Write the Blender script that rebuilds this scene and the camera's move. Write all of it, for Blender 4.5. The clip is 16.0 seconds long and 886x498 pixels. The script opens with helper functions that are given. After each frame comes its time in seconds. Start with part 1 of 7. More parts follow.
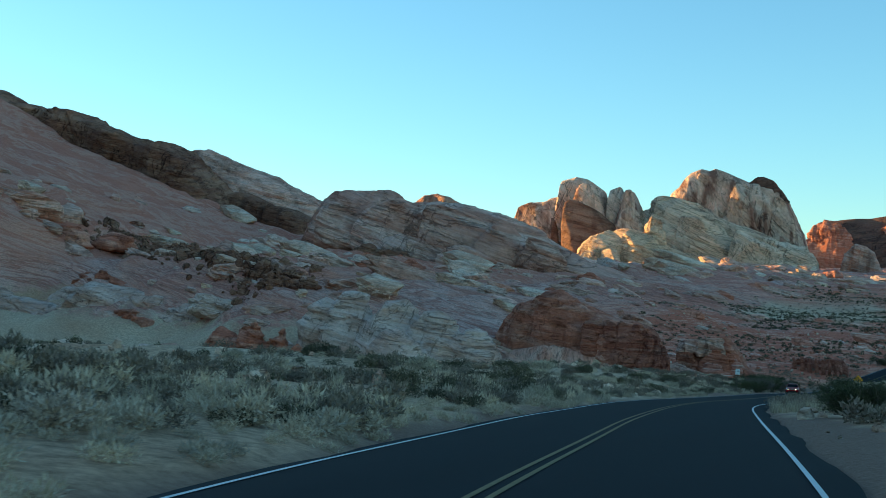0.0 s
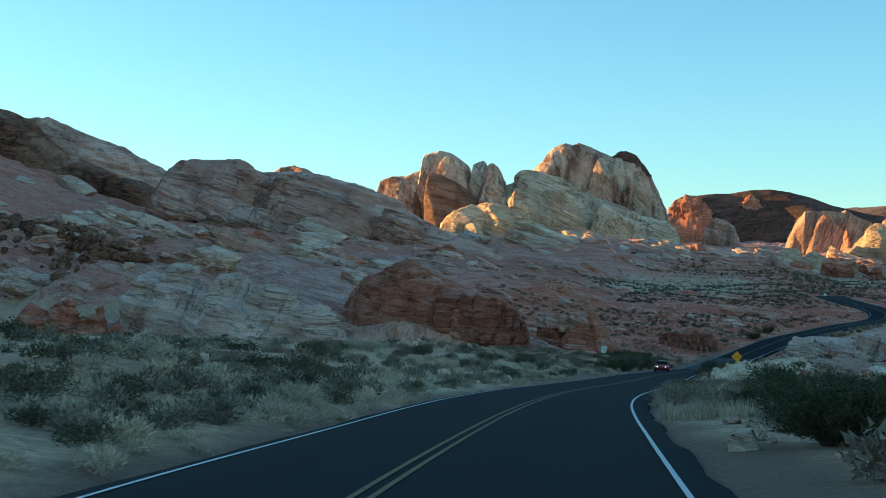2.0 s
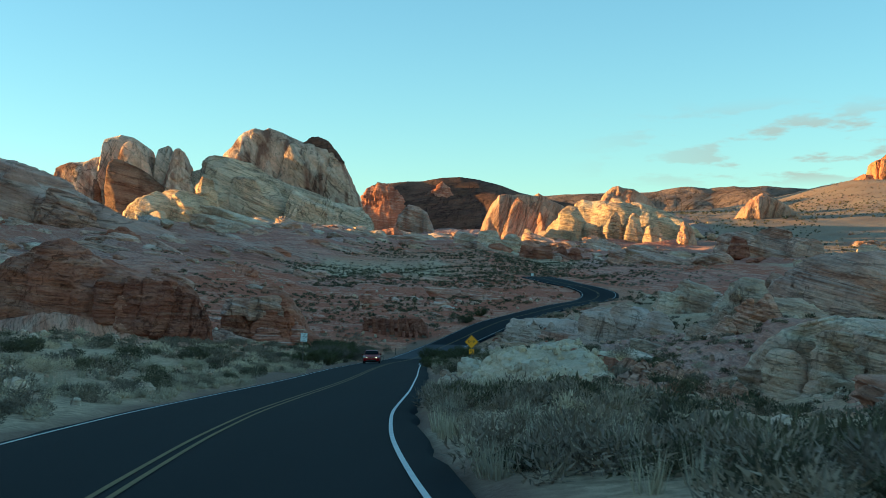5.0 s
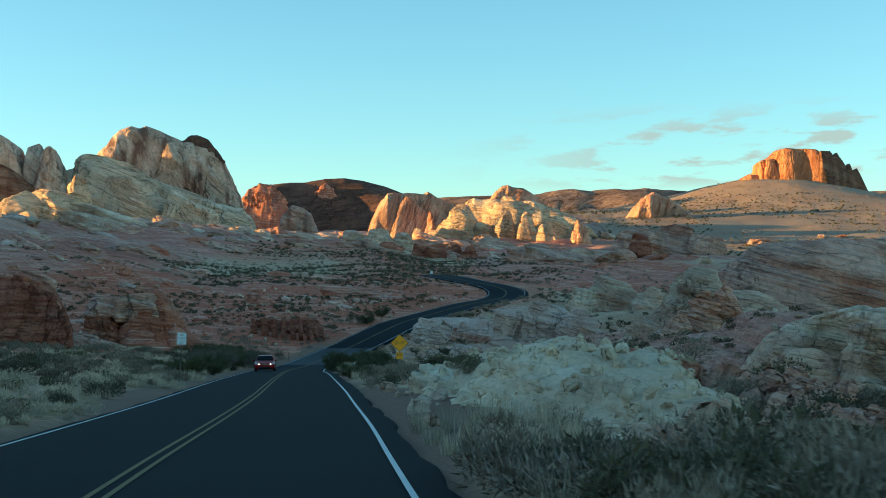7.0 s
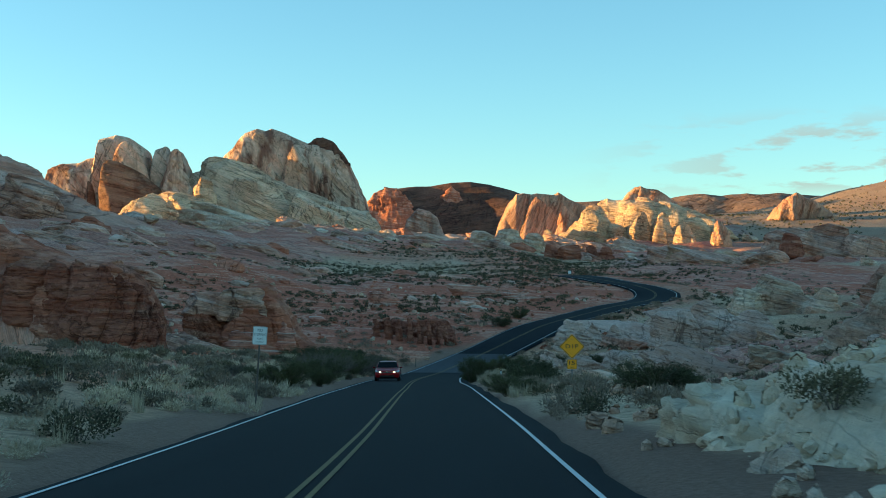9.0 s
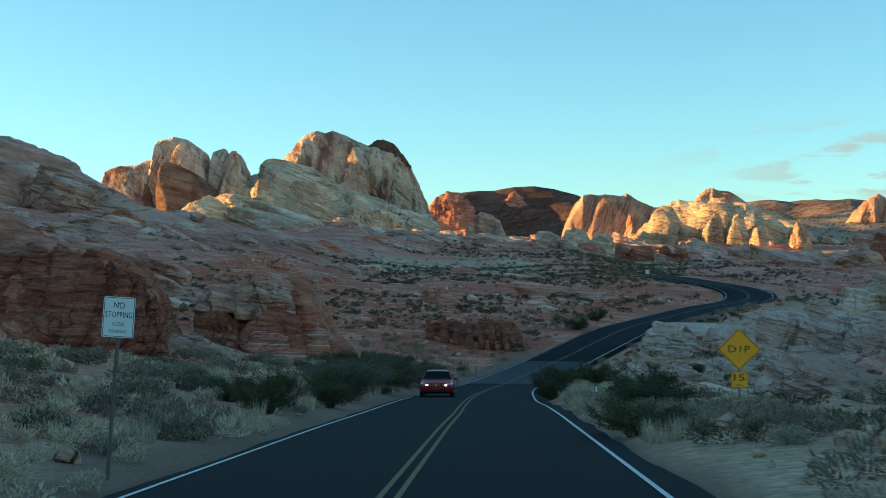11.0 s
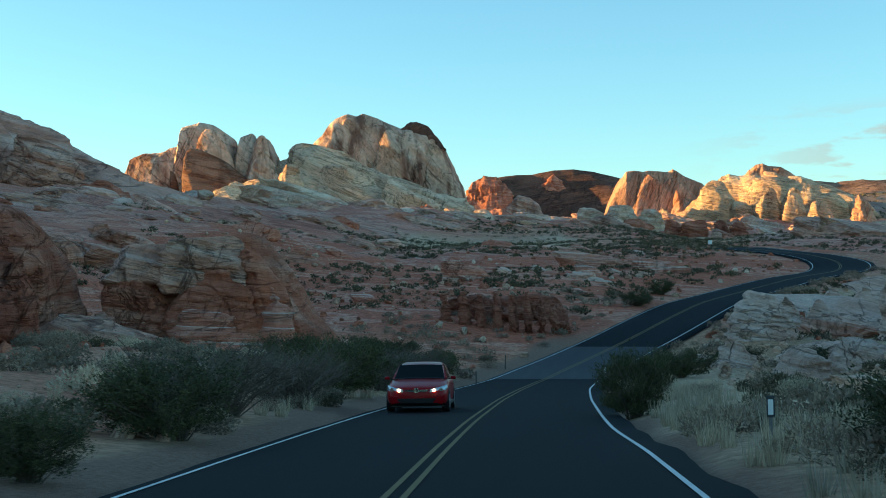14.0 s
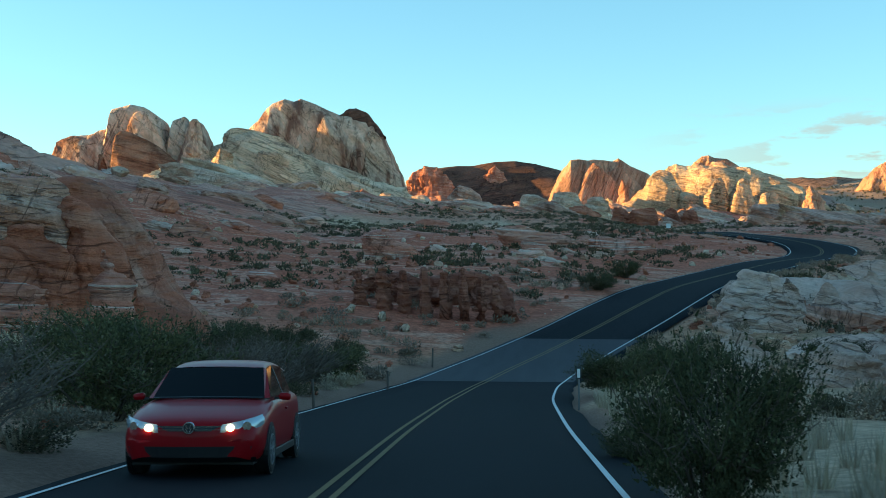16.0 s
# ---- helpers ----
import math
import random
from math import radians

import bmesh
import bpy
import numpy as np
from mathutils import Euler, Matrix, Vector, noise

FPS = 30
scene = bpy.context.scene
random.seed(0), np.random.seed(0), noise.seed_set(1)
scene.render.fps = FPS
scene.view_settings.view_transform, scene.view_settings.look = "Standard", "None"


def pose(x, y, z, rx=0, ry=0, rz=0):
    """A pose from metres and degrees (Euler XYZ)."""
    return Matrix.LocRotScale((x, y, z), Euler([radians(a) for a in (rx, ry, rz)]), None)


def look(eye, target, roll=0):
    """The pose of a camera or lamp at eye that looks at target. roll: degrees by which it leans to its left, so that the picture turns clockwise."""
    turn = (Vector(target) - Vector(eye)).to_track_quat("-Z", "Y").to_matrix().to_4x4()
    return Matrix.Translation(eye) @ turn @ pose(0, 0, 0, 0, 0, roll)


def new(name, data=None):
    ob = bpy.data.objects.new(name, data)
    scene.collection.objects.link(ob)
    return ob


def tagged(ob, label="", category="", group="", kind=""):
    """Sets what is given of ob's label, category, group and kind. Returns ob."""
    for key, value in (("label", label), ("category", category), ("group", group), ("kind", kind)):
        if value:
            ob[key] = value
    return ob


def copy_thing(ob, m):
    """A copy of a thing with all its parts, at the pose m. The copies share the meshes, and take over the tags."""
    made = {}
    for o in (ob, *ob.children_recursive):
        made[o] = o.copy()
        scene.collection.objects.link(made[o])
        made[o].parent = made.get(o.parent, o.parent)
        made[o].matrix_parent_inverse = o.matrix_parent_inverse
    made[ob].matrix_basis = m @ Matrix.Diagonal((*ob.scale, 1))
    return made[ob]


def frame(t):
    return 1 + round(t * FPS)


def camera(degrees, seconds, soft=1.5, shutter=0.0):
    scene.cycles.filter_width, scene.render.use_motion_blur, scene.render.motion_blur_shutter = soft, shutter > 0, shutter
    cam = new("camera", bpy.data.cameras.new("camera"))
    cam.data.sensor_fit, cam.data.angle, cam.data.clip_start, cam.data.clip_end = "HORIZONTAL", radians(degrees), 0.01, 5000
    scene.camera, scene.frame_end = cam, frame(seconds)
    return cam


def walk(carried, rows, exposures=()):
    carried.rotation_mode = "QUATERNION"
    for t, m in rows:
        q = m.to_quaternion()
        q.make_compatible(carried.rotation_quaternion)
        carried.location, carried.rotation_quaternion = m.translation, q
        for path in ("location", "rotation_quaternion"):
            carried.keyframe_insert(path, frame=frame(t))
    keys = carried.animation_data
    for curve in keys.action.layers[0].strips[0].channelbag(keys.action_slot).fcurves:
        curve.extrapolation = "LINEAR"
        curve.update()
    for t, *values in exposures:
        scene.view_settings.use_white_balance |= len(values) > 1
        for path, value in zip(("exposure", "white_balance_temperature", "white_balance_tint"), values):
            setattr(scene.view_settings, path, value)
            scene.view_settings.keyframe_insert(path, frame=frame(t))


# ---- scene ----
EXPOSURES = ((0.0, 1.71, 5990, -12), (2.5, 1.74, 6110, -13), (3.2, 1.72, 6250, -14), (4.0, 1.59, 6370, -16), (5.0, 1.72, 6420, -16), (8.0, 1.79, 6420, -16), (11.0, 1.79, 6330, -14), (12.5, 1.83, 6350, -14), (13.0, 1.75, 6360, -14), (14.0, 1.87, 6420, -12), (16.0, 1.96, 6460, -12))
SKY = 0.12
# ---- the camera and its way: seconds, place, turn to the right, tilt up, lean ----
WAY = [
    (0, 13.898, -84.279, 2.599, -22.147, 3.316, 1.736),
    (0.5, 12.986, -79.327, 2.577, -21.157, 3.010, 1.767),
    (1, 12.030, -74.312, 2.556, -19.954, 3.059, 1.950),
    (1.5, 11.107, -69.211, 2.475, -18.221, 2.821, 1.477),
    (2, 10.164, -64.080, 2.347, -16.381, 2.479, 1.222),
    (2.5, 9.238, -59.101, 2.187, -14.568, 2.197, 1.347),
    (3, 8.357, -54.147, 2.002, -12.509, 1.989, 0.691),
    (3.5, 7.397, -49.030, 1.835, -9.945, 2.419, 0.342),
    (4, 6.462, -43.879, 1.632, -7.371, 2.430, 0.276),
    (4.5, 5.555, -38.754, 1.417, -4.902, 1.926, -0.161),
    (5, 4.694, -33.601, 1.209, -3.214, 2.249, -0.147),
    (5.2, 4.346, -31.527, 1.129, -2.585, 2.466, 0.034),
    (7.3, 0.770, -7.867, 0.275, 1.998, 2.335, -0.665),
    (7.5, 0.536, -5.629, 0.198, 1.598, 2.122, -0.613),
    (8, 0.000, 0.000, 0.000, 0.181, 2.011, -0.572),
    (8.5, -0.469, 5.543, -0.196, -1.825, 2.375, -0.327),
    (8.7, -0.649, 7.784, -0.274, -2.750, 2.547, -0.302),
    (10.8, -2.505, 32.688, -1.058, -5.081, 2.963, 0.028),
    (11, -2.675, 34.911, -1.146, -6.177, 3.007, 0.060),
    (11.5, -3.014, 40.408, -1.350, -9.702, 3.200, -0.476),
    (12, -3.303, 45.799, -1.528, -11.398, 3.325, -1.077),
    (12.5, -3.558, 51.222, -1.710, -11.251, 3.408, -1.391),
    (13, -3.898, 56.612, -1.898, -10.306, 3.358, -1.151),
    (13.5, -4.241, 62.014, -2.108, -9.126, 3.008, -0.898),
    (14, -4.601, 67.522, -2.318, -7.881, 2.569, -0.805),
    (14.5, -4.975, 73.008, -2.512, -6.418, 2.139, -0.880),
    (15, -5.291, 78.416, -2.665, -5.212, 2.267, -0.912),
    (15.5, -5.647, 83.723, -2.871, -5.107, 2.415, -0.256),
    (16, -5.998, 88.968, -3.082, -5.329, 2.253, -0.144),
]
cam = camera(36.745, 16.0, soft=0.9, shutter=0.2)


def gaze(x, y, z, turn, tilt, lean):
    a, b = radians(turn), radians(tilt)
    return look((x, y, z), (x + math.sin(a) * math.cos(b), y + math.cos(a) * math.cos(b), z + math.sin(b)), lean)


walk(cam, [(row[0], gaze(*row[1:])) for row in WAY], EXPOSURES)

# ---- world, sun and exposure ----
SUN_UP, SUN_TURN = 5.8, -89.0   # degrees above the horizon; degrees from +y, to the right
sun_way = Vector((math.sin(radians(SUN_TURN)) * math.cos(radians(SUN_UP)), math.cos(radians(SUN_TURN)) * math.cos(radians(SUN_UP)), math.sin(radians(SUN_UP))))
world = bpy.data.worlds.new("sky")
scene.world = world
world.use_nodes = True
wn, wl = world.node_tree.nodes, world.node_tree.links
wn.clear()
w_out, w_bg, w_sky = wn.new("ShaderNodeOutputWorld"), wn.new("ShaderNodeBackground"), wn.new("ShaderNodeTexSky")
w_sky.sky_type, w_sky.sun_disc = "NISHITA", False
w_sky.sun_elevation, w_sky.sun_rotation = radians(SUN_UP), radians(SUN_TURN)
w_sky.altitude, w_sky.air_density, w_sky.dust_density, w_sky.ozone_density = 600, 1.0, 0.35, 2.6
w_bg.inputs["Strength"].default_value = SKY
# small grey-pink clouds low over the eastern hills, and one thin streak
w_co = wn.new("ShaderNodeTexCoord")
w_sep = wn.new("ShaderNodeSeparateXYZ")
wl.new(w_co.outputs["Generated"], w_sep.inputs[0])


def w_math(how, a, b=None, c=None):
    m = wn.new("ShaderNodeMath")
    m.operation = how
    for i, v in enumerate((a, b, c)):
        if v is None:
            continue
        if isinstance(v, (int, float)):
            m.inputs[i].default_value = v
        else:
            wl.new(v, m.inputs[i])
    return m.outputs[0]


def w_fade(v, a, b):
    m = wn.new("ShaderNodeMapRange")
    m.interpolation_type = "SMOOTHSTEP"
    for i, k in ((1, a), (2, b), (3, 0.0), (4, 1.0)):
        m.inputs[i].default_value = k
    wl.new(v, m.inputs[0])
    return m.outputs[0]


w_map = wn.new("ShaderNodeMapping")
w_map.inputs["Scale"].default_value, w_map.inputs["Location"].default_value = (19, 19, 75), (3.1, 0.4, 2.0)
wl.new(w_co.outputs["Generated"], w_map.inputs["Vector"])
w_noise = wn.new("ShaderNodeTexNoise")
w_noise.inputs["Scale"].default_value, w_noise.inputs["Detail"].default_value, w_noise.inputs["Roughness"].default_value = 1.0, 5, 0.55
wl.new(w_map.outputs[0], w_noise.inputs["Vector"])
w_band = w_math("MULTIPLY", w_fade(w_sep.outputs["Z"], 0.080, 0.094), w_fade(w_sep.outputs["Z"], 0.150, 0.120))
w_band = w_math("MULTIPLY", w_band, w_fade(w_sep.outputs["X"], 0.02, 0.22))
w_cloud = w_math("MULTIPLY", w_fade(w_noise.outputs["Fac"], 0.50, 0.61), w_band)
w_mix = wn.new("ShaderNodeMix")
w_mix.data_type = "RGBA"
wl.new(w_math("MULTIPLY", w_cloud, 0.75), w_mix.inputs["Factor"])
wl.new(w_sky.outputs[0], w_mix.inputs["A"])
w_mix.inputs["B"].default_value = (1.35, 1.25, 1.25, 1)
wl.new(w_mix.outputs["Result"], w_bg.inputs["Color"])
wl.new(w_bg.outputs[0], w_out.inputs["Surface"])
sun = new("sun", bpy.data.lights.new("sun", "SUN"))
sun.data.energy, sun.data.angle, sun.data.color = 4.1, radians(0.5), (1.0, 0.545, 0.20)
sun.matrix_world = look(sun_way * 3000, (0, 0, 0))

# ---- small tools ----
def lattice(ix, iy, iz, seed):
    h = (ix * 374761393 + iy * 668265263 + iz * 2147483647 + seed * 1274126177) & 0xFFFFFFFF
    h = ((h ^ (h >> 13)) * 1274126177) & 0xFFFFFFFF
    return ((h ^ (h >> 16)) & 0xFFFFFF) / 0xFFFFFF * 2 - 1


def grain(p, scale, seed=0):
    """Smooth value noise, -1 to 1, at the places p (n x 3)."""
    q = np.asarray(p, float) / np.asarray(scale, float)
    i = np.floor(q).astype(np.int64)
    f = q - i
    f = f * f * f * (f * (f * 6 - 15) + 10)
    out = 0
    for a in (0, 1):
        wa = f[:, 0] if a else 1 - f[:, 0]
        for b in (0, 1):
            wb = f[:, 1] if b else 1 - f[:, 1]
            for c in (0, 1):
                wc = f[:, 2] if c else 1 - f[:, 2]
                out = out + wa * wb * wc * lattice(i[:, 0] + a, i[:, 1] + b, i[:, 2] + c, seed)
    return out


def rough(p, scale, seed=0, octaves=4, gain=0.5):
    s = np.asarray(scale, float) * np.ones(3)
    out, amp = 0, 1.0
    for k in range(octaves):
        out = out + amp * grain(p, s, seed + 17 * k)
        s, amp = s / 2.03, amp * gain
    return out


def step01(x, a, b):
    t = np.clip((x - a) / (b - a), 0, 1)
    return t * t * (3 - 2 * t)


def curve_through(pairs, soft):
    """A smooth function through pairs of (y, value)."""
    ys, vs = np.array(pairs, float).T
    fine = np.arange(ys[0], ys[-1] + 0.25, 0.5)
    v = np.interp(fine, ys, vs)
    k = np.exp(-0.5 * (np.arange(-3 * soft, 3 * soft + 0.1, 0.5) / soft) ** 2)
    n = len(k) // 2
    pad = np.r_[2 * v[0] - v[n:0:-1], v, 2 * v[-1] - v[-2:-n - 2:-1]]
    v = np.convolve(pad, k / k.sum(), "valid")
    return lambda y: np.interp(y, fine, v)


def mesh_of(name, verts, faces, mats, smooth=True, index=None):
    me = bpy.data.meshes.new(name)
    me.from_pydata([tuple(v) for v in np.asarray(verts, float).tolist()], [], faces if isinstance(faces, list) else np.asarray(faces).tolist())
    for m in mats if isinstance(mats, (list, tuple)) else [mats]:
        me.materials.append(m)
    me.polygons.foreach_set("use_smooth", [smooth] * len(me.polygons))
    if index is not None:
        me.polygons.foreach_set("material_index", list(index))
    me.update()
    return me


def part(name, data, material, parent, label="", smooth=False):
    """One mesh object under a thing or a part; data is a bmesh, a mesh or (verts, faces)."""
    if isinstance(data, bmesh.types.BMesh):
        me = bpy.data.meshes.new(name)
        data.to_mesh(me)
        data.free()
        me.materials.append(material)
        me.polygons.foreach_set("use_smooth", [smooth] * len(me.polygons))
    elif isinstance(data, tuple):
        me = mesh_of(name, data[0], data[1], material, smooth)
    else:
        me = data
    ob = new(name, me)
    ob.parent = parent
    return tagged(ob, label) if label else ob


def bm_box(sx, sy, sz, at=(0, 0, 0), turn=(0, 0, 0), bevel=0.0):
    bm = bmesh.new()
    bmesh.ops.create_cube(bm, size=1)
    bmesh.ops.scale(bm, vec=(sx, sy, sz), verts=bm.verts)
    if bevel:
        bmesh.ops.bevel(bm, geom=bm.edges[:], offset=bevel, segments=2, affect="EDGES", profile=0.6)
    bmesh.ops.transform(bm, matrix=pose(*at, *turn), verts=bm.verts)
    return bm


def bm_tube(r1, r2, h, at=(0, 0, 0), turn=(0, 0, 0), n=12):
    bm = bmesh.new()
    bmesh.ops.create_cone(bm, cap_ends=True, segments=n, radius1=r1, radius2=r2, depth=h, matrix=pose(*at, *turn))
    return bm


# ---- materials ----
def material(name):
    m = bpy.data.materials.new(name)
    m.use_nodes = True
    nt = m.node_tree
    return m, nt.nodes, nt.links, nt.nodes["Principled BSDF"]


def plain(name, colour, roughness=0.6, metal=0.0, wear=0.12, size=3.0, bump=0.0):
    m, n, l, b = material(name)
    co = n.new("ShaderNodeTexCoord")
    noi = n.new("ShaderNodeTexNoise")
    noi.inputs["Scale"].default_value, noi.inputs["Detail"].default_value = size, 6
    l.new(co.outputs["Object"], noi.inputs["Vector"])
    mix = n.new("ShaderNodeMix")
    mix.data_type = "RGBA"
    mix.inputs["A"].default_value = (*[c * (1 - wear) for c in colour], 1)
    mix.inputs["B"].default_value = (*[min(1, c * (1 + wear)) for c in colour], 1)
    l.new(noi.outputs["Fac"], mix.inputs["Factor"])
    l.new(mix.outputs["Result"], b.inputs["Base Color"])
    b.inputs["Roughness"].default_value, b.inputs["Metallic"].default_value = roughness, metal
    if bump:
        bp = n.new("ShaderNodeBump")
        bp.inputs["Strength"].default_value, bp.inputs["Distance"].default_value = bump, 0.02
        l.new(noi.outputs["Fac"], bp.inputs["Height"])
        l.new(bp.outputs[0], b.inputs["Normal"])
    return m


def ramp(n, stops):
    r = n.new("ShaderNodeValToRGB")
    e = r.color_ramp.elements
    while len(e) < len(stops):
        e.new(0.5)
    for k, (at, c) in zip(e, stops):
        k.position, k.color = at, (*c, 1)
    return r


def noise_at(n, l, source, scale, detail=5, rough_=0.55, turn=(0, 0, 0), warp=0.0):
    mp = n.new("ShaderNodeMapping")
    mp.vector_type = "TEXTURE"
    mp.inputs["Scale"].default_value = [1 / k for k in (scale if isinstance(scale, tuple) else (scale,) * 3)]
    mp.inputs["Rotation"].default_value = [radians(a) for a in turn]
    l.new(source, mp.inputs["Vector"])
    t = n.new("ShaderNodeTexNoise")
    t.inputs["Scale"].default_value, t.inputs["Detail"].default_value, t.inputs["Roughness"].default_value = 1.0, detail, rough_
    t.inputs["Distortion"].default_value = warp
    l.new(mp.outputs[0], t.inputs["Vector"])
    return t.outputs["Fac"]


def mixed(n, l, fac, a, b, how="MIX"):
    m = n.new("ShaderNodeMix")
    m.data_type, m.blend_type = "RGBA", how
    if isinstance(fac, float):
        m.inputs["Factor"].default_value = fac
    else:
        l.new(fac, m.inputs["Factor"])
    for key, v in (("A", a), ("B", b)):
        if isinstance(v, tuple):
            m.inputs[key].default_value = (*v, 1)
        else:
            l.new(v, m.inputs[key])
    return m.outputs["Result"]


def rock_material(name, tones, varnish=(0.09, 0.045, 0.03), streaks=0.4, bed=1.0, dip=(6, -8, 0), size=1.0, bump=1.0, seams=0.7, mottle=1.0, cracks=0.75, veins=0.0):
    """Bedded sandstone: tones from bed to bed, stains on two scales, dark varnish running down, dark seams, fine cracks
    with their shade painted in.
    """
    m, n, l, b = material(name)
    pos = n.new("ShaderNodeNewGeometry").outputs["Position"]
    beds = noise_at(n, l, pos, (0.02 / size, 0.02 / size, 0.5 * bed / size), 5, 0.6, dip, 0.35)
    k = len(tones)
    tone = ramp(n, [(0.33 + 0.34 * i / (k - 1), t) for i, t in enumerate(tones)])
    patch = noise_at(n, l, pos, (0.09 / size, 0.09 / size, 0.16 / size), 7, 0.62, dip, 0.6)
    blend = n.new("ShaderNodeMath")
    blend.operation = "MULTIPLY_ADD"
    blend.inputs[1].default_value = 0.55
    part2 = n.new("ShaderNodeMath")
    part2.operation = "MULTIPLY"
    part2.inputs[1].default_value = 0.45
    l.new(patch, part2.inputs[0])
    l.new(beds, blend.inputs[0])
    l.new(part2.outputs[0], blend.inputs[2])
    l.new(blend.outputs[0], tone.inputs[0])
    blot = noise_at(n, l, pos, 0.06 / size, 6, 0.6)
    blotr = ramp(n, [(0.38, (0.68, 0.64, 0.62)), (0.6, (1.22, 1.19, 1.17))])
    l.new(blot, blotr.inputs[0])
    col = mixed(n, l, 0.75 * mottle, tone.outputs[0], blotr.outputs[0], "MULTIPLY")
    fine = noise_at(n, l, pos, 2.2 / size, 6, 0.7)
    finer = ramp(n, [(0.35, (0.74, 0.72, 0.71)), (0.65, (1.24, 1.23, 1.22))])
    l.new(fine, finer.inputs[0])
    col = mixed(n, l, 0.65 * mottle, col, finer.outputs[0], "MULTIPLY")
    run = noise_at(n, l, pos, (0.28 / size, 0.28 / size, 0.025 / size), 5, 0.6)
    runr = ramp(n, [(0.5, (0, 0, 0)), (0.62, (1, 1, 1))])
    l.new(run, runr.inputs[0])
    amt = n.new("ShaderNodeMath")
    amt.operation = "MULTIPLY"
    amt.inputs[1].default_value = streaks
    l.new(runr.outputs[0], amt.inputs[0])
    col = mixed(n, l, amt.outputs[0], col, varnish)
    thin = noise_at(n, l, pos, (0.15 / size, 0.15 / size, 3.2 * bed / size), 4, 0.65, dip, 0.5)
    # fine cracks: the shade inside them is put into the colour as dark lines
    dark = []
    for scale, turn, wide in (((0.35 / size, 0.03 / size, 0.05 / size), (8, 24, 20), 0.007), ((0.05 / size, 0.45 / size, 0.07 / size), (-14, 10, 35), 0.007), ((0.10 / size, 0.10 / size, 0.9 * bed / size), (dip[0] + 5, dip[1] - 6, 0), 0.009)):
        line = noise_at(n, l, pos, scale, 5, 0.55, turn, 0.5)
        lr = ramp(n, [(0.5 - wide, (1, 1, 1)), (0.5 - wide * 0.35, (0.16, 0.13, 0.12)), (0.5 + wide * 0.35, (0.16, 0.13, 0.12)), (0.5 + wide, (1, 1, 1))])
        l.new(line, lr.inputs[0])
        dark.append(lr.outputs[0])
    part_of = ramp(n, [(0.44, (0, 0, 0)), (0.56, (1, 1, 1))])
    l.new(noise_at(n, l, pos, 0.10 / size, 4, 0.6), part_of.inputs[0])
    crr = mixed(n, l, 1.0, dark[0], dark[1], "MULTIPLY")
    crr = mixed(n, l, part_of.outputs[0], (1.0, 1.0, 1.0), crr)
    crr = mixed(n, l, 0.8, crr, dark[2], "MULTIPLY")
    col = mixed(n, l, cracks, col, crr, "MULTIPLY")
    # seams of darker rock, with the shade of bedding cracks painted in
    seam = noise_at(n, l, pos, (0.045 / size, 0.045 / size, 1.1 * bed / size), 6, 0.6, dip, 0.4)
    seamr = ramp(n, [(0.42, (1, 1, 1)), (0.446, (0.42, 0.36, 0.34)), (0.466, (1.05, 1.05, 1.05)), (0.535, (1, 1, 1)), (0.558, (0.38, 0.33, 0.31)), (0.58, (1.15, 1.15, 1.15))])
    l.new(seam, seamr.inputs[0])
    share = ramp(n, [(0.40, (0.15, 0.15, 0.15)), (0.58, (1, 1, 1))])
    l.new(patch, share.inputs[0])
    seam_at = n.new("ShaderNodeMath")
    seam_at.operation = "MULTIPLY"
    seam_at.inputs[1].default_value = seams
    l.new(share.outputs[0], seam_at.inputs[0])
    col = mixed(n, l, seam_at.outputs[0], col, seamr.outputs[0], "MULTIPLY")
    if veins:
        vein = noise_at(n, l, pos, (0.02 / size, 0.02 / size, 1.0 * bed / size), 4, 0.5, dip, 0.25)
        veinr = ramp(n, [(0.485, (0, 0, 0)), (0.496, (1, 1, 1)), (0.504, (1, 1, 1)), (0.515, (0, 0, 0))])
        l.new(vein, veinr.inputs[0])
        vm = n.new("ShaderNodeMath")
        vm.operation = "MULTIPLY"
        vm.inputs[1].default_value = veins
        l.new(veinr.outputs[0], vm.inputs[0])
        col = mixed(n, l, vm.outputs[0], col, (0.82, 0.66, 0.57))
    l.new(col, b.inputs["Base Color"])
    b.inputs["Roughness"].default_value = 0.9
    if "Specular IOR Level" in b.inputs:
        b.inputs["Specular IOR Level"].default_value = 0.2
    hsum = n.new("ShaderNodeMath")
    hsum.operation = "MULTIPLY_ADD"
    hsum.inputs[1].default_value = 1.3
    l.new(thin, hsum.inputs[0])
    l.new(fine, hsum.inputs[2])
    h2 = n.new("ShaderNodeMath")
    h2.operation = "MULTIPLY_ADD"
    h2.inputs[1].default_value = 0.9
    l.new(crr, h2.inputs[0])
    l.new(hsum.outputs[0], h2.inputs[2])
    bp = n.new("ShaderNodeBump")
    bp.inputs["Strength"].default_value, bp.inputs["Distance"].default_value = bump, 0.35 * size
    l.new(h2.outputs[0], bp.inputs["Height"])
    l.new(bp.outputs[0], b.inputs["Normal"])
    return m


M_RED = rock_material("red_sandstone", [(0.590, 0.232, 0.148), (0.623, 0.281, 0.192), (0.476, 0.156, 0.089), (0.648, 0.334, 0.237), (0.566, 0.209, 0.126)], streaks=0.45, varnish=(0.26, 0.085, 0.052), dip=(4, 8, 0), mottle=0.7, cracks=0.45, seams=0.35)
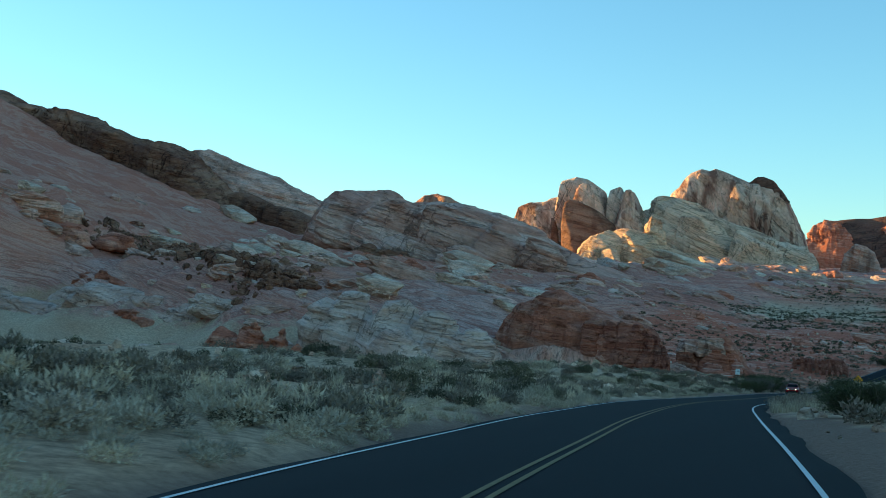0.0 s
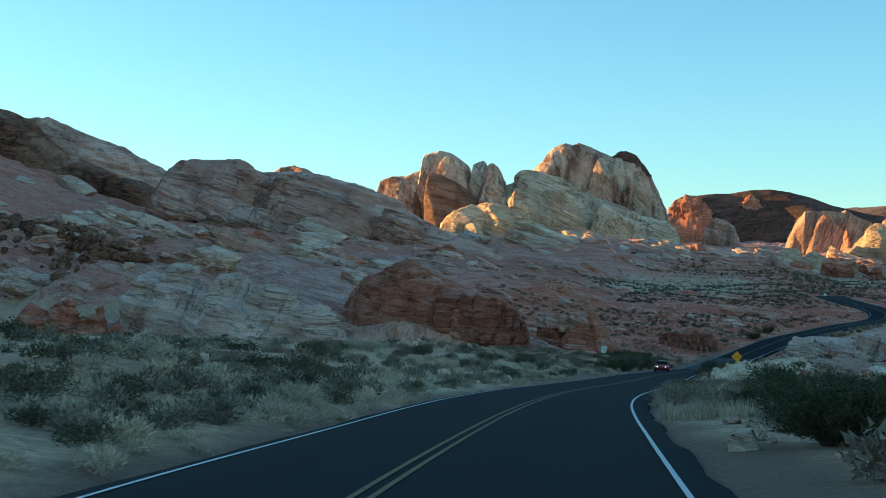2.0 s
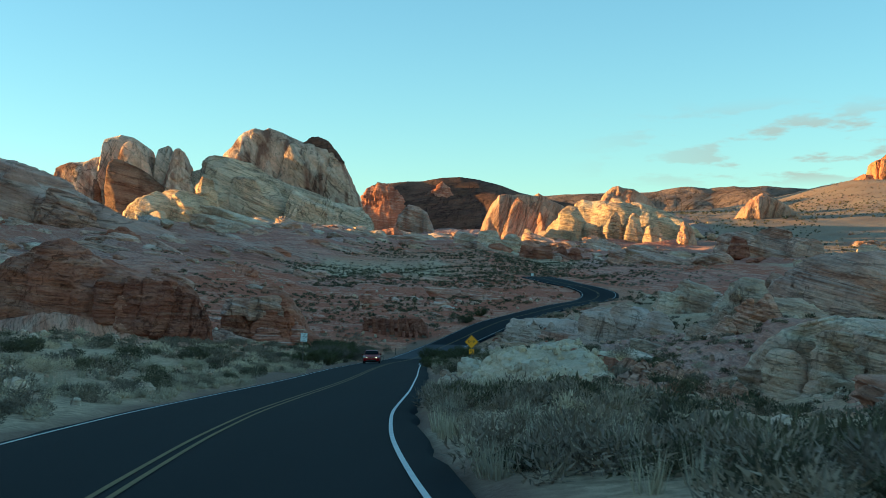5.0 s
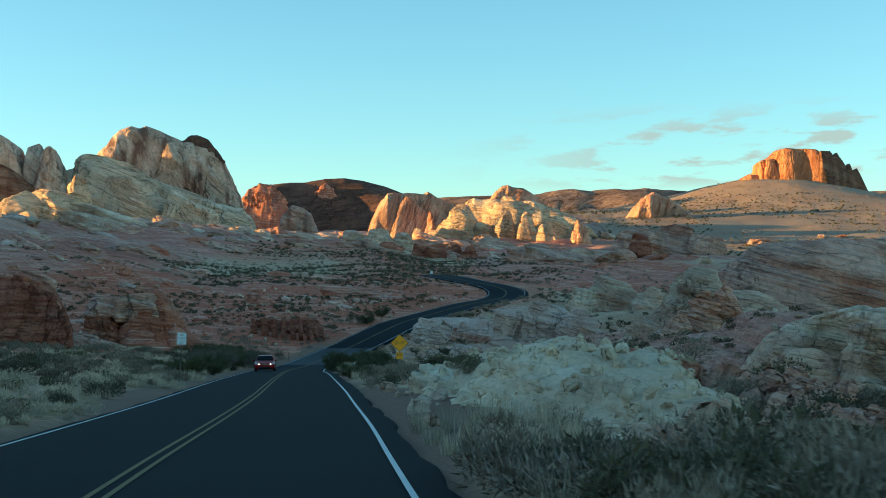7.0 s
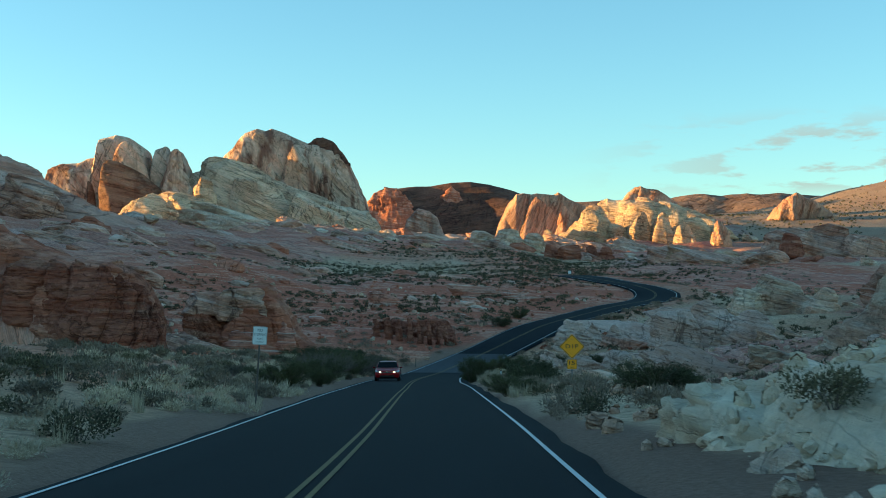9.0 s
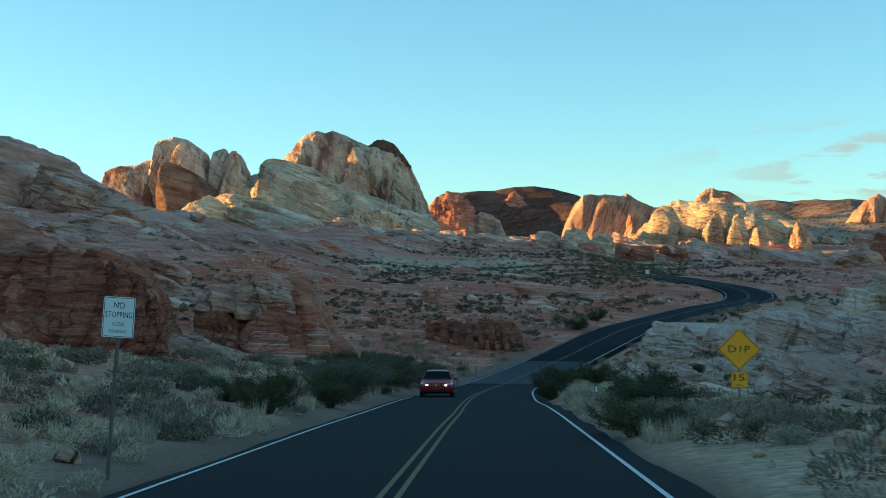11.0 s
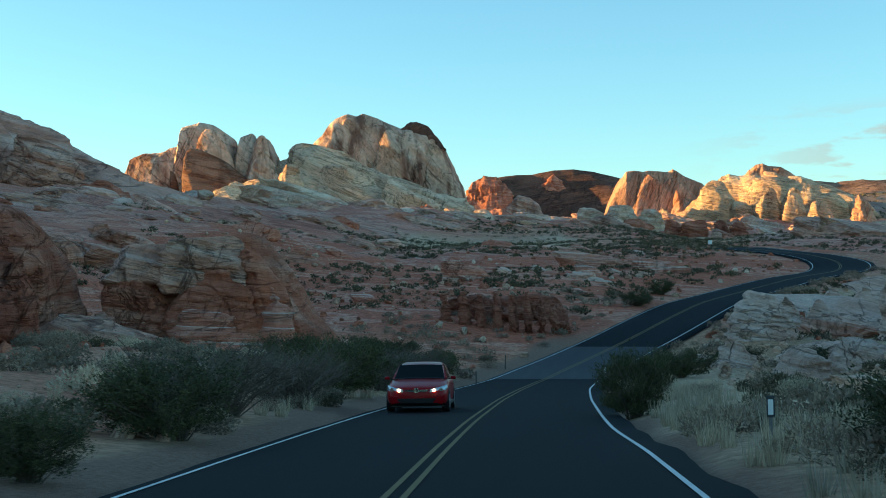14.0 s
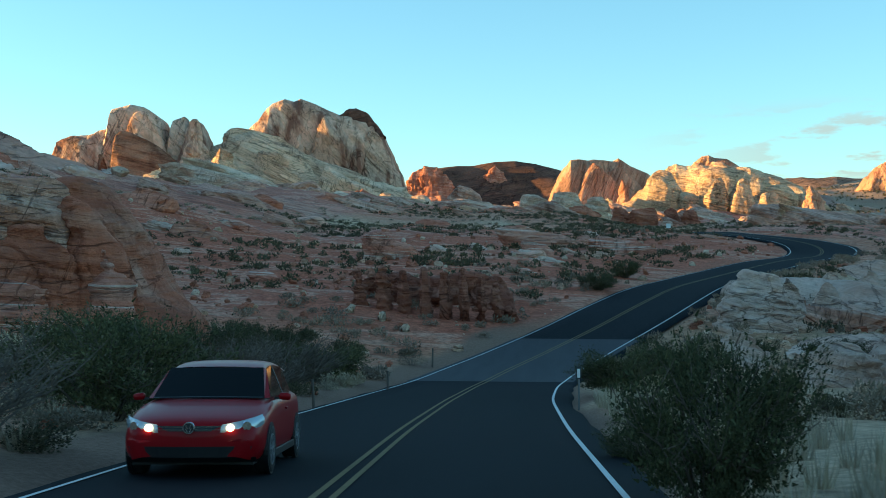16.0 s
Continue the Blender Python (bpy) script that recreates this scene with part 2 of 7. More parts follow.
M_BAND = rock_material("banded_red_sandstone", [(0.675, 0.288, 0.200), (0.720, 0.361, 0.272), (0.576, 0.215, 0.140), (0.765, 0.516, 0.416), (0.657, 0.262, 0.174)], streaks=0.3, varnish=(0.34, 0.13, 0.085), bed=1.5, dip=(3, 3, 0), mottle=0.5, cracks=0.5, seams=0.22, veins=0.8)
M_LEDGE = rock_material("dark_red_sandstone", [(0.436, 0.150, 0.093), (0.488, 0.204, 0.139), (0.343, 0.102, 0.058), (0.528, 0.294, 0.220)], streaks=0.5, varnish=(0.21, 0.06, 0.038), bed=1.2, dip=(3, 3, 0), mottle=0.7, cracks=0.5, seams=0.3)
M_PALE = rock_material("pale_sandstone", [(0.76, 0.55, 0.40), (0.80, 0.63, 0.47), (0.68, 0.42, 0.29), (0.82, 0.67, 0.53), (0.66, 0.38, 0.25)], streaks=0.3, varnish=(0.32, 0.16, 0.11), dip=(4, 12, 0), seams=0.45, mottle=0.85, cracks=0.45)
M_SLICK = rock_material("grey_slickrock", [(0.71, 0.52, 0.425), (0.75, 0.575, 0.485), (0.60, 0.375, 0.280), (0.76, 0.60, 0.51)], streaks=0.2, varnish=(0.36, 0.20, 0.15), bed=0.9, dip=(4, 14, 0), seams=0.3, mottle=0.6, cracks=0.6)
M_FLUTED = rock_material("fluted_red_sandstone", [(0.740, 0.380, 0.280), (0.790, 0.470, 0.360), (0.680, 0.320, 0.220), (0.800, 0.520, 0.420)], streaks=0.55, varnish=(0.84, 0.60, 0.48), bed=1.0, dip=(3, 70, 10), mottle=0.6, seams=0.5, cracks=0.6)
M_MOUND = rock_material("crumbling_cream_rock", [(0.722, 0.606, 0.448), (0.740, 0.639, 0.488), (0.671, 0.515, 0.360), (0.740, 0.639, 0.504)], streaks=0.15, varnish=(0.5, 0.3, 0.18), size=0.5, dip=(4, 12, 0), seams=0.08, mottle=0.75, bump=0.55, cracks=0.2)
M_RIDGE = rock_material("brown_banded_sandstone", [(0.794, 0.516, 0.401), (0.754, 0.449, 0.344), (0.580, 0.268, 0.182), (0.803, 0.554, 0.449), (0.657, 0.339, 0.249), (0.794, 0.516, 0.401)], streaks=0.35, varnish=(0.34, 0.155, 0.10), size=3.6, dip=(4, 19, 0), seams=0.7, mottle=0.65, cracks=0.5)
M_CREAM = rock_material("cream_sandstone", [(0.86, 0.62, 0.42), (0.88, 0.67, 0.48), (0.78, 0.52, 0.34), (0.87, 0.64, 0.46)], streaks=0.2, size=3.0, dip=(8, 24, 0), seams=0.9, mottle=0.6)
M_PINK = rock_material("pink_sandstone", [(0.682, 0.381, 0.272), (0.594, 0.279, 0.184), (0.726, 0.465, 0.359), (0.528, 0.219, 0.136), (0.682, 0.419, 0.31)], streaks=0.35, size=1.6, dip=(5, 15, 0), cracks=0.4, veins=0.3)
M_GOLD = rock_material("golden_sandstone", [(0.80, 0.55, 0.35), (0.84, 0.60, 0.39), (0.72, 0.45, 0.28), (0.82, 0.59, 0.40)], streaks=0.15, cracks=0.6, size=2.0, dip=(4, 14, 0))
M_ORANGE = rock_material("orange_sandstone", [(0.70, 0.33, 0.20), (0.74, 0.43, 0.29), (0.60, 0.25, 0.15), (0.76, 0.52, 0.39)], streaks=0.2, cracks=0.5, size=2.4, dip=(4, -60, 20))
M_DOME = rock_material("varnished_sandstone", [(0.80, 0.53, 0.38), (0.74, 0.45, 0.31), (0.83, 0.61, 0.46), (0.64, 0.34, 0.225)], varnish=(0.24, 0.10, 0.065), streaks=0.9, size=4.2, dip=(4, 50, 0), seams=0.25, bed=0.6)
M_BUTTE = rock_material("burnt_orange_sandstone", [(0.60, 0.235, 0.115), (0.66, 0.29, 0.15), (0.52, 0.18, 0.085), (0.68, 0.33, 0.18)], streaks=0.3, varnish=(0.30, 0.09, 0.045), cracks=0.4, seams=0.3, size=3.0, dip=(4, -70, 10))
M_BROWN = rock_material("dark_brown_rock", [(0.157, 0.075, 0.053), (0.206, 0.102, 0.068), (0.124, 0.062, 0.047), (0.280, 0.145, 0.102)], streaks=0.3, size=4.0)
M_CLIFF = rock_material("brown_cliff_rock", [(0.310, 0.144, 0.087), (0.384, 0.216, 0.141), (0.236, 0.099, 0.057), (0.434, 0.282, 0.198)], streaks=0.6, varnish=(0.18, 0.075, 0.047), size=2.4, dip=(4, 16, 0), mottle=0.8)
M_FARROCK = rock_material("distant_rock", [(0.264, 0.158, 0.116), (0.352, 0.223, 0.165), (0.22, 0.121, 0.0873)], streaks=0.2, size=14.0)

# ---- the lie of the land ----
ROAD_X = curve_through([(-170, 26), (-120, 17.6), (-90, 12.2), (-80, 10.5), (-70, 8.75), (-60, 6.95), (-50, 5.1), (-40, 3.35), (-30, 1.7), (-20, 0.2), (-10, -1.1), (0, -2.1),
                        (10, -2.75), (20, -3.25), (30, -3.8), (40, -4.4), (50, -5.1), (60, -5.8), (70, -6.5), (80, -7.15), (90, -7.9), (100, -8.55), (115, -9.3), (130, -9.8),
                        (145, -9.9), (152, -9.2), (160, -6.9), (170, -3.2), (186, 1.5), (196, 6.1), (211, 12.9), (222, 18.0), (230, 20.4), (237, 20.9), (245, 18.6), (253, 15.2), (266, 11.5), (300, 8), (420, 0)], 2.5)
ROAD_Z = curve_through([(-170, 1.5), (-120, 1.3), (-90, 1.09), (-70, 0.83), (-50, 0.26), (-30, -0.47), (-10, -1.23), (10, -1.96), (30, -2.63), (50, -3.27), (70, -3.95), (90, -4.7),
                        (115, -5.6), (130, -6.15), (145, -6.6), (150, -6.6), (158, -5.9), (165, -4.9), (171, -3.9), (186, -2.1), (196, -1.05), (211, 0.5), (227, 1.5), (246, 4.2), (266, 6.0), (300, 7.5), (420, 16)], 3.0)
FLOOR_Z = curve_through([(-200, 1.5), (-90, 1.3), (-60, 1.0), (-20, 0.3), (20, -0.5), (50, -1.3), (80, -2.9), (110, -4.3), (140, -5.0), (160, -4.4), (180, -1.5), (200, 0.2), (220, 2.0), (280, 7.0),
                         (335, 10.5), (370, 15), (450, 22), (620, 31), (900, 46), (1400, 78), (2600, 150), (6000, 240)], 6.0)
RIGHT_Z = curve_through([(-200, 1.2), (-90, 0.9), (-40, -0.3), (0, -1.9), (20, -2.6), (60, -4.2), (100, -5.9), (131, -6.8), (165, -5.4), (181, -4.0), (208, -0.8), (237, 1.0), (267, 3.5),
                         (330, 9), (450, 17), (520, 21), (600, 30), (700, 46), (900, 62), (1400, 95), (2600, 160), (6000, 240)], 6.0)


def land(x, y, fine=True):
    """Height of the ground, and how much of it is bare rock."""
    x, y = np.asarray(x, float), np.asarray(y, float)
    flat = np.stack([x, y, 0 * x], -1)
    d = x - ROAD_X(y)
    zr = ROAD_Z(y)
    left, right = FLOOR_Z(y), RIGHT_Z(y)
    side = step01(x - ROAD_X(np.clip(y, -200, 420)) * step01(y, 500, 300), -12, 14)
    z = left * (1 - side) + right * side
    # the broad slab that climbs to the west, its foot a low scarp
    slab = -13.3 - 0.1055 * x + 0.0669 * y + 2.0 * grain(flat, 45, 3)
    foot = step01(y + 0.25 * (x + 90) + 6 * grain(flat, 22, 5), 104, 150) * step01(-x, 44, 74)
    z = z + (slab - z) * foot * step01(y, 420, 330)
    # the pink hillside above it; unseen western high ground added to shade the valley
    over = np.clip(-x - 200 - 0.2 * (y - 250) + 9 * grain(flat, 40, 8), 0, 190)
    hill = step01(over, 0, 30)
    z = z + 0.27 * over * step01(y, 40, 150) * step01(y, 560, 430)
    # rises out of view, added to block the low sun
    shade_rise = step01(-x, 150, 330) * step01(y, 200, 60)
    z = z + shade_rise * 66
    z = z + step01(-x, 300, 460) * 30 * step01(y, 560, 440)
    # tilt west of the valley floor
    tilt = step01(y, 185, 230) * step01(y, 1200, 500)
    z = z + 3.0 * np.exp(-(((x + 50) / 14) ** 2 + ((y - 222) / 22) ** 2)) + tilt * 0.11 * np.clip(-38 - x, 0, 60) * (1 - foot * step01(y, 420, 330))
    # hillside under the far butte in the east
    z = z + 24 * np.exp(-(((x - 268) / 78) ** 2 + ((y - 960) / 190) ** 2))
    # rocky rise east of the road
    z = z + 5.0 * np.exp(-(((x - 44) / 17) ** 2 + ((y - 138) / 24) ** 2)) + 2.6 * np.exp(-(((x - 28) / 9) ** 2 + ((y - 100) / 30) ** 2)) + 3.0 * np.exp(-(((x - 40) / 10) ** 2 + ((y - 78) / 18) ** 2)) - 1.2 * np.exp(-(((x - 15) / 6) ** 2 + ((y - 62) / 30) ** 2))
    z = z - 2.6 * np.exp(-(((x - 18.5) / 5) ** 2 + ((y - 42) / 26) ** 2)) - 2.0 * np.exp(-(((x - 30) / 9) ** 2 + ((y - 50) / 14) ** 2))
    rock = np.clip(foot * step01(y, 480, 400) + 0.9 * hill + step01(y, 172, 200) * step01(x, 10, -60) * 0.5 + step01(y, 420, 520) * 0.6 + step01(d, 8, 26) * step01(y, 0, 30) * 0.55, 0, 1)
    rock = rock * (1 - 0.85 * step01(x, 70, 120) * step01(y, 430, 520))
    rock = np.clip(rock + 0.35 * grain(flat, 30, 21), 0, 1)
    if fine:
        away = step01(np.abs(d), 4.5, 11)
        z = z + away * (0.55 * grain(flat, 13, 11) + 0.28 * grain(flat, 5, 12) + 0.10 * grain(flat, 1.7, 13) + 0.04 * grain(flat, 0.7, 14))
        bed = z + 0.24 * x - 0.03 * y + 1.6 * grain(flat, 26, 31) + 0.5 * grain(flat, 7, 32)
        out = 0
        for t, amp in ((5.2, 2.0), (1.9, 0.75), (0.75, 0.32)):
            u = (bed / t) % 1.0
            out = out + amp * (step01(u, 0.0, 0.16) - u) * (0.55 + 0.45 * grain(flat, t * 6, 33))
        z = z + away * rock * (out + 1.0 * grain(flat, 11, 15) + 0.55 * np.abs(grain(flat, 3.4, 16)) + 0.25 * np.abs(grain(flat, 1.3, 17))) * (0.35 + 0.65 * step01(np.abs(d), 12, 35))
    # the road bed and its shoulders
    bank = zr - 0.03 + 0.10 * (np.abs(d) - 4)
    lip = step01(np.abs(d) + 1.2 * grain(flat, 9, 18), 5.2, 15 + 5 * step01(-d, 0, 5))
    on = step01(y, 302, 282)
    z = z * (1 - (1 - lip) * on) + bank * (1 - lip) * on
    z = z - 0.12 * step01(np.abs(d - 0.25), 4.3, 3.9) * on
    return z, rock, d


def spread(start, stop, first, growth, most):
    out, s = [start], first
    sign = 1 if stop > start else -1
    while sign * (stop - out[-1]) > 0:
        out.append(out[-1] + sign * s)
        s = min(s * growth, most)
    return out


gx = sorted(set(np.round(np.r_[np.arange(-24, 28, 0.55), spread(-24, -340, 0.6, 1.010, 2.6), spread(28, 260, 0.6, 1.022, 5.0)], 3)))
gx = np.array(sorted(set(gx) | set(np.round(np.r_[spread(gx[0], -5200, 8, 1.12, 400), spread(gx[-1], 5200, 8, 1.1, 400)], 3))))
gy = np.array(sorted(set(np.round(np.r_[spread(-85, -900, 2, 1.15, 120), np.arange(-85, 160, 0.62), spread(160, 430, 0.7, 1.006, 3), spread(430, 6000, 2.5, 1.022, 160)], 3))))
GX, GY = np.meshgrid(gx, gy)
gz, grock, gd = land(GX.ravel(), GY.ravel())
nx, ny = len(gx), len(gy)
cell = np.arange(nx * ny).reshape(ny, nx)
quads = np.stack([cell[:-1, :-1], cell[:-1, 1:], cell[1:, 1:], cell[1:, :-1]], -1).reshape(-1, 4)


def ground_material():
    m, n, l, b = material("desert_ground")
    pos = n.new("ShaderNodeNewGeometry").outputs["Position"]
    attr = n.new("ShaderNodeAttribute")
    attr.attribute_name = "bare_rock"
    grav = n.new("ShaderNodeAttribute")
    grav.attribute_name = "gravel"
    wide = noise_at(n, l, pos, 0.035, 6, 0.6)
    sand = ramp(n, [(0.35, (0.49, 0.30, 0.185)), (0.5, (0.57, 0.40, 0.265)), (0.62, (0.63, 0.475, 0.325))])
    l.new(wide, sand.inputs[0])
    red = n.new("ShaderNodeAttribute")
    red.attribute_name = "red_soil"
    redbed = noise_at(n, l, pos, (0.06, 0.12, 1.3), 7, 0.66, (3, 4, 12), 0.6)
    redr = ramp(n, [(0.33, (0.399, 0.114, 0.067)), (0.43, (0.568, 0.196, 0.120)), (0.50, (0.459, 0.141, 0.084)), (0.555, (0.679, 0.353, 0.248)), (0.60, (0.529, 0.172, 0.105)), (0.70, (0.618, 0.251, 0.165))])
    l.new(redbed, redr.inputs[0])
    pebble = noise_at(n, l, pos, 3.0, 8, 0.75)
    pr = ramp(n, [(0.36, (0.42, 0.40, 0.38)), (0.62, (1.25, 1.25, 1.25))])
    l.new(pebble, pr.inputs[0])
    sandc = mixed(n, l, red.outputs["Fac"], sand.outputs[0], redr.outputs[0])
    sandc = mixed(n, l, 0.8, sandc, pr.outputs[0], "MULTIPLY")
    beds = noise_at(n, l, pos, (0.03, 0.045, 0.6), 7, 0.64, (4, 13, 0), 0.5)
    bedr = ramp(n, [(0.3, (0.406, 0.124, 0.074)), (0.4, (0.620, 0.287, 0.196)), (0.47, (0.685, 0.396, 0.305)), (0.53, (0.449, 0.155, 0.098)), (0.56, (0.663, 0.388, 0.305)), (0.63, (0.705, 0.419, 0.329)), (0.72, (0.535, 0.217, 0.142))])
    l.new(beds, bedr.inputs[0])
    broad = noise_at(n, l, pos, 0.017, 5, 0.6)
    broadr = ramp(n, [(0.40, (0.78, 0.52, 0.43)), (0.5, (0.93, 0.87, 0.83)), (0.58, (0.92, 0.95, 0.98))])
    l.new(broad, broadr.inputs[0])
    rockc = mixed(n, l, 1.0, bedr.outputs[0], broadr.outputs[0], "MULTIPLY")
    rockc = mixed(n, l, 0.6, rockc, pr.outputs[0], "MULTIPLY")
    rockc = mixed(n, l, red.outputs["Fac"], rockc, redr.outputs[0])
    seam = noise_at(n, l, pos, (0.05, 0.06, 1.4), 6, 0.62, (4, 13, 0), 0.4)
    seamr = ramp(n, [(0.43, (1, 1, 1)), (0.45, (0.32, 0.27, 0.25)), (0.466, (1, 1, 1)), (0.54, (1, 1, 1)), (0.557, (0.38, 0.33, 0.30)), (0.575, (1.1, 1.1, 1.1))])
    l.new(seam, seamr.inputs[0])
    rockc = mixed(n, l, 0.85, rockc, seamr.outputs[0], "MULTIPLY")
    high = n.new("ShaderNodeAttribute")
    high.attribute_name = "pink_beds"
    upbed = noise_at(n, l, pos, (0.02, 0.03, 0.42), 7, 0.62, (4, 22, 0), 0.5)
    upr = ramp(n, [(0.3, (0.420, 0.143, 0.092)), (0.40, (0.538, 0.231, 0.158)), (0.47, (0.479, 0.178, 0.115)), (0.53, (0.596, 0.308, 0.221)), (0.58, (0.504, 0.199, 0.132)), (0.66, (0.605, 0.329, 0.244)), (0.74, (0.454, 0.161, 0.102))])
    l.new(upbed, upr.inputs[0])
    grey = mixed(n, l, 0.12, rockc, (0.60, 0.52, 0.47))
    rockc = mixed(n, l, high.outputs["Fac"], grey, mixed(n, l, 0.5, upr.outputs[0], pr.outputs[0], "MULTIPLY"))
    wob = noise_at(n, l, pos, 0.4, 4)
    shift = n.new("ShaderNodeVectorMath")
    shift.operation = "MULTIPLY_ADD"
    shift.inputs[1].default_value = (5, 5, 5)
    l.new(wob, shift.inputs[0])
    l.new(pos, shift.inputs[2])
    vm = n.new("ShaderNodeMapping")
    vm.inputs["Scale"].default_value = (0.12, 0.22, 0.6)
    vm.inputs["Rotation"].default_value = (0.1, -0.25, 0.5)
    l.new(shift.outputs[0], vm.inputs["Vector"])
    vor = n.new("ShaderNodeTexVoronoi")
    vor.feature = "DISTANCE_TO_EDGE"
    l.new(vm.outputs[0], vor.inputs["Vector"])
    vr = ramp(n, [(0.0, (0.25, 0.22, 0.2)), (0.05, (1, 1, 1))])
    l.new(vor.outputs["Distance"], vr.inputs[0])
    rockc = mixed(n, l, 0.35, rockc, vr.outputs[0], "MULTIPLY")
    edge = noise_at(n, l, pos, 0.25, 7, 0.7)
    sm = n.new("ShaderNodeMath")
    sm.operation = "ADD"
    l.new(attr.outputs["Fac"], sm.inputs[0])
    l.new(edge, sm.inputs[1])
    cut = ramp(n, [(0.68, (0, 0, 0)), (0.82, (1, 1, 1))])
    half = n.new("ShaderNodeMath")
    half.operation = "MULTIPLY"
    half.inputs[1].default_value = 0.75
    l.new(sm.outputs[0], half.inputs[0])
    l.new(half.outputs[0], cut.inputs[0])
    col = mixed(n, l, cut.outputs[0], sandc, rockc)
    stones = noise_at(n, l, pos, 9.0, 6, 0.8)
    sr = ramp(n, [(0.35, (0.19, 0.115, 0.08)), (0.65, (0.33, 0.215, 0.16))])
    l.new(stones, sr.inputs[0])
    col = mixed(n, l, grav.outputs["Fac"], col, sr.outputs[0])
    l.new(col, b.inputs["Base Color"])
    b.inputs["Roughness"].default_value = 0.95
    b.inputs["Specular IOR Level"].default_value = 0.15
    hs = n.new("ShaderNodeMath")
    hs.operation = "ADD"
    thin = noise_at(n, l, pos, (0.2, 0.3, 3.0), 5, 0.65, (4, 13, 0), 0.5)
    l.new(thin, hs.inputs[0])
    l.new(pebble, hs.inputs[1])
    bp = n.new("ShaderNodeBump")
    bp.inputs["Strength"].default_value, bp.inputs["Distance"].default_value = 0.7, 0.25
    l.new(hs.outputs[0], bp.inputs["Height"])
    l.new(bp.outputs[0], b.inputs["Normal"])
    return m


M_GROUND = ground_material()
ground_me = mesh_of("ground", np.c_[GX.ravel(), GY.ravel(), gz], quads, M_GROUND)
at = ground_me.attributes.new("bare_rock", "FLOAT", "POINT")
at.data.foreach_set("value", grock.astype(np.float32))
pull = np.clip(1 - np.abs(GY.ravel() + 52) / 22, 0, 1) + 0.45 * np.clip(1 - np.abs(GY.ravel() - 28) / 20, 0, 1)
wide_r = 4.7 + np.where(GY.ravel() < 0, 1.7, 3.4) * np.clip(pull * 1.6, 0, 1)
edge_n = 0.6 * grain(np.c_[GX.ravel(), GY.ravel(), 0 * gz], 4, 40)
gravel = step01(np.where(gd > 0, wide_r - gd, 4.15 + 1.3 * step01(GY.ravel(), 22, 45) + gd) + edge_n, -0.3, 0.5) * step01(GY.ravel(), 290, 276) * (1 - 0.85 * step01(GY.ravel(), 163, 172))
gravel = np.maximum(gravel, 0.6 * step01(GX.ravel(), 60, 120) * step01(GY.ravel(), 400, 480))
beds_up = step01(gz + 5 * grain(np.c_[GX.ravel(), GY.ravel(), 0 * gz], 35, 61) + 2 * grain(np.c_[GX.ravel(), GY.ravel(), 0 * gz], 9, 62), 11, 16) * step01(-GX.ravel(), 75, 105) * step01(GY.ravel(), 480, 400)
at = ground_me.attributes.new("pink_beds", "FLOAT", "POINT")
at.data.foreach_set("value", beds_up.astype(np.float32))
at = ground_me.attributes.new("gravel", "FLOAT", "POINT")
at.data.foreach_set("value", gravel.astype(np.float32))
flat_xy = np.c_[GX.ravel(), GY.ravel(), 0 * gz]
redness = step01(GY.ravel() + 9 * grain(flat_xy, 30, 51), 148, 168) * step01(GY.ravel() + 0.2 * GX.ravel() + 14 * grain(flat_xy, 24, 52), 282, 250) * step01(-gd, 3, 5.5) * step01(GX.ravel() + 8 * grain(flat_xy, 14, 53), -78, -52)
redness = redness + step01(GY.ravel(), 238, 258) * step01(GY.ravel(), 375, 340) * step01(gd + 3 * grain(flat_xy, 16, 54), 5, 9) * step01(gd, 85, 65)
redness = redness + 0.75 * step01(GY.ravel(), 240, 262) * step01(GY.ravel(), 430, 395) * step01(gd + 4 * grain(flat_xy, 12, 56), -26, -18) * step01(-gd, 3, 5)
redness = redness + 0.9 * step01(GY.ravel(), 332, 362) * step01(GY.ravel(), 600, 560) * step01(grain(flat_xy, 30, 55), -0.45, 0.1) * step01(np.abs(GX.ravel() + 10), 120, 80)
redness = redness + 0.6 * step01(GY.ravel() + 6 * grain(flat_xy, 12, 57), 42, 62) * step01(GY.ravel(), 166, 152) * step01(-gd, 4.5, 7) * step01(GX.ravel() + 6 * grain(flat_xy, 10, 58), -48, -34)
redness = redness + 0.7 * step01(GY.ravel(), 160, 176) * step01(GY.ravel(), 300, 285) * step01(np.abs(gd), 11, 7)
redness = redness + 0.85 * step01(GY.ravel(), 282, 294) * step01(GY.ravel(), 440, 405) * step01(np.abs(gd), 9, 6)
at = ground_me.attributes.new("red_soil", "FLOAT", "POINT")
at.data.foreach_set("value", np.clip(redness, 0, 1).astype(np.float32))
ground = tagged(new("ground", ground_me), "pinkish desert sand and bare bedded rock rising to the west", "ground", kind="structure")


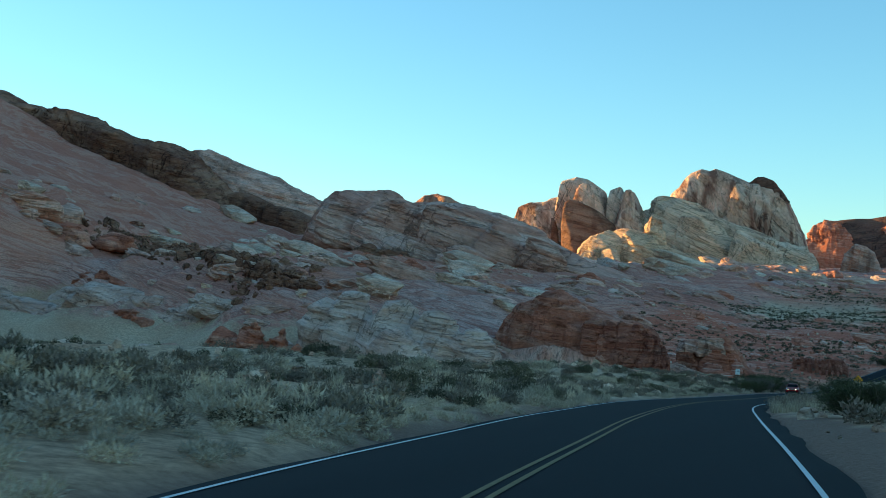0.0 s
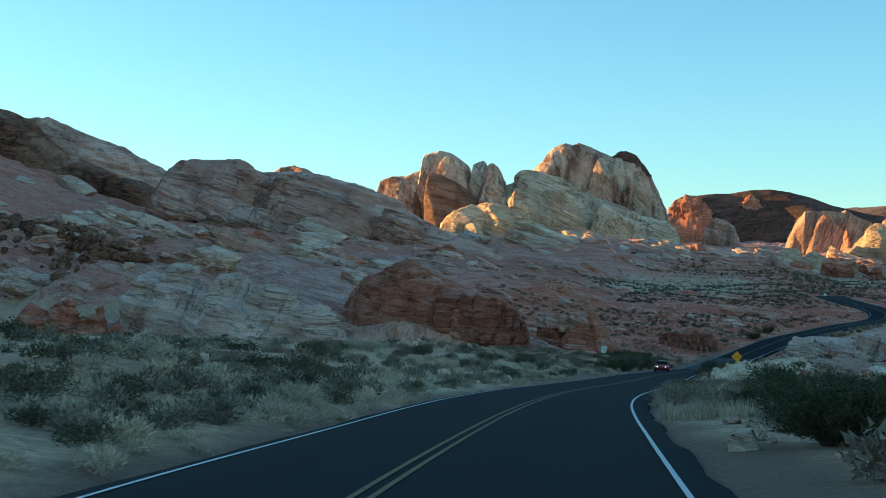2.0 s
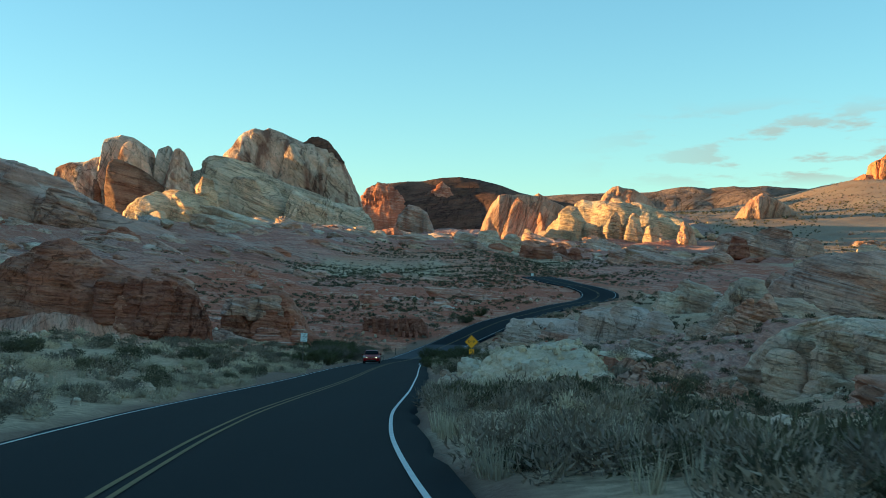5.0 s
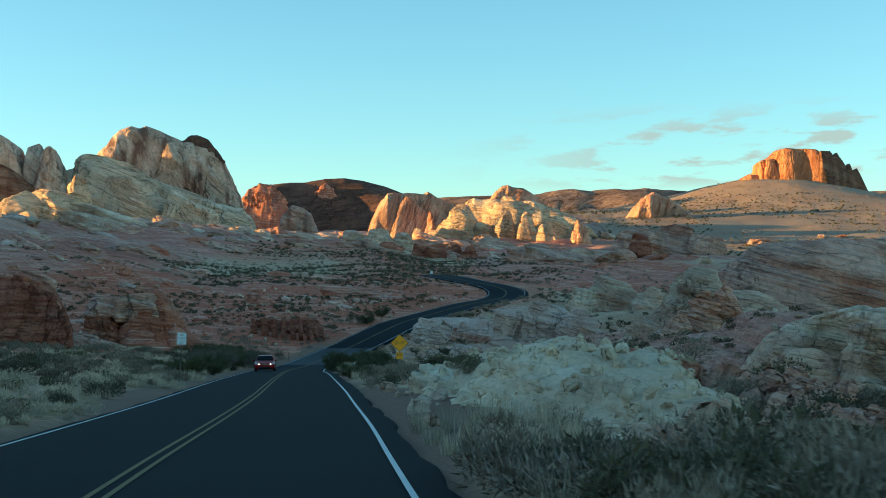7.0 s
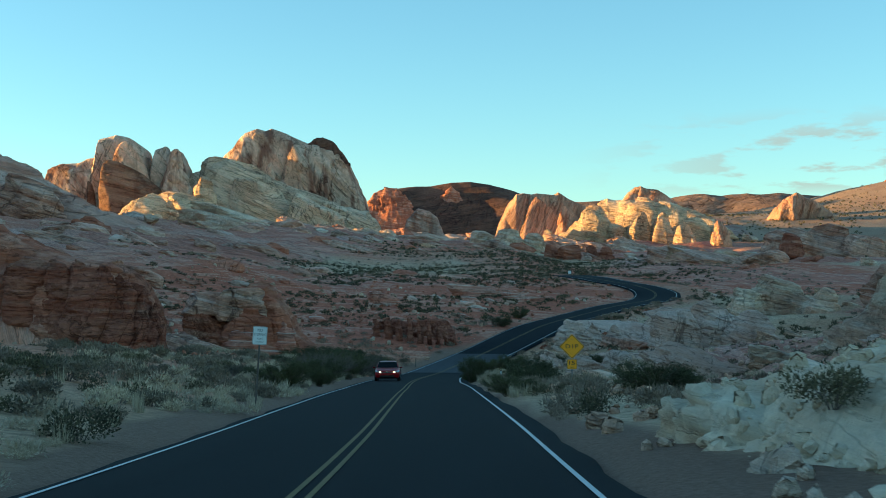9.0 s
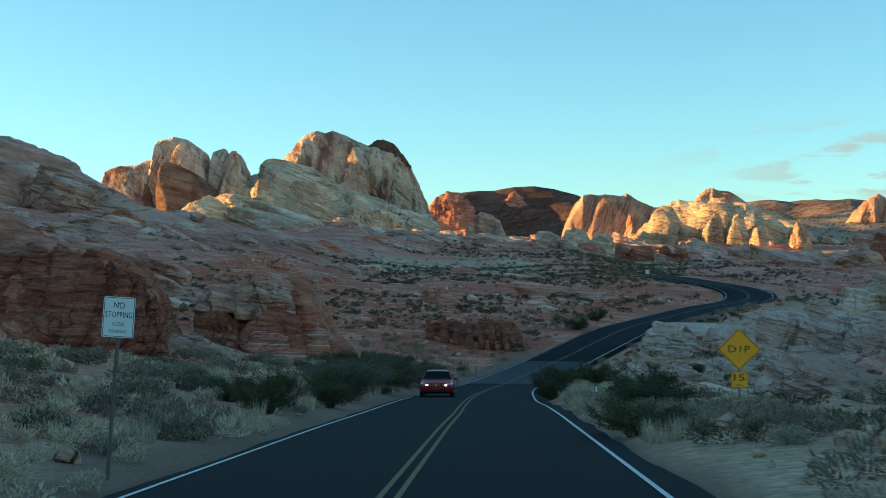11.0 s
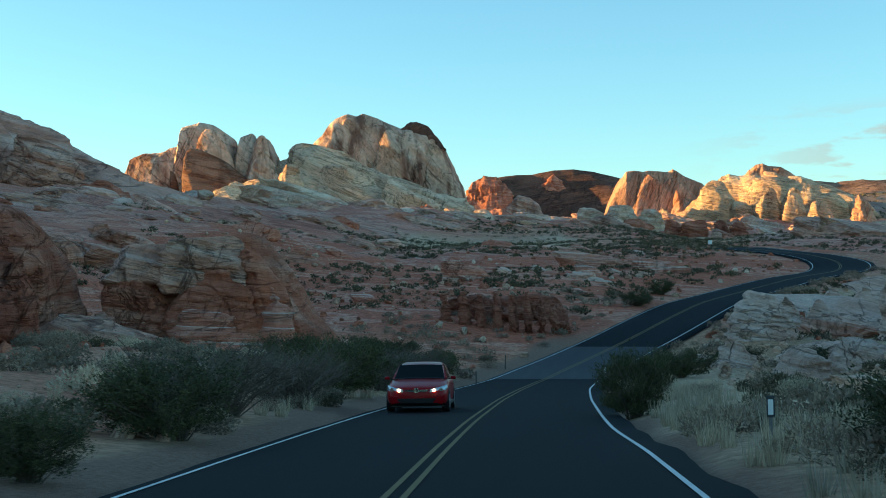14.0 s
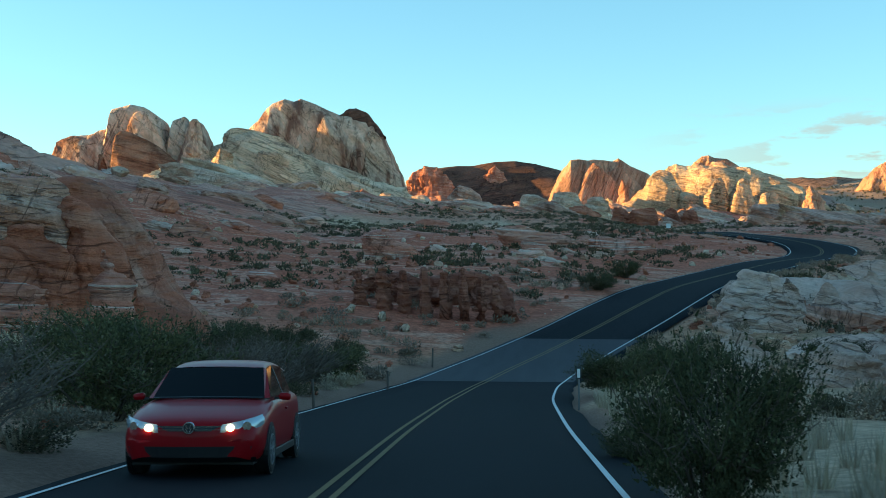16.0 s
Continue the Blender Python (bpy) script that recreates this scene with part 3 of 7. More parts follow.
# ---- the road ----
def asphalt(name, dark, light):
    m, n, l, b = material(name)
    pos = n.new("ShaderNodeNewGeometry").outputs["Position"]
    a = noise_at(n, l, pos, 40.0, 4, 0.7)
    w = noise_at(n, l, pos, (0.9, 0.07, 1), 5, 0.6)
    c = ramp(n, [(0.3, dark), (0.7, light)])
    mean = n.new("ShaderNodeMath")
    mean.operation = "MULTIPLY_ADD"
    mean.inputs[1].default_value = 0.55
    hw = n.new("ShaderNodeMath")
    hw.operation = "MULTIPLY"
    hw.inputs[1].default_value = 0.45
    l.new(w, hw.inputs[0])
    l.new(a, mean.inputs[0])
    l.new(hw.outputs[0], mean.inputs[2])
    l.new(mean.outputs[0], c.inputs[0])
    l.new(c.outputs[0], b.inputs["Base Color"])
    b.inputs["Roughness"].default_value = 0.9
    b.inputs["Specular IOR Level"].default_value = 0.12
    bp = n.new("ShaderNodeBump")
    bp.inputs["Strength"].default_value, bp.inputs["Distance"].default_value = 0.5, 0.01
    l.new(a, bp.inputs["Height"])
    l.new(bp.outputs[0], b.inputs["Normal"])
    return m


M_ASPHALT = asphalt("asphalt", (0.0046, 0.0066, 0.0098), (0.0104, 0.0136, 0.0184))
M_OLDASPHALT = asphalt("worn_pale_asphalt", (0.045, 0.047, 0.052), (0.09, 0.092, 0.097))
M_WHITELINE = plain("white_road_paint", (0.62, 0.63, 0.62), 0.7, wear=0.25, size=6)
M_YELLOWLINE = plain("yellow_road_paint", (0.16, 0.11, 0.034), 0.8, wear=0.5, size=6)


def strip(y0, y1, d0, d1, lift, skirt=0.0, step=1.0, wob=0.0, seed=0):
    ys = np.arange(y0, y1 + step / 2, step)
    xs, zs = ROAD_X(ys), ROAD_Z(ys)
    near = step01(ys, -12, -42)
    sl = np.gradient(xs, ys)
    nrm = np.sqrt(1 + sl * sl)
    k = max(2, int(round((d1 - d0) / 1.2)) + 1)
    verts = []
    for i, d in enumerate(np.linspace(d0, d1, k)):
        dd = d + near * (0.42 if d < -2 else 0.2 if d > 2 else 0.0) + (0.18 * np.exp(-((ys - 12) / 14) ** 2) - 0.18 * step01(ys, 88, 97) * step01(ys, 150, 130) if d > 2 else 0.0) + (wob * grain(np.c_[ys, ys * 0, ys * 0 + d], 2.3, seed) if wob and i in (0, k - 1) else 0)
        verts.append(np.c_[xs + dd / nrm, ys - dd * sl / nrm, zs + lift])
    if skirt:
        lo, hi = verts[0].copy(), verts[-1].copy()
        lo[:, 2] -= skirt
        hi[:, 2] -= skirt
        lo[:, 0] -= skirt * 0.8
        hi[:, 0] += skirt * 0.8
        verts = [lo] + verts + [hi]
    m = len(ys)
    faces = []
    for c in range(len(verts) - 1):
        a = c * m + np.arange(m - 1)
        faces.append(np.stack([a, a + m, a + m + 1, a + 1], -1))
    return np.concatenate(verts), np.concatenate(faces)


def road_strip(name, label, category, mat, *args, parent=None, **kw):
    ob = new(name, mesh_of(name, *strip(*args, **kw), mat))
    if parent:
        ob.parent = parent
        return ob
    return tagged(ob, label, category, kind="structure")


road = road_strip("road", "dark two-lane asphalt road winding down to a dip", "road", M_ASPHALT, -169, 294, -3.34, 4.0, 0.0, skirt=0.16, wob=0.12, seed=5)
road_strip("dip_slab", "pale worn asphalt across the dip", "road", M_OLDASPHALT, 147, 163.5, -3.4, 3.9, 0.008)
road_strip("edge_line", "white painted edge line", "road marking", M_WHITELINE, -169, 288, -3.13, -3.06, 0.012, step=0.8)
road_strip("edge_line", "broad white painted edge line", "road marking", M_WHITELINE, -169, 288, 3.46, 3.54, 0.012, step=0.8)
road_strip("centre_line", "faded double yellow centre line", "road marking", M_YELLOWLINE, -169, 288, -0.055, 0.025, 0.012, step=0.8)
road_strip("centre_line", "faded double yellow centre line", "road marking", M_YELLOWLINE, -169, 288, 0.165, 0.245, 0.012, step=0.8)


# ---- rock formations ----
def ball(n):
    """Directions over a cube-sphere and its faces."""
    lin = np.tan(np.linspace(-1, 1, n + 1) * math.pi / 4)
    a, b = np.meshgrid(lin, lin)
    one = np.ones_like(a)
    vs, fs, k = [], [], 0
    c = np.arange((n + 1) ** 2).reshape(n + 1, n + 1)
    q = np.stack([c[:-1, :-1], c[:-1, 1:], c[1:, 1:], c[1:, :-1]], -1).reshape(-1, 4)
    for s in [(a, b, one), (b, a, -one), (one, a, b), (-one, b, a), (b, one, a), (a, -one, b)]:
        vs.append(np.stack([v.ravel() for v in s], -1))
        fs.append(q + k)
        k += (n + 1) ** 2
    v = np.concatenate(vs)
    return v / np.linalg.norm(v, axis=1)[:, None], np.concatenate(fs)


BALL = ball(14)


def lump(cx, cy, cz, rx, ry, rz, turn=0.0, square=2.6, lean=(0.0, 0.0), taper=0.0, cut=0.0, facets=11, shape=1):
    """One rock mass, half sunk: a blocky rounded form that rises rz above cz; cut slices its top to a slope."""
    d, f = BALL
    p = d / (np.abs(d) ** square).sum(1)[:, None] ** (1 / square)
    g = np.random.default_rng(shape)
    for k in range(facets):
        n = g.normal(size=3)
        n[2] = abs(n[2]) * 0.8
        n /= np.linalg.norm(n)
        p = p - np.outer(np.clip(p @ n - g.uniform(0.74, 1.02), 0, 1) * 0.97, n)
    p = p / (1.0, 1.0, max(p[:, 2].max(), 0.3))
    up = np.clip(p[:, 2], 0, 1)
    shrink = 1 - taper * up
    loc = np.stack([p[:, 0] * rx * shrink + lean[0] * up * rz, p[:, 1] * ry * shrink + lean[1] * up * rz, p[:, 2] * np.where(p[:, 2] > 0, rz, 0.4 * rz)], -1)
    loc[:, 2] *= 1 - cut * np.clip(p[:, 0], -1, 1) * up
    c, s = math.cos(radians(turn)), math.sin(radians(turn))
    return np.stack([loc[:, 0] * c - loc[:, 1] * s + cx, loc[:, 0] * s + loc[:, 1] * c + cy, loc[:, 2] + cz], -1), f


def cells(p, scale, seed=0):
    """Broken blocks: a random value for the block that each place lies in, and the way to its edge (0 to 1)."""
    q = p / np.asarray(scale, float)
    i = np.floor(q).astype(np.int64)
    best, second, value = np.full(len(q), 9.0), np.full(len(q), 9.0), np.zeros(len(q))
    for a in (-1, 0, 1):
        for b in (-1, 0, 1):
            for c in (-1, 0, 1):
                k = i + (a, b, c)
                o = np.stack([lattice(k[:, 0], k[:, 1], k[:, 2], seed + m) for m in (1, 2, 3)], -1) * 0.42 + 0.5
                r = ((k + o - q) ** 2).sum(1)
                near = r < best
                second = np.where(near, best, np.minimum(second, r))
                value = np.where(near, lattice(k[:, 0], k[:, 1], k[:, 2], seed + 7), value)
                best = np.where(near, r, best)
    return value, np.clip(np.sqrt(second) - np.sqrt(best), 0, 1)


def weather(v, nrm, size, seed, rug, bed, joint, block, slope):
    """Moves the points of a rock along their normals: swells, beds with ledges, joints, broken blocks beside smooth faces."""
    move = rug * size * rough(v, size * 0.8, seed, 4, 0.48)
    broken = step01(grain(v, size * 1.1, seed + 5) + 0.4 * grain(v, size * 0.4, seed + 6), -0.25, 0.25)
    h = v[:, 2] + slope[0] * v[:, 0] + slope[1] * v[:, 1] + 0.10 * size * grain(v, size * 0.7, seed + 3)
    z0 = np.zeros_like(h)
    for t, amp in ((0.45, 1.2), (0.17, 1.0), (0.07, 0.6)):
        lay = grain(np.stack([z0, z0 + seed, h], -1), size * t, seed + 9)
        move += bed * size * amp * np.tanh(4.0 * lay) * (0.35 + 0.65 * broken)
        move -= 0.8 * bed * size * amp * (1 - step01(np.abs(lay), 0.0, 0.09)) * step01(grain(v, size * 0.8, seed + 11), -0.3, 0.2)
    wall = np.sqrt(np.clip(1 - nrm[:, 2] ** 2, 0, 1))
    bent = np.stack([v[:, 0] + 0.35 * v[:, 2], v[:, 1], v[:, 2] * 0.12], -1)
    for k, (t, deep) in enumerate(((0.75, 1.0), (0.3, 0.5))):
        j = np.abs(grain(bent, size * t, seed + 13 + k))
        move -= joint * size * deep * (1 - step01(j, 0.0, 0.06)) * wall
    b, e = cells(v, (size * 0.42, size * 0.42, size * 0.22), seed + 21)
    b2, e2 = cells(v, (size * 0.15, size * 0.15, size * 0.08), seed + 31)
    move += block * size * broken * (0.8 * b * step01(e, 0.0, 0.08) + 0.35 * b2 * step01(e2, 0.0, 0.1) - 0.35 * (1 - step01(e, 0, 0.05)))
    push = nrm * (1, 1, 0.6)
    return v + push * move[:, None]


def rocks(name, mat, label, category, lumps, group="", grain_size=None, seed=0, rug=0.06, bed=0.026, joint=0.05, block=0.06, slope=(0.25, -0.05), size=None, parent=None, **kw):
    """One formation: its masses fused into one skin, then weathered."""
    vs, fs, k = [], [], 0
    for spec in lumps:
        own, spec = dict(kw), list(spec)
        if isinstance(spec[-1], dict):
            own.update(spec.pop())
        own.setdefault("shape", seed + len(vs))
        v, f = lump(*spec, **own)
        vs.append(v)
        fs.append(f + k)
        k += len(v)
    v, f = np.concatenate(vs), np.concatenate(fs)
    if size is None:
        size = float(np.median([(q[3] * q[4] * q[5]) ** (1 / 3) for q in lumps]))
    ext = (v.max(0) - v.min(0)).max()
    raw = new(name, mesh_of(name, v, f, mat))
    fuse = raw.modifiers.new("fuse", "REMESH")
    fuse.mode, fuse.voxel_size = "VOXEL", grain_size or ext / (70 if parent else 110)
    fine = bpy.data.meshes.new_from_object(raw.evaluated_get(bpy.context.evaluated_depsgraph_get()))
    n = len(fine.vertices)
    co, no = np.empty(n * 3), np.empty(n * 3)
    fine.vertices.foreach_get("co", co)
    fine.vertices.foreach_get("normal", no)
    co, no = co.reshape(-1, 3), no.reshape(-1, 3)
    base = np.array([lumps[0][0], lumps[0][1], co[:, 2].min()])
    fine.vertices.foreach_set("co", (weather(co, no, size, seed, rug, bed, joint, block, slope) - base).ravel())
    fine.polygons.foreach_set("use_smooth", [True] * len(fine.polygons))
    if not fine.materials:
        fine.materials.append(mat)
    fine.update()
    old = raw.data
    raw.modifiers.clear()
    raw.data = fine
    bpy.data.meshes.remove(old)
    raw.location = base
    if parent:
        raw.parent = parent
        raw.location = base - np.array(parent.location)
        return tagged(raw, label) if label else raw
    return tagged(raw, label, category, group)


def massif(name, mat, label, category, y, front, back, base, sky, square=2.8, nx=150, nt=64, group="", seed=0, size=None, rug=0.05, bed=0.022, joint=0.045, block=0.05, slope=(0.25, -0.05), swing=0.3, skew=0.0, parent=None):
    """A formation with a given crest line (x, z): its flanks fall away to front and back, broken by buttresses and clefts."""
    xs, zs = np.array(sky, float).T
    x = np.unique(np.r_[np.linspace(xs[0], xs[-1], nx), xs])
    nx = len(x)
    top = np.maximum(np.interp(x, xs, zs) - base, 0.02)
    wide = xs[-1] - xs[0]
    line = np.stack([x, 0 * x + seed, 0 * x], -1)
    f = front * (1 - swing + swing * (grain(line, wide / 5, seed) + 0.6 * grain(line, wide / 13, seed + 1)))
    mid = y + 0.35 * swing * front * grain(line, wide / 4, seed + 2) + skew * (x - 0.5 * (xs[0] + xs[-1]))
    end = step01(np.minimum(x - xs[0], xs[-1] - x), -0.02 * wide, 0.10 * wide)
    th = np.linspace(0, math.pi, nt)
    a, b = np.cos(th), np.sin(th)
    ca, sb = np.sign(a) * np.abs(a) ** (2 / square), np.abs(b) ** (2 / square)
    r = np.where(ca[None, :] > 0, f[:, None], back)
    Y = mid[:, None] - ca[None, :] * r * (0.35 + 0.65 * end[:, None])
    Z = base + top[:, None] * sb[None, :]
    X = x[:, None] + 0 * Y
    v = np.stack([X, Y, Z], -1).reshape(-1, 3)
    c = np.arange(nx * nt).reshape(nx, nt)
    q = np.stack([c[:-1, :-1], c[1:, :-1], c[1:, 1:], c[:-1, 1:]], -1).reshape(-1, 4)
    me = mesh_of(name, v, q, mat)
    no = np.empty(len(v) * 3)
    me.vertices.foreach_get("normal", no)
    no = no.reshape(-1, 3)
    if size is None:
        size = 0.35 * float(top.max())
    v = weather(v, no, size, seed, rug, bed, joint, block, slope)
    at0 = np.array([x.mean(), y, base])
    me.vertices.foreach_set("co", (v - at0).ravel())
    me.update()
    ob = new(name, me)
    ob.location = at0
    if parent:
        ob.parent = parent
        ob.location = at0 - np.array(parent.location)
        return tagged(ob, label)
    return tagged(ob, label, category, group)


# far skyline
twin_butte = massif("twin_butte", M_DOME, "pale domed butte with a split tower and dark varnish", "butte", 885, 26, 30, 40,
       [(-322, 42), (-317.5, 84), (-313, 95), (-305.6, 98), (-295, 99), (-290, 102), (-284, 103.5), (-282, 115.5), (-277, 117), (-272.4, 118.5), (-265, 117), (-257, 112), (-253, 109), (-251, 96), (-248.6, 96), (-246.3, 109.5), (-241, 111.5), (-238.4, 106), (-236, 109.5), (-232, 108), (-227.4, 97.5), (-223.7, 86), (-218, 42)], 2.5, size=26, seed=11, block=0.02, rug=0.03, joint=0.02, bed=0.012, swing=0.15, skew=0.25, slope=(0.4, 0))
sunlit_knoll = massif("sunlit_knoll", M_GOLD, "low cream rock knoll at the foot of the buttes", "rock knoll", 815, 14, 20, 34,
       [(-258, 34), (-251.7, 58.3), (-247.7, 64), (-241, 69), (-234, 71), (-226, 72), (-217.6, 74.6), (-209.6, 73.4), (-202.8, 69), (-193, 65.3), (-182.6, 60.3), (-169.4, 55), (-152, 36)], 2.4, nx=120, nt=48, size=14, seed=23, rug=0.05, block=0.04, swing=0.2, skew=-0.1, slope=(0.4, 0))
great_dome = massif("great_dome", M_DOME, "massive sandstone dome with brown cap and varnish streaks", "rock dome", 985, 34, 40, 34,
       [(-226, 36), (-221.4, 106), (-218.8, 115), (-213, 119.4), (-208.4, 126), (-203.5, 131), (-195.8, 134), (-190, 132.4), (-185.4, 134.4), (-175.8, 131.3), (-165, 126.6), (-159.2, 124), (-151.7, 123.5), (-141, 121.5), (-135, 116.4), (-130.5, 109.6), (-124.6, 95.8), (-119.7, 83.8), (-108, 36)], 2.6, nx=190, nt=80, size=34, seed=37, rug=0.03, joint=0.018, block=0.015, bed=0.01, slope=(0.5, 0), swing=0.1, skew=0.22)
massif("brown_cap", M_BROWN, "dark brown cap rock", "", 982, 12, 16, 108, [(-163, 110), (-159, 124.2), (-154.7, 127), (-148.5, 128.6), (-141, 125), (-134.8, 117.4), (-129, 109)], 2.6, nx=60, nt=30, size=8, seed=39, block=0.05, parent=great_dome)
cream_ledge = massif("cream_ledge", M_CREAM, "cream cross-bedded sandstone slope below the dome", "rock slope", 915, 30, 44, 34,
       [(-231, 36), (-227.8, 90), (-226, 95), (-218.8, 95.6), (-214.6, 100.2), (-200, 103), (-185.5, 96), (-168, 88.6), (-151, 82.6), (-137, 77), (-129, 73), (-108, 69), (-92, 36)], 2.2, nx=190, nt=80, size=20, bed=0.03, block=0.03, joint=0.03, slope=(0.5, 0), seed=41, swing=0.1, skew=0.25)
massif("brown_hill", M_BROWN, "dark brown stony hill with red cliffs on its flank", "hill", 1420, 120, 140, 60,
       [(-195, 62), (-161, 107), (-141, 128), (-115, 132), (-98, 132.7), (-78, 136.4), (-57, 137), (-37, 134), (-12, 127.3), (8, 120), (40, 112), (80, 106), (150, 62)], 1.25, nx=110, nt=50, size=40, seed=43, rug=0.02, bed=0.004, joint=0.0, block=0.006, skew=0.2)
massif("red_cliff", M_RED, "red rock cliffs catching the low sun", "cliff", 1325, 22, 40, 62, [(-165.9, 68.1), (-158.5, 102.1), (-150.0, 117.0), (-139.3, 123.4), (-126.6, 122.3), (-118.1, 114.9), (-110.6, 103.2), (-103.2, 89.3), (-85.1, 65.9)], 1.35, nx=110, nt=56, size=16, seed=47, block=0.16, rug=0.12, joint=0.03, swing=0.3)
massif("red_cliff", M_RED, "red rock ledge on the brown hill", "cliff", 1394, 12, 30, 98, [(-94, 100), (-88, 116), (-82, 125), (-76, 130), (-70, 124), (-62, 113), (-48, 100)], 1.3, nx=90, nt=40, size=12, seed=48, block=0.16, rug=0.12, joint=0.03)
# hidden behind the twin butte, added only to keep sun off the brown hill
massif("shade_ridge", M_BROWN, "unseen brown ridge added to shade the brown hill", "ridge", 1345, 60, 80, 60, [(-520, 62), (-480, 120), (-450, 143), (-400, 144), (-365, 130), (-330, 62)], 1.4, nx=60, nt=30, size=30, seed=45, block=0.04)
massif("pale_crag", M_PINK, "pale crag below the brown hill", "crag", 1002, 12, 14, 50, [(-92, 52), (-88, 69), (-80, 77), (-73, 75), (-66, 70), (-58, 52)], 2.4, nx=60, nt=30, size=9, seed=49)
striped_fin = massif("striped_fin", M_ORANGE, "tall rounded rock fins striped orange and pink", "rock fins", 645, 13, 16, 24,
       [(-16, 25), (-11.8, 41), (-9.3, 47), (-6.5, 51.8), (-4.6, 54.6), (-1, 55.2), (2.6, 54.8), (5, 55.4), (9.5, 55.2), (13, 55.0), (15.3, 56.6), (17, 55.6), (20.9, 53.0), (24, 51.6), (27.6, 50.3), (29.5, 48.6), (35, 44.6), (40, 25)], 2.4, nx=130, nt=56, size=16, seed=53, bed=0.008, joint=0.02, block=0.02, rug=0.03, skew=0.5, slope=(0.0, 0.0))
golden_outcrop = massif("golden_outcrop", M_GOLD, "golden sandstone outcrop lit by the low sun", "rock outcrop", 612, 16, 24, 18,
       [(12, 20), (17.8, 34.5), (21.3, 39.7), (27, 43.6), (31.8, 46.7), (33.7, 49.6), (36.6, 50.3), (40.3, 49.5), (44.7, 50), (48.4, 49.4), (50.8, 50.6), (54.2, 50), (57.8, 48), (63.6, 47.5), (68.3, 45.6), (75, 44), (82, 40), (84.4, 34.4), (96, 18)], 2.2, nx=170, nt=70, size=14, seed=59, rug=0.05, block=0.03, joint=0.025, swing=0.3, skew=-0.3)
rocks("hoodoo", M_GOLD, "squat golden rock hoodoo beside the sunlit outcrop", "hoodoo", [(64.8, 566, 24, 5.0, 4.6, 11.2, {"square": 3.2, "taper": 0.12}), (67.8, 565, 24, 2.2, 2.6, 9.2)], size=5, seed=61, block=0.04, joint=0.02, group="hoodoos")
rocks("hoodoo", M_ORANGE, "orange rock hoodoo standing alone", "hoodoo", [(79.6, 560, 24, 4.8, 4.6, 12.8, {"square": 3.2, "taper": 0.1}), (77.2, 559, 24, 2.8, 3.0, 8.5)], size=5, seed=67, block=0.04, joint=0.02, group="hoodoos")
rocks("hoodoo", M_GOLD, "low golden knob by the striped fins", "hoodoo", [(9.3, 580, 26, 3.7, 3.2, 8.5, {"square": 2.6, "taper": 0.2}), (12.4, 579, 26, 2.6, 2.6, 6.2)], size=4, seed=69, block=0.05, group="hoodoos")
massif("red_crag", M_ORANGE, "red crag behind the golden outcrop", "crag", 765, 10, 14, 46, [(48, 47), (55, 62.6), (57.5, 66), (61.8, 69), (64.8, 69.8), (67.7, 68.4), (73.7, 67.7), (78, 65.3), (82.5, 62), (97, 47)], 2.6, nx=70, nt=36, size=8, seed=71, block=0.1)
massif("red_hillock", M_ORANGE, "small red hillock on the tan plain", "hillock", 700, 10, 12, 44, [(122, 45), (127, 52), (133, 57), (138, 60), (144, 57), (150, 54), (160, 45)], 2.2, nx=60, nt=30, size=7, seed=73, block=0.1)
red_butte = massif("red_butte", M_BUTTE, "sheer red butte with dark pinnacles on a tan hillside", "butte", 950, 14, 24, 66,
       [(248, 68), (251, 89), (253.2, 91.1), (257.3, 93.5), (262.7, 92.7), (264.5, 102.5), (271.2, 104.9), (276.2, 109.8), (282.4, 111.4), (296.9, 110.5), (301.8, 109.6), (306, 107), (309, 98), (312, 68)], 3.6, nx=150, nt=50, size=14, seed=79, joint=0.06, bed=0.008, block=0.03, rug=0.03, swing=0.25, skew=-0.3, slope=(0, 0))
# shaded end of the butte: darker rock colour stands for its shadow
massif("shaded_pinnacle", M_CLIFF, "jagged pinnacles, their shade put into darker brown rock", "", 958, 9, 16, 60, [(302, 62), (304, 108), (312.5, 108.4), (315.8, 105.4), (319.5, 107.8), (322.7, 104), (326.4, 101), (328.8, 97), (332.2, 101), (335.4, 96), (340, 98), (343, 94.5), (346, 89), (352, 80), (364, 62)], 3.2, nx=110, nt=40, size=9, seed=80, joint=0.06, bed=0.006, block=0.02, rug=0.03, swing=0.15, skew=0.8, slope=(0, 0), parent=red_butte)
massif("far_range", M_FARROCK, "distant dark mountain range on the horizon", "mountains", 2650, 200, 200, 120,
       [(-300, 125), (-19, 207), (94, 214), (207, 216), (283, 220), (308, 225.4), (343, 226), (384, 223.6), (434, 228), (491, 229.6), (570, 223), (660, 213), (833, 218), (1006, 222), (1237, 226), (1900, 125)], 1.4, nx=160, nt=40, size=60, seed=83, block=0.03, bed=0.02)
# the western ridge and cliffs
west_ridge = massif("west_ridge", M_RIDGE, "long pale ridge with brown bands", "rock ridge", 322, 34, 40, 6,
       [(-204, 8), (-197.3, 36), (-194, 41), (-191.6, 46), (-189.7, 47.2), (-187.3, 46.4), (-186.4, 47.6), (-180.6, 47.6), (-175, 47.5), (-171, 46.9), (-167.4, 44.8), (-163, 43.5), (-152, 43.8), (-145.6, 43), (-140.6, 42.2), (-135.4, 40), (-129, 38.7), (-124, 36.7), (-122, 35.5), (-116.7, 32), (-110.5, 28.4), (-104.7, 26), (-96, 22.7), (-87, 19.2), (-74, 6)], 1.9, nx=260, nt=120, size=13, joint=0.06, block=0.06, bed=0.035, slope=(0.36, 0), seed=89, rug=0.05, swing=0.25)
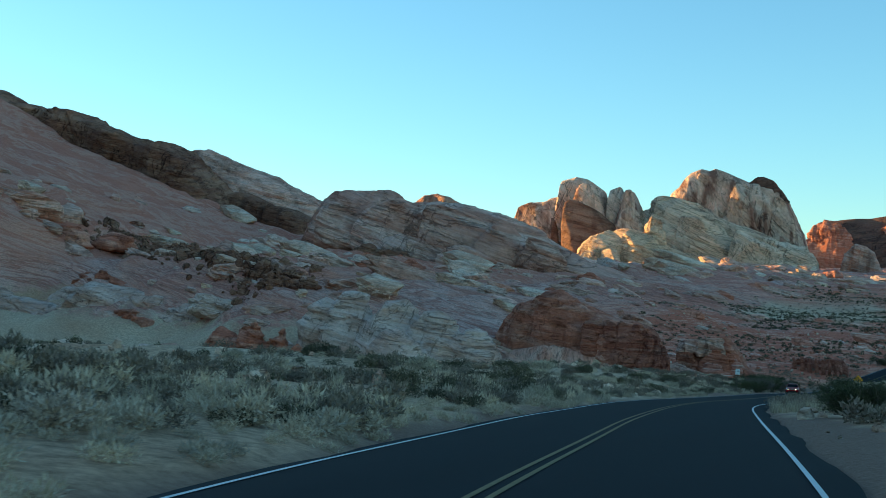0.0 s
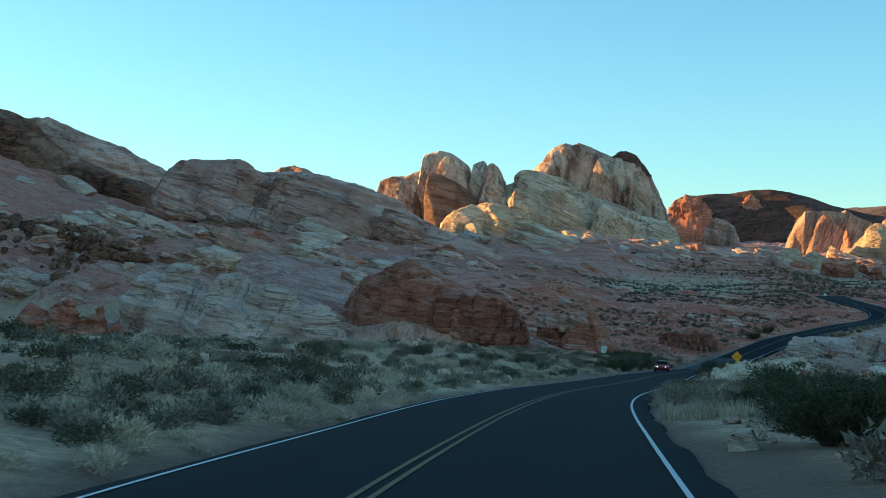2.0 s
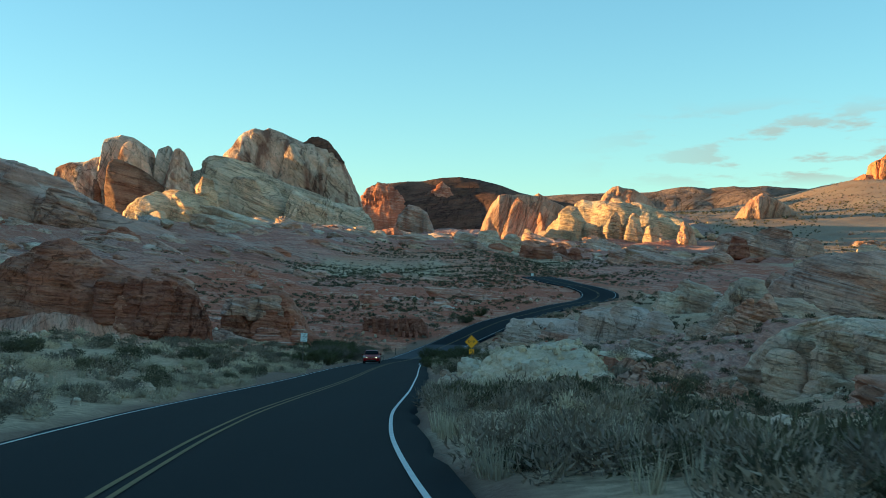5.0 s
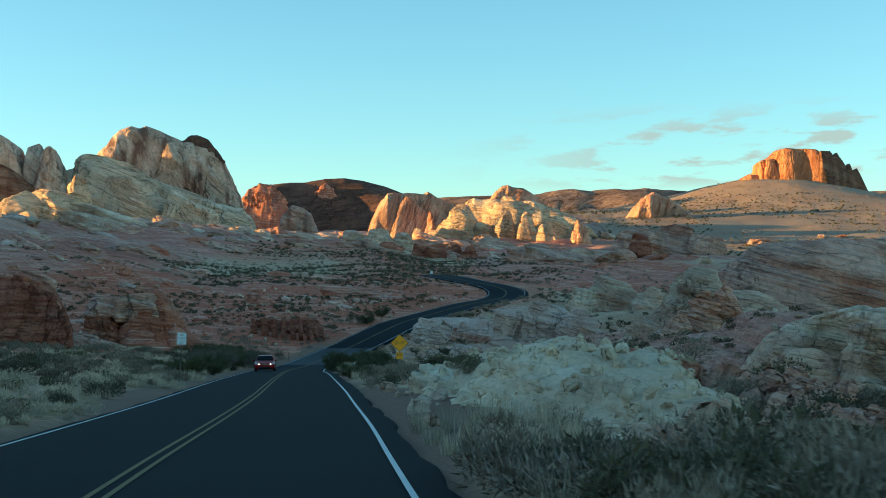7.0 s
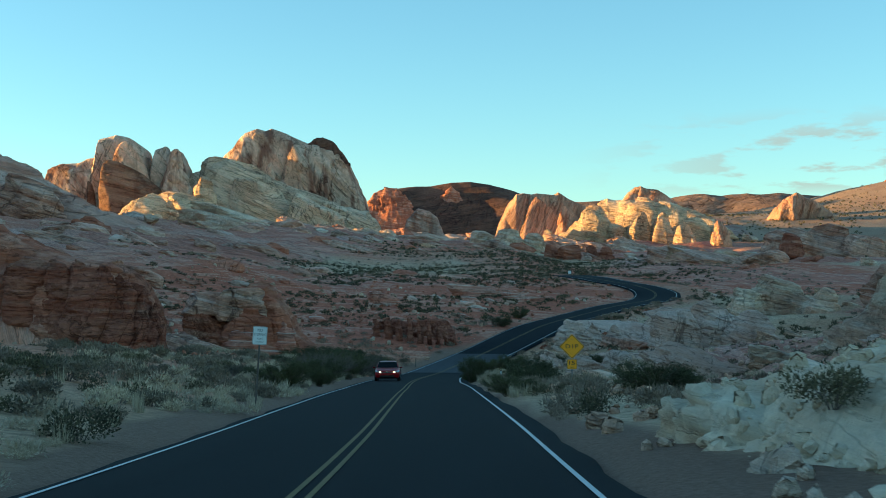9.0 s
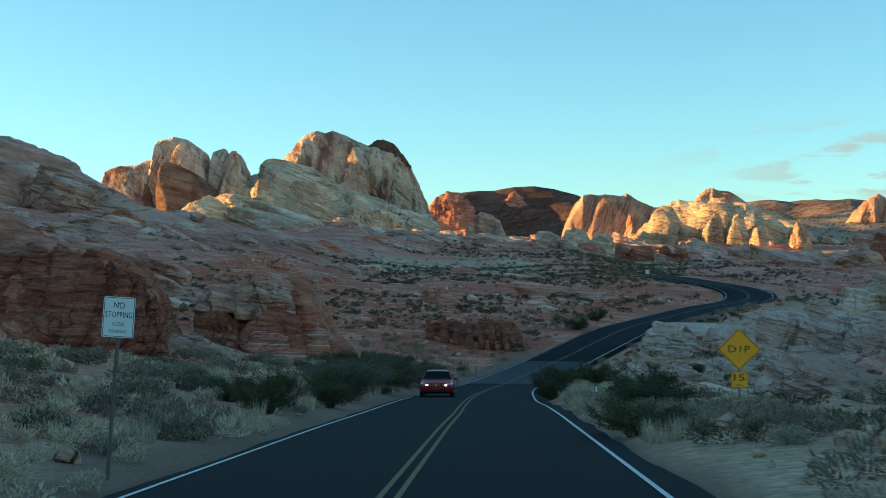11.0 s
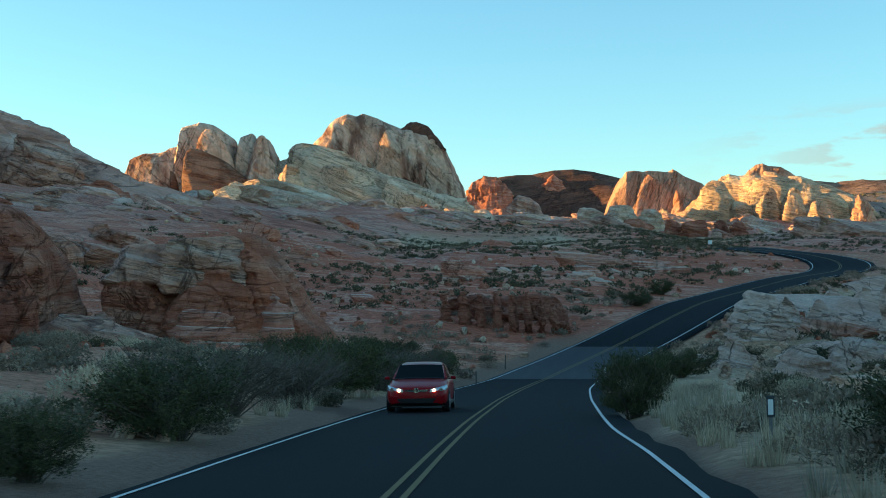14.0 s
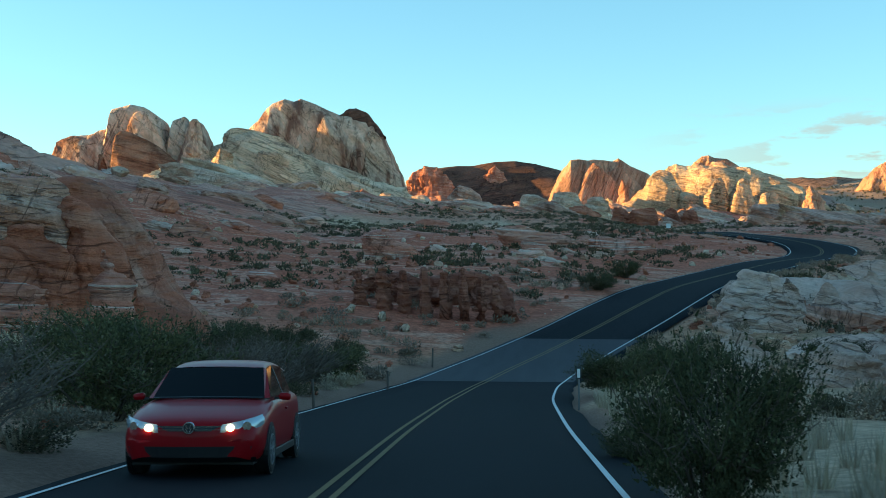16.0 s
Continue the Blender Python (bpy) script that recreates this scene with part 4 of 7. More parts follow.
massif("dark_cliff", M_CLIFF, "dark brown cliff band on the hillside", "cliff", 348, 14, 40, 26,
       [(-384, 40), (-377, 91), (-366, 95.5), (-357, 90.5), (-354, 88), (-345, 87), (-337.4, 83.4), (-334.7, 85), (-330, 85.7), (-324, 84), (-318.5, 80), (-311, 78.8), (-303.7, 75), (-298, 73.3), (-292.7, 70), (-285.7, 70), (-281, 71), (-277, 67.5), (-269.4, 61), (-261.5, 52.5), (-252, 28)], 3.6, nx=230, nt=80, size=16, joint=0.09, block=0.08, seed=97, rug=0.07, swing=0.6)
massif("pale_summit", M_PINK, "pale layered slope above a brown cliff", "rock slope", 396, 30, 50, 20,
       [(-366, 24), (-343, 76), (-323, 78), (-305, 74), (-288.4, 73), (-274.3, 68), (-259.5, 61), (-248.5, 56), (-241, 52), (-234, 49), (-224, 20)], 2.6, nx=170, nt=80, size=16, bed=0.05, block=0.04, joint=0.05, slope=(0.42, 0), seed=103, swing=0.2)
massif("slab_cliff", M_CLIFF, "brown-stained cliff under a pale sloping slab", "cliff", 372, 12, 20, 20, [(-272, 24), (-268, 52), (-258, 53), (-248, 49), (-246, 42), (-244, 48), (-236, 46), (-228, 42), (-220, 20)], 4.0, nx=110, nt=60, size=10, joint=0.08, block=0.05, seed=101)
massif("sunlit_crest", M_ORANGE, "orange crest behind the ridge in the last sun", "rock crest", 522, 10, 12, 40, [(-256, 42), (-250, 62), (-243, 67), (-237, 68), (-230, 66), (-222, 62), (-206, 42)], 2.6, nx=60, nt=30, size=9, seed=107)
# the red rocks by the road
red_rock = massif("red_rock", M_RED, "big red rock with a broken dark overhang", "rock outcrop", 136, 8.5, 10, -9,
       [(-71, -8.8), (-68, -4.4), (-66.2, -0.9), (-63.6, 4), (-61, 6.2), (-57.3, 7.8), (-56.2, 8.9), (-53.7, 9.3), (-51.9, 8.5), (-49.2, 6.8), (-44.7, 5.1), (-40.3, 4.5), (-38.1, 3.2), (-36.2, 1.2), (-35.2, -8.8)], 2.6, nx=230, nt=120, size=7.5, rug=0.05, joint=0.04, block=0.06, bed=0.02, seed=113, slope=(0.25, 0))
massif("smooth_foot", M_FLUTED, "smooth fluted foot of paler red rock", "", 129.4, 8.5, 8, -9, [(-71, -8.8), (-66, -3.5), (-60, -0.9), (-54, 0.2), (-47.9, -0.6), (-45.7, -0.2), (-41.4, -0.4), (-38.2, -1.2), (-34.4, -2.4), (-33.1, -4.2), (-31.5, -8.8)], 1.7, nx=230, nt=90, size=5, rug=0.05, joint=0.05, block=0.03, bed=0.012, seed=116, slope=(0.2, 0), parent=red_rock)
layered_rock = massif("layered_rock", M_RED, "layered red rock with thin pale bands", "rock outcrop", 146, 5.5, 6, -9,
       [(-35.3, -8.8), (-34.6, 1.2), (-33.8, 1.5), (-31.2, 1.7), (-29.7, 1.9), (-27.8, 2.3), (-27.1, 2.3), (-26.4, 1.5), (-25.8, 0.9), (-24.9, -0.6), (-23.9, -2.4), (-22.5, -3.8), (-21, -8.8)], 4.0, nx=170, nt=110, size=5.5, rug=0.03, bed=0.02, joint=0.03, block=0.04, slope=(0.05, 0), seed=127)
massif("rock_apron", M_PINK, "smooth pale apron at the foot of the layered rock", "rock slope", 135, 4, 8, -9, [(-40, -8.8), (-37, -4.2), (-34.5, -2.2), (-32, -2.6), (-28, -4.2), (-22, -8.8)], 2.0, nx=110, nt=60, size=4, block=0.05, seed=129)
red_ledge = massif("red_ledge", M_LEDGE, "low broken red ledge with upright cracks", "rock ledge", 173, 3.4, 6, -8,
       [(-20.4, -7.8), (-19.5, -3.3), (-18.9, -1.7), (-16.5, -1.4), (-15, -1.6), (-11.8, -1.2), (-10.4, -1.6), (-9.5, -2.5), (-9.1, -3.9), (-8.5, -5.5), (-7.6, -7.8)], 3.6, nx=150, nt=70, size=3.2, rug=0.05, joint=0.14, block=0.12, bed=0.02, seed=131, swing=0.5)
for i, (x, y, z, w, h) in enumerate([(-63, 371, 10, 9, 9), (-50, 546, 22, 13, 12), (-19, 560, 18, 15, 13.5), (-27, 602, 25, 11, 9.5), (-34, 452, 17, 8, 7), (8, 520, 16, 17, 11), (-80, 395, 14, 14, 12), (-95, 450, 18, 16, 13), (30, 470, 12, 14, 9), (-10, 420, 15, 10, 7)]):
    massif("red_outcrop", M_RED if i % 3 else M_PINK, "red ledge rising from the valley floor", "rock outcrop", y, w * 0.5, w * 0.7, z - 2, [(x - w, z - 2), (x - w * 0.8, z + h * 0.6), (x - w * 0.3, z + h * 0.9), (x + w * 0.1, z + h * 0.95), (x + w * 0.4, z + h * 0.7), (x + w * 0.8, z + h * 0.45), (x + w, z - 2)], 3.0, nx=70, nt=36, size=4.5, block=0.12, seed=140 + 9 * i, group="valley ledges")
# east of the road
pale_mound = massif("pale_mound", M_SLICK, "rounded pale mound beside the road", "rock mound", 180, 9, 9, -9,
       [(1.6, -8.8), (3.1, -4.4), (4, -3.2), (5, -1.7), (6.7, -1.4), (8.3, -1.5), (11.2, -1.7), (13.2, -1.8), (15.2, -2.4), (17.9, -3.1), (20.7, -4.3), (25, -8.8)], 2.1, nx=150, nt=80, size=4.5, block=0.06, seed=151)
massif("pale_mound", M_SLICK, "second pale mound above the road bend", "rock mound", 200, 9, 9, -6, [(10.5, -5.8), (13.5, -1.4), (15.5, -0.5), (18.4, 0.0), (22.7, 0.2), (27, -0.2), (34, -5.8)], 2.2, nx=100, nt=50, size=4.5, block=0.08, seed=152)
massif("low_slab", M_SLICK, "low pale slab below the mound", "rock slab", 160, 5, 8, -9, [(2, -8.8), (4, -6.0), (7, -5.1), (10, -5.0), (14, -5.4), (20, -8.8)], 2.2, nx=90, nt=44, size=4, block=0.08, seed=153)
pillar_rock = massif("pillar_rock", M_PALE, "squat rock pillar on a pinkish slope", "rock outcrop", 123, 8, 9, -8,
       [(21, -7.8), (23.8, -3.3), (26, -1.4), (27.8, -0.1), (28.9, 1.6), (29.4, 3.4), (30.7, 3.8), (32.4, 3.6), (33.1, 2.6), (33.4, 1.7), (37.3, 1.4), (40.6, -0.3), (44, -7.8)], 2.6, nx=130, nt=80, size=4.5, bed=0.04, block=0.09, seed=157)
massif("east_slabs", M_PINK, "broad pinkish slabs on the rise east of the road", "rock slabs", 145, 14, 16, -8,
       [(33, -7.8), (38, 2.8), (41, 5.4), (44, 7.0), (48.3, 7.5), (53.5, 7.7), (60.6, 7.9), (68, 5.7), (78, -7.8)], 2.0, nx=130, nt=80, size=6, bed=0.04, block=0.08, seed=163)
roadside_mound = rocks("roadside_mound", M_MOUND, "crumbling cream-coloured mound close to the road", "rock mound",
      [(5.9, 22.5, -3.4, 3.6, 6.8, 2.6, {"turn": 8}), (4.9, 31, -3.6, 3.6, 5.8, 2.4, {"turn": 14}), (7.6, 30, -3.8, 3.2, 7.2, 2.8, {"turn": 8}), (3.2, 34.5, -3.7, 2.1, 3.4, 2.1, {"turn": 18}), (6.6, 39, -4.2, 3.6, 5.4, 3.3), (5.4, 14, -3.1, 2.4, 5.8, 1.9, {"turn": 8}), (5.0, 9.5, -2.8, 1.9, 3.6, 1.2)],
      grain_size=0.11, size=1.7, square=2.2, rug=0.15, bed=0.012, joint=0.0, block=0.15, seed=167)
rubble_bank = rocks("rubble_bank", M_PINK, "brown rubbly bank falling to the gully", "rock bank", [(9.6, 20, -3.6, 3.4, 6.5, 2.1, {"turn": 6}), (8.6, 12, -3.2, 2.8, 6.0, 1.4), (11.4, 29, -4.4, 3.6, 6.5, 2.6), (12.5, 20, -4.4, 3.2, 6.0, 2.0), (11.5, 38, -5, 3.5, 5.0, 2.8)], grain_size=0.14, size=1.7, square=2.1, rug=0.17, bed=0.03, joint=0.0, block=0.2, seed=177)
rocks("dark_ledge", M_RED, "broken rusty ledge on the crest of the mound", "rock ledge", [(7.2, 22.6, -1.6, 0.9, 0.7, 0.8, {"cut": 0.15}), (8.3, 22.4, -1.8, 0.9, 0.6, 0.8, {"cut": 0.2}), (6.5, 23.0, -1.5, 0.7, 0.6, 0.7)], grain_size=0.06, size=0.7, square=4, facets=12, bed=0.09, joint=0.05, block=0.1, seed=168)
east_bluff = massif("east_bluff", M_PALE, "broken pale bluff above a brushy gully", "rock bluff", 66, 7, 10, -9,
       [(19.2, -8.8), (20.6, -6.2), (21.6, -4.4), (22.7, -2.6), (24.2, -1.2), (25.4, -0.6), (27.8, 0.0), (29.8, -0.2), (33, -0.4), (37, -0.9), (41, -2.5), (45, -8.8)], 2.8, nx=150, nt=100, size=4.5, block=0.10, joint=0.07, bed=0.04, seed=171, swing=0.5, slope=(-0.1, 0))
massif("gully_bank", M_PINK, "rubbly bank on the side of the gully", "rock bank", 47, 6, 9, -8, [(22, -7.8), (25, -4.4), (28, -3.6), (33, -3.0), (38, -3.2), (46, -7.8)], 2.2, nx=110, nt=60, size=3.5, block=0.12, joint=0.05, seed=172)

# buttresses, towers and blocks that stand out of the great masses
def outworks(name, mat, parent, specs, label="", seed=0, **kw):
    """Single masses that stand out of a formation, each a part of it."""
    for i, spec in enumerate(specs):
        rocks(name, mat, label, "", [spec], parent=parent, seed=seed + 3 * i, **kw)


WORN = dict(rug=0.03, bed=0.012, joint=0.014, block=0.015, slope=(0.5, 0))
outworks("buttress", M_DOME, great_dome, [(-192.1, 964, 75, 17.5, 14, 55, {"taper": 0.42, "turn": 16}), (-163, 956, 68, 18, 14, 51.5, {"taper": 0.4, "turn": 22, "cut": 0.08}), (-134, 972, 62, 17, 14, 50, {"taper": 0.5, "turn": 24, "cut": 0.15})], "varnished sandstone buttress", 301, square=2.7, facets=13, size=30, **WORN)
outworks("shoulder", M_DOME, great_dome, [(-203, 952, 84, 8.5, 7, 29, {"taper": 0.4, "turn": 10}), (-183, 952, 72, 9, 8, 36, {"taper": 0.3, "turn": 14})], "", 305, square=2.6, facets=14, size=12, **WORN)
SLAB = dict(rug=0.02, bed=0.03, joint=0.035, block=0.03, slope=(0.5, 0))
outworks("slab", M_CREAM, cream_ledge, [(-203.8, 892, 54, 21, 16, 43, {"cut": 0.22, "turn": 14}), (-172, 884, 49, 24, 17, 38, {"cut": 0.28, "turn": 16}), (-138, 878, 46, 21, 15, 29, {"cut": 0.3, "turn": 16}), (-196, 908, 84, 26, 14, 19, {"cut": 0.3, "turn": 12})], "", 311, square=4.2, facets=9, size=18, **SLAB)
outworks("knob", M_GOLD, sunlit_knoll, [(-226.9, 800, 48, 15, 12, 24, {"turn": -20}), (-201.3, 803, 46, 19, 13, 25, {"turn": 18, "cut": 0.2}), (-233, 786, 46, 9.4, 7, 12.5, {"turn": -20}), (-217.9, 784, 48, 9.4, 7, 10, {"turn": -24}), (-195, 812, 65, 8, 6, 17, {"square": 3.4})], "", 321, square=2.5, facets=15, size=12, rug=0.04, bed=0.025, joint=0.03, block=0.04, slope=(0.4, 0))
outworks("tower", M_DOME, twin_butte, [(-262, 872, 66, 20, 15, 47, {"taper": 0.42, "turn": 18}), (-230, 874, 74, 12, 10, 33, {"taper": 0.4, "turn": 20}), (-228.5, 870, 90, 5.2, 4.6, 16.5, {"taper": 0.3, "turn": 10})], "", 331, square=2.6, facets=13, size=24, **WORN)
# left shoulder: orange rock colour stands for the low sun on it
outworks("shoulder", M_ORANGE, twin_butte, [(-295, 868, 64, 16, 13, 31, {"taper": 0.45, "turn": 8})], "shoulder of rock with its sunlit orange put into the colour", 336, square=2.4, facets=14, size=16, **WORN)
outworks("dark_face", M_CLIFF, twin_butte, [(-254, 864.5, 63, 23, 12, 30, {"cut": 0.36, "turn": 20}), (-283, 866, 62, 7, 9, 28, {"cut": 0.2, "turn": 30})], "dark varnished rock face", 341, square=5.5, facets=10, size=20, rug=0.03, bed=0.01, joint=0.03, block=0.02, slope=(0.4, 0))
outworks("knob", M_GOLD, golden_outcrop, [(28.6, 594, 26, 14, 10, 20, {"taper": 0.15, "turn": -18}), (50.1, 610, 28, 18, 12, 20.5, {"taper": 0.15, "turn": -16}), (49.1, 586, 30, 5.2, 5, 12.5, {}), (57.4, 584, 30, 5.0, 4.6, 11.4, {}), (38.9, 588, 28, 6, 4.4, 9.6, {}), (71, 594, 27, 10, 7, 13, {}), (19.5, 586, 27, 7, 5, 7.5, {}), (84, 600, 27, 9, 7, 10, {})], "", 351, square=2.4, facets=13, size=10, rug=0.04, bed=0.02, joint=0.02, block=0.025, slope=(0.35, 0))
outworks("fin", M_ORANGE, striped_fin, [(-7.5, 634, 32, 7.4, 6.5, 21, {"lean": (0.28, 0.2), "turn": 14}), (4.1, 630, 31, 9.4, 7.5, 22, {"lean": (0.28, 0.2), "turn": 20}), (16, 636, 31, 9.4, 7, 20, {"lean": (0.2, 0.2), "turn": 24, "cut": 0.2}), (15.3, 613, 31, 3.4, 3, 13.6, {"taper": 0.3})], "", 361, square=2.7, facets=7, size=13, rug=0.03, bed=0.008, joint=0.015, block=0.02, slope=(0, 0))
outworks("slab", M_RIDGE, west_ridge, [(-176, 302, 30, 12, 7, 12, {"turn": 14}), (-158, 300, 29, 15, 8, 13, {"turn": 18}), (-138, 298, 27, 13, 7, 12, {"turn": 16}), (-121, 296, 23, 10, 6, 11.5, {"turn": 20}), (-108, 294, 20, 8, 5, 9, {"turn": 20}), (-150, 290, 22, 14, 6, 8, {"turn": 14}), (-128, 288, 18, 12, 6, 8, {"turn": 16})], "", 371, square=3.2, facets=14, cut=0.28, size=10, rug=0.04, bed=0.03, joint=0.03, block=0.04, slope=(0.42, 0))
rocks("brown_ledge", M_CLIFF, "dark brown ledge slanting down the hillside", "rock ledge", [(-160.2, 282, 22.9, 5.3, 3.2, 4.4), (-153, 282, 20.7, 5.2, 3.1, 4.3), (-145.9, 282, 18.4, 5.2, 3.1, 4.3), (-138.9, 282, 16.3, 5.2, 3.1, 4.3), (-131.9, 282, 14, 5.1, 3.1, 4.3), (-125, 282, 11.7, 5.1, 3.1, 4.2), (-118.2, 282, 8.9, 5.1, 3, 4.2)], seed=391, rug=0.025, square=3.0, facets=22, size=5, bed=0.05, block=0.10, slope=(0.36, 0))
rocks("red_ledge", M_RED, "long rusty ledge low on the hillside", "rock ledge", [(-206, 168, 20, 7, 3.5, 5.5), (-197, 171, 20.2, 7, 3.5, 5.2), (-188, 176, 19.5, 6.5, 3.2, 4.6), (-180, 182, 19.5, 6, 3, 3.6)], seed=395, rug=0.04, square=3.0, facets=16, size=5, bed=0.05, joint=0.05, block=0.1, slope=(0.36, 0))
for x, y, z, r, h in [(-158, 152, 3, 15, 6.5), (-176, 148, -1, 14, 7), (-143, 160, 5, 11, 6), (-134, 146, 0, 9, 6), (-126, 165, 6, 12, 5.5), (-190, 150, 1, 11, 8), (-112, 150, 2, 10, 6.5)]:
    rocks("slickrock_hump", M_SLICK, "smooth grey slickrock hump with thin beds", "rock outcrop", [(x, y, z, r, r * 0.7, h, {"cut": 0.2}), (x + r * 0.7, y - 3, z - 1, r * 0.6, r * 0.5, h * 0.8), (x - r * 0.6, y + 3, z, r * 0.6, r * 0.5, h * 0.9)], seed=int(-x), rug=0.04, square=2.3, facets=10, size=6, bed=0.05, joint=0.03, block=0.05, slope=(0.3, 0), group="slickrock humps")
for x, y, z in [(-146, 140, -1), (-126, 142, 0), (-112, 135, -2), (-165, 158, 8), (-104, 146, 2)]:
    rocks("red_crag", M_RED, "broken red crag between slickrock humps", "crag", [(x, y, z, 4.5, 3, 5), (x + 5, y - 1, z - 0.6, 3.6, 2.6, 4), (x - 5, y + 1, z + 0.4, 3.4, 2.6, 3.8)], seed=int(-x) + 7, rug=0.05, square=3.2, facets=18, size=4, bed=0.05, joint=0.05, block=0.12, slope=(0.3, 0), group="hillside crags")
rocks("pale_ledge", M_PINK, "pale overhanging ledge on the hillside", "rock ledge", [(-183.2, 246, 17.1, 3.8, 2.3, 3), (-177.4, 246, 15.4, 3.7, 2.2, 3), (-171.7, 246, 13.2, 3.7, 2.2, 3), (-166.1, 246, 11.3, 3.7, 2.2, 3)], seed=401, rug=0.025, square=3.0, facets=22, size=3.5, bed=0.05, block=0.08, slope=(0.36, 0))
rocks("red_crag", M_RED, "red-faced crag below blue-grey slickrock", "crag", [(-105.1, 111, -6.9, 4.2, 3.3, 8.5), (-99.3, 110, -6.7, 3.9, 3.1, 8.9), (-94.2, 110, -6.6, 3.5, 2.8, 8.1), (-90.3, 110, -6.4, 2.6, 2.1, 5.8)], seed=411, rug=0.025, square=2.8, facets=20, size=4, bed=0.04, block=0.10)
outworks("tower", M_BUTTE, red_butte, [(272, 948, 84, 8.5, 7, 19.5, {}), (287, 946, 83, 9.5, 8, 27.5, {}), (300, 948, 82, 6.5, 7, 27, {"cut": 0.2})], "", 421, square=3.6, facets=10, taper=0.12, size=16, rug=0.03, bed=0.008, joint=0.05, block=0.02, slope=(0, 0))
outworks("block", M_LEDGE, red_rock, [(-42.8, 129.5, -0.6, 2.4, 2.4, 4.8, {"turn": 10}), (-40.6, 129, -0.8, 2.3, 2.4, 5.2, {"turn": 20}), (-38.6, 128.6, -1.4, 2.3, 2.4, 5.2, {"turn": 12}), (-36.4, 128.4, -2.0, 2.1, 2.2, 5.0, {"turn": 24}), (-35.0, 128.4, -2.4, 1.7, 1.9, 4.5, {"turn": 15}), (-33.8, 128.4, -2.9, 1.1, 1.1, 3.6, {"turn": 30}), (-34.4, 127.2, -3.0, 1.5, 1.2, 2.0, {"turn": 8}), (-45.3, 130.2, 0.0, 2.6, 2.4, 4.6, {"turn": 6})], "dark overhanging block", 451, square=4.2, facets=15, cut=0.15, size=3.2, rug=0.05, bed=0.02, joint=0.03, block=0.06)
outworks("cap_block", M_PINK, layered_rock, [(-32.4, 142.0, 0.0, 2.3, 2.0, 1.7, {"turn": 6}), (-28.9, 142.2, -0.4, 2.4, 2.0, 2.4, {"turn": 12})], "pale weathered cap", 431, square=8, facets=4, cut=-0.04, size=4, rug=0.02, bed=0.02, joint=0.04, block=0.03, slope=(0.05, 0))
outworks("middle_bed", M_RED, layered_rock, [(-32.1, 142.0, -2.9, 2.5, 2.2, 3.0, {"turn": 4}), (-28.3, 142.1, -3.0, 2.7, 2.4, 3.0, {"turn": 10}), (-25.8, 142.9, -3.4, 1.7, 2.1, 3.9, {"turn": 26, "cut": 0.3, "taper": 0.3}), (-24.6, 143.2, -5.0, 1.5, 1.9, 4.2, {"turn": 34, "cut": 0.45, "taper": 0.35})], "dark red middle bed", 437, square=7, facets=5, taper=0.04, size=3.5, rug=0.03, bed=0.03, joint=0.05, block=0.05, slope=(0.04, 0))
outworks("banded_base", M_BAND, layered_rock, [(-32.0, 141.0, -6.8, 3.2, 2.3, 4.6, {"turn": 4}), (-27.2, 141.0, -6.9, 3.4, 2.4, 4.5, {"turn": 10, "cut": 0.1}), (-24.6, 142.4, -7, 2.1, 2.2, 5.4, {"turn": 26, "cut": 0.4, "taper": 0.3})], "", 435, square=7, facets=2, taper=0.12, size=4.5, rug=0.02, bed=0.03, joint=0.02, block=0.03, slope=(0.04, 0))
for spec in [(4.8, 171, -6, 1.7, 1.4, 4.3), (6.8, 170, -6.8, 1.9, 1.5, 5.2), (9.5, 172, -6.7, 1.7, 1.4, 4.8), (15.5, 188, -6.6, 2.5, 2, 5.8), (13.2, 190, -4.1, 1.5, 1.2, 3.3)]:
    rocks("boulder", M_SLICK, "", "", [spec], parent=pale_mound, seed=461, rug=0.025, square=2.3, facets=22, taper=0.15, size=4, bed=0.03, joint=0.03, block=0.06)
for spec in [(29.6, 113, -2.3, 1.9, 1.5, 3.7), (26.9, 112, -4.5, 2.5, 2, 3.9), (31.8, 114, -0.3, 1.7, 1.4, 2.3)]:
    rocks("block", M_PINK, "", "", [spec], parent=pillar_rock, seed=471, rug=0.03, square=3.2, facets=20, size=3.4, bed=0.04, block=0.08)
outworks("block", M_PALE, east_bluff, [(22.8, 59.6, -7.4, 2.4, 2.0, 5.2, {"turn": -14}), (26.0, 59.2, -7.4, 2.8, 2.2, 6.4, {"turn": 6}), (29.6, 60.2, -7.0, 2.6, 2.2, 6.2, {"turn": 12}), (21.2, 61.5, -7.6, 1.8, 2.0, 4.0, {"turn": -24}), (24.4, 57.6, -7.6, 1.8, 1.6, 3.4, {})], "", 481, square=2.9, facets=14, taper=0.15, size=3.6, rug=0.04, bed=0.05, joint=0.05, block=0.08)
rocks("slickrock_dome", M_SLICK, "smooth pale slickrock hump with thin beds", "rock outcrop", [(-91.5, 122, -6.9, 5.7, 5.7, 14), (-85.8, 121, -6.6, 6.5, 6.5, 14.8), (-77.2, 119, -6.3, 6.9, 6.9, 13.4), (-69.3, 118, -6, 6.2, 6.2, 11.2), (-62.2, 117, -5.8, 5, 5, 8.3), (-72.5, 112, -5.9, 6.7, 4.7, 8.2)], seed=491, rug=0.03, square=2.2, facets=10, grain_size=0.34, size=6, bed=0.035, joint=0.02, block=0.03, slope=(0.22, 0))
